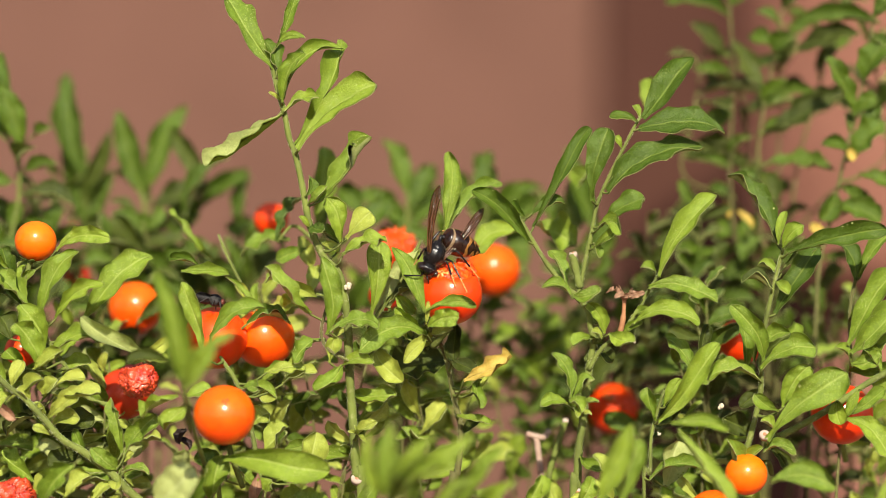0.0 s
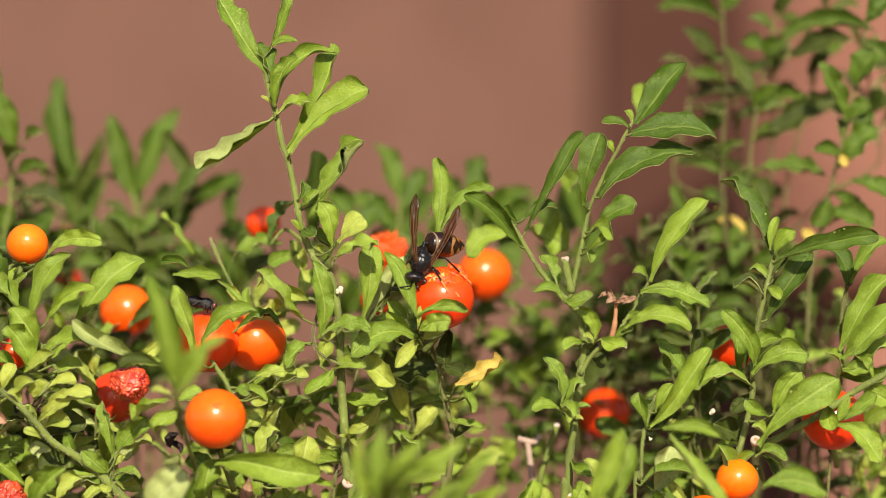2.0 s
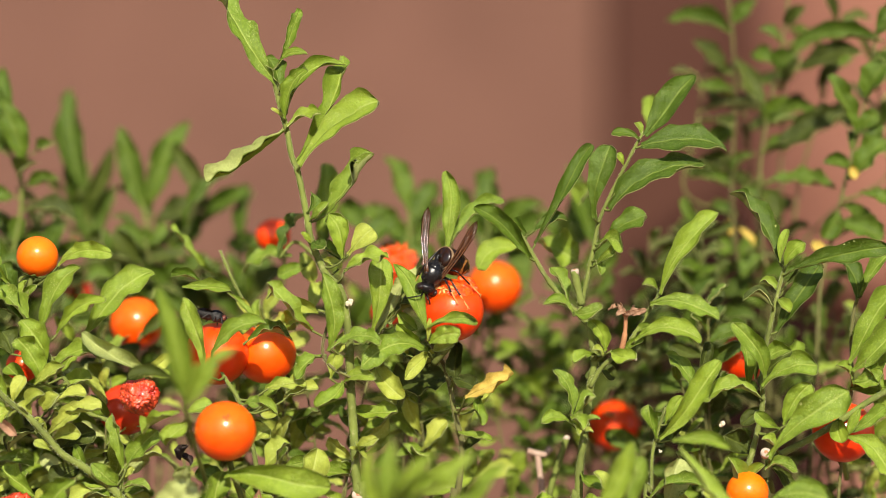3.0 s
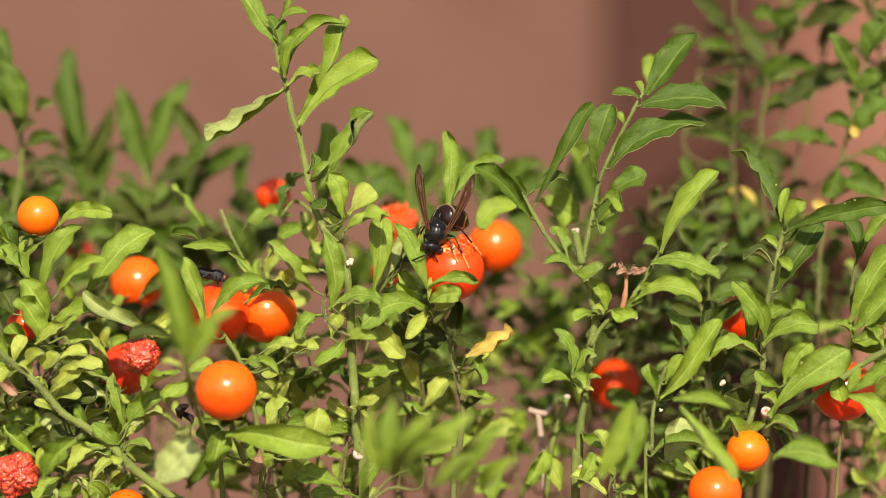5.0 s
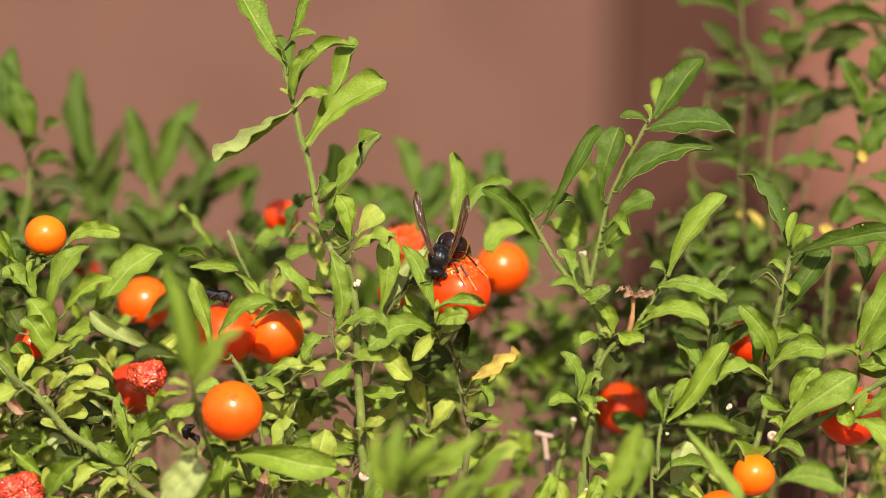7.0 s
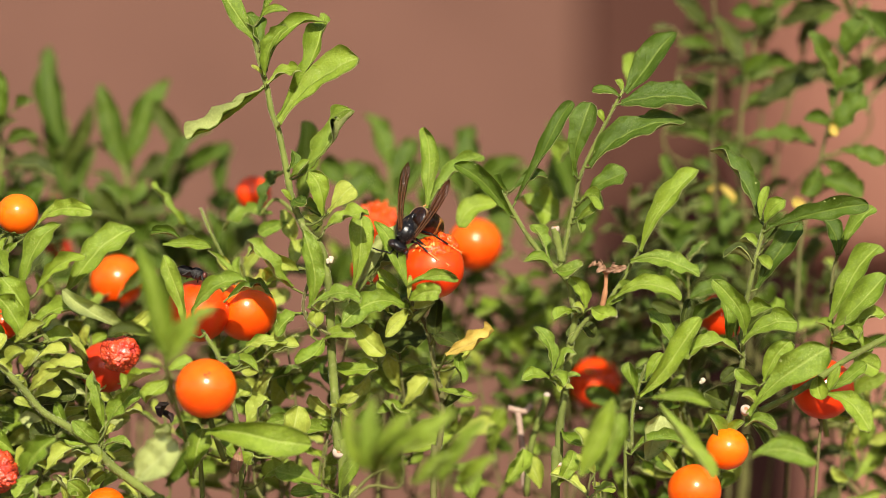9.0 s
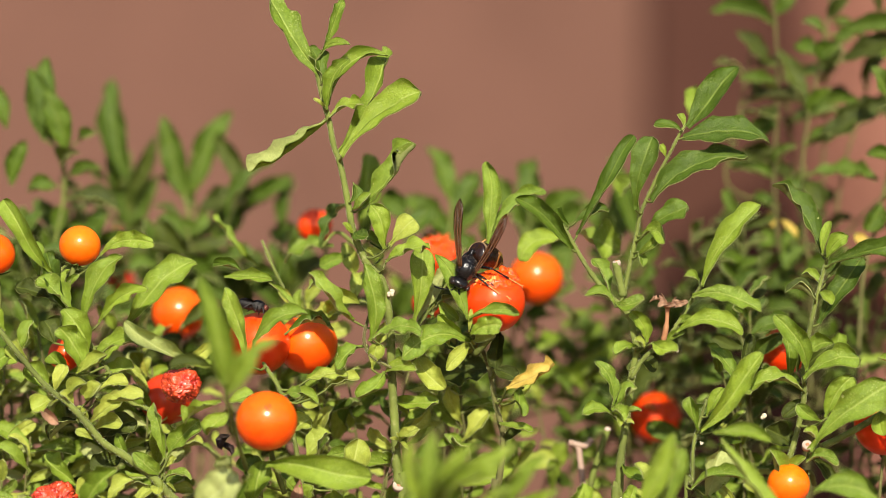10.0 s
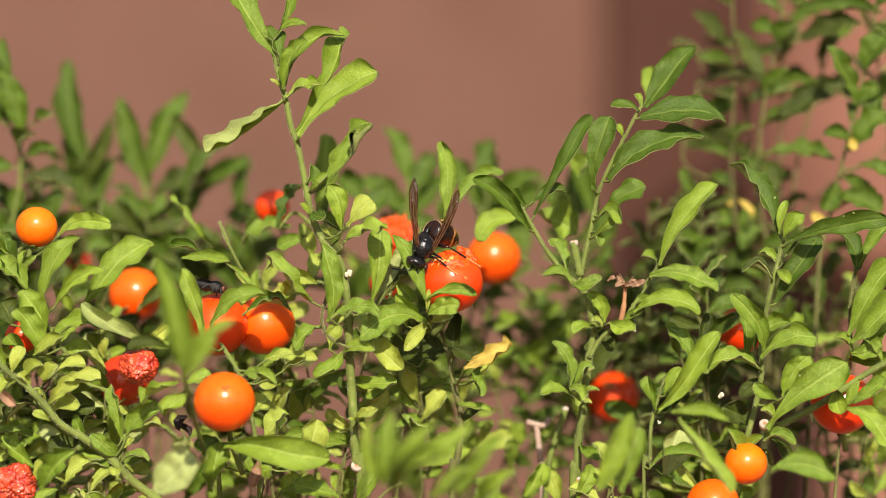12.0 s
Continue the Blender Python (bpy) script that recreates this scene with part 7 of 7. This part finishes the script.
def motions():
    # seconds; the thorax across and up (mm)
    body = [(0, -2.0, -1.2), (0.5, -1.7, -0.8), (1, -2.5, -0.8), (1.5, -2.6, -1.4), (2, -3.4, -2.1), (2.5, -3.0, -2.4), (3, -2.9, -1.9),
            (5, -2.2, -1.8), (5.5, -0.3, -1.5), (6, -2.5, -2.0), (6.5, -3.1, -2.6), (8.5, -3.4, -2.2), (9, -4.6, -2.2), (9.5, -3.9, -2.2),
            (10, -4.8, -2.9), (10.5, -4.4, -2.6), (11, -4.0, -2.5), (11.5, -4.0, -2.2), (12, -5.0, -2.5)]
    # seconds; the ways ahead and up of the body; the way from waist to sting; the tips of the wings from the thorax, across and up (mm)
    postures = [
        (0, -0.38, -0.22, -0.90, 0.60, -0.67, 0.43, 8.0, 4.0, -3.3, 11.7, 11.0, 1.4, 17.7),
        (1, -0.36, -0.22, -0.91, 0.66, -0.64, 0.34, 9.1, 2.5, -2.2, 10.6, 12.2, 1.4, 17.5),
        (2, -0.23, -0.18, -0.96, 0.60, -0.77, 0.20, 8.0, 4.5, -0.4, 9.8, 15.0, -1.1, 17.0),
        (3, -0.32, -0.22, -0.93, 0.51, -0.81, 0.30, 6.3, 6.5, -2.8, 10.9, 13.0, -1.1, 15.9),
        (5, -0.22, -0.28, -0.93, 0.28, -0.93, 0.22, 5.6, 7.5, -1.7, 9.2, 14.2, -4.1, 16.5),
        (5.5, -0.46, -0.22, -0.86, 0.00, -0.99, 0.10, 4.3, 8.0, -1.7, 10.0, 11.9, -2.4, 17.5),
        (6.5, -0.10, -0.35, -0.93, 0.35, -0.80, 0.50, 5.6, 7.0, -2.8, 6.1, 16.3, -6.5, 15.6),
        (8.5, -0.36, -0.32, -0.88, 0.45, -0.84, 0.29, 5.6, 7.0, -1.9, 11.1, 13.4, -0.9, 17.5),
        (9, -0.40, -0.30, -0.87, 0.55, -0.76, 0.33, 6.2, 6.5, -3.0, 11.0, 13.6, 0.7, 18.0),
        (9.5, -0.38, -0.32, -0.87, 0.49, -0.83, 0.26, 6.0, 6.8, -1.5, 11.5, 13.4, 0.0, 18.2),
        (10.5, -0.30, -0.30, -0.91, 0.50, -0.77, 0.40, 5.8, 6.8, -2.8, 8.6, 14.8, -3.0, 17.4),
        (11.5, -0.24, -0.30, -0.92, 0.53, -0.78, 0.33, 5.6, 6.8, -2.6, 8.7, 15.0, -3.1, 17.5),
        (12, -0.28, -0.28, -0.92, 0.56, -0.76, 0.33, 6.0, 6.6, -2.3, 8.9, 15.0, -2.1, 17.6),
    ]
    table = np.array(postures)
    nods = [(0, 12), (1, 4), (1.5, -6), (2, 8), (3, 2), (5.5, -4), (6.5, 14), (8.5, 30), (10, 32), (11.5, 12), (12, 24)]
    path, abd, legs = [], [], [([], []) for _ in LEGS]
    wing_rows = ([], [])
    for t, x, z in body:
        fx, fy, fz, dx, dy, dz, ax, ay, az, *tips = [float(np.interp(t, table[:, 0], column)) for column in table.T[1:]]
        m = aimed(spot(x, -5.0, z), (fx, fy, fz), (dx, dy, dz))
        path.append((t, m))
        back = m.inverted()
        turn = back.to_3x3()
        abd.append((t, aimed(Vector(WAIST) / 1000, turn @ -Vector((ax, ay, az)), (0.35, 0, 1))))
        for s, rows, (ex, ez) in zip((1, -1), wing_rows, (tips[:2], tips[2:])):
            root = Vector((0.6, 1.9 * s, 1.3)) / 1000
            reach = spot(x + ex, -5.0, z + ez) - m @ root
            reach.y = math.sqrt(max(0.0163 ** 2 - reach.x ** 2 - reach.z ** 2, 0.0))
            rows.append((t, aimed(root, turn @ -reach, turn @ Vector((0.25 * s, -1, 0.3)))))
        for (hip, foot, a, b), (thighs, shanks) in zip(LEGS, legs):
            h, f = Vector(hip), back @ spot(*foot) * 1000
            way = f - h
            d = min(max(way.length, abs(a - b) + 0.4), a + b - 0.05)
            way.normalize()
            along = (a * a - b * b + d * d) / (2 * d)
            rise = math.sqrt(max(a * a - along * along, 0.0))
            out = Vector((0, 0.6 if h.y > 0 else -0.6, 1.0))
            out = (out - way * out.dot(way)).normalized()
            knee = h + way * along + out * rise
            thighs.append((t, aimed(h / 1000, knee - h, out)))
            shanks.append((t, aimed(knee / 1000, h + way * d - knee, out)))
    # the leaf against which the hornet leans: lean to the right in degrees, lift in mm
    sway = [(0, 1.0, 0.9), (0.5, 3.8, 1.0), (1, 3.5, 1.3), (1.5, 4.0, 0.9), (2, -1.8, 0.5), (3, -2.1, 0.2), (5, -2.1, 0.0), (5.5, 0.0, 0.0), (6, -2.8, 0.3), (6.5, -2.8, 0.2), (8.5, -3.2, 0.3), (9, -4.2, 0.4), (10, -3.3, 0.2), (10.5, -4.6, 0.4), (12, -4.9, 0.4)]
    x, y, z = SWAYING.location
    walk(SWAYING, [(t, pose(x, y, z + lift / 1000, 0, lean, 0)) for t, lean, lift in sway])
    walk(HORNET, path)
    walk(ABDOMEN, abd)
    walk(HEAD, [(t, pose(0.0039, 0, -0.0003, 0, nod, 0)) for t, nod in nods])
    for w, rows in zip(WINGS, wing_rows):
        walk(w, rows)
    for (thigh, shank), (thighs, shanks) in zip(LEG_PARTS, legs):
        walk(thigh, thighs)
        walk(shank, shanks)


motions()
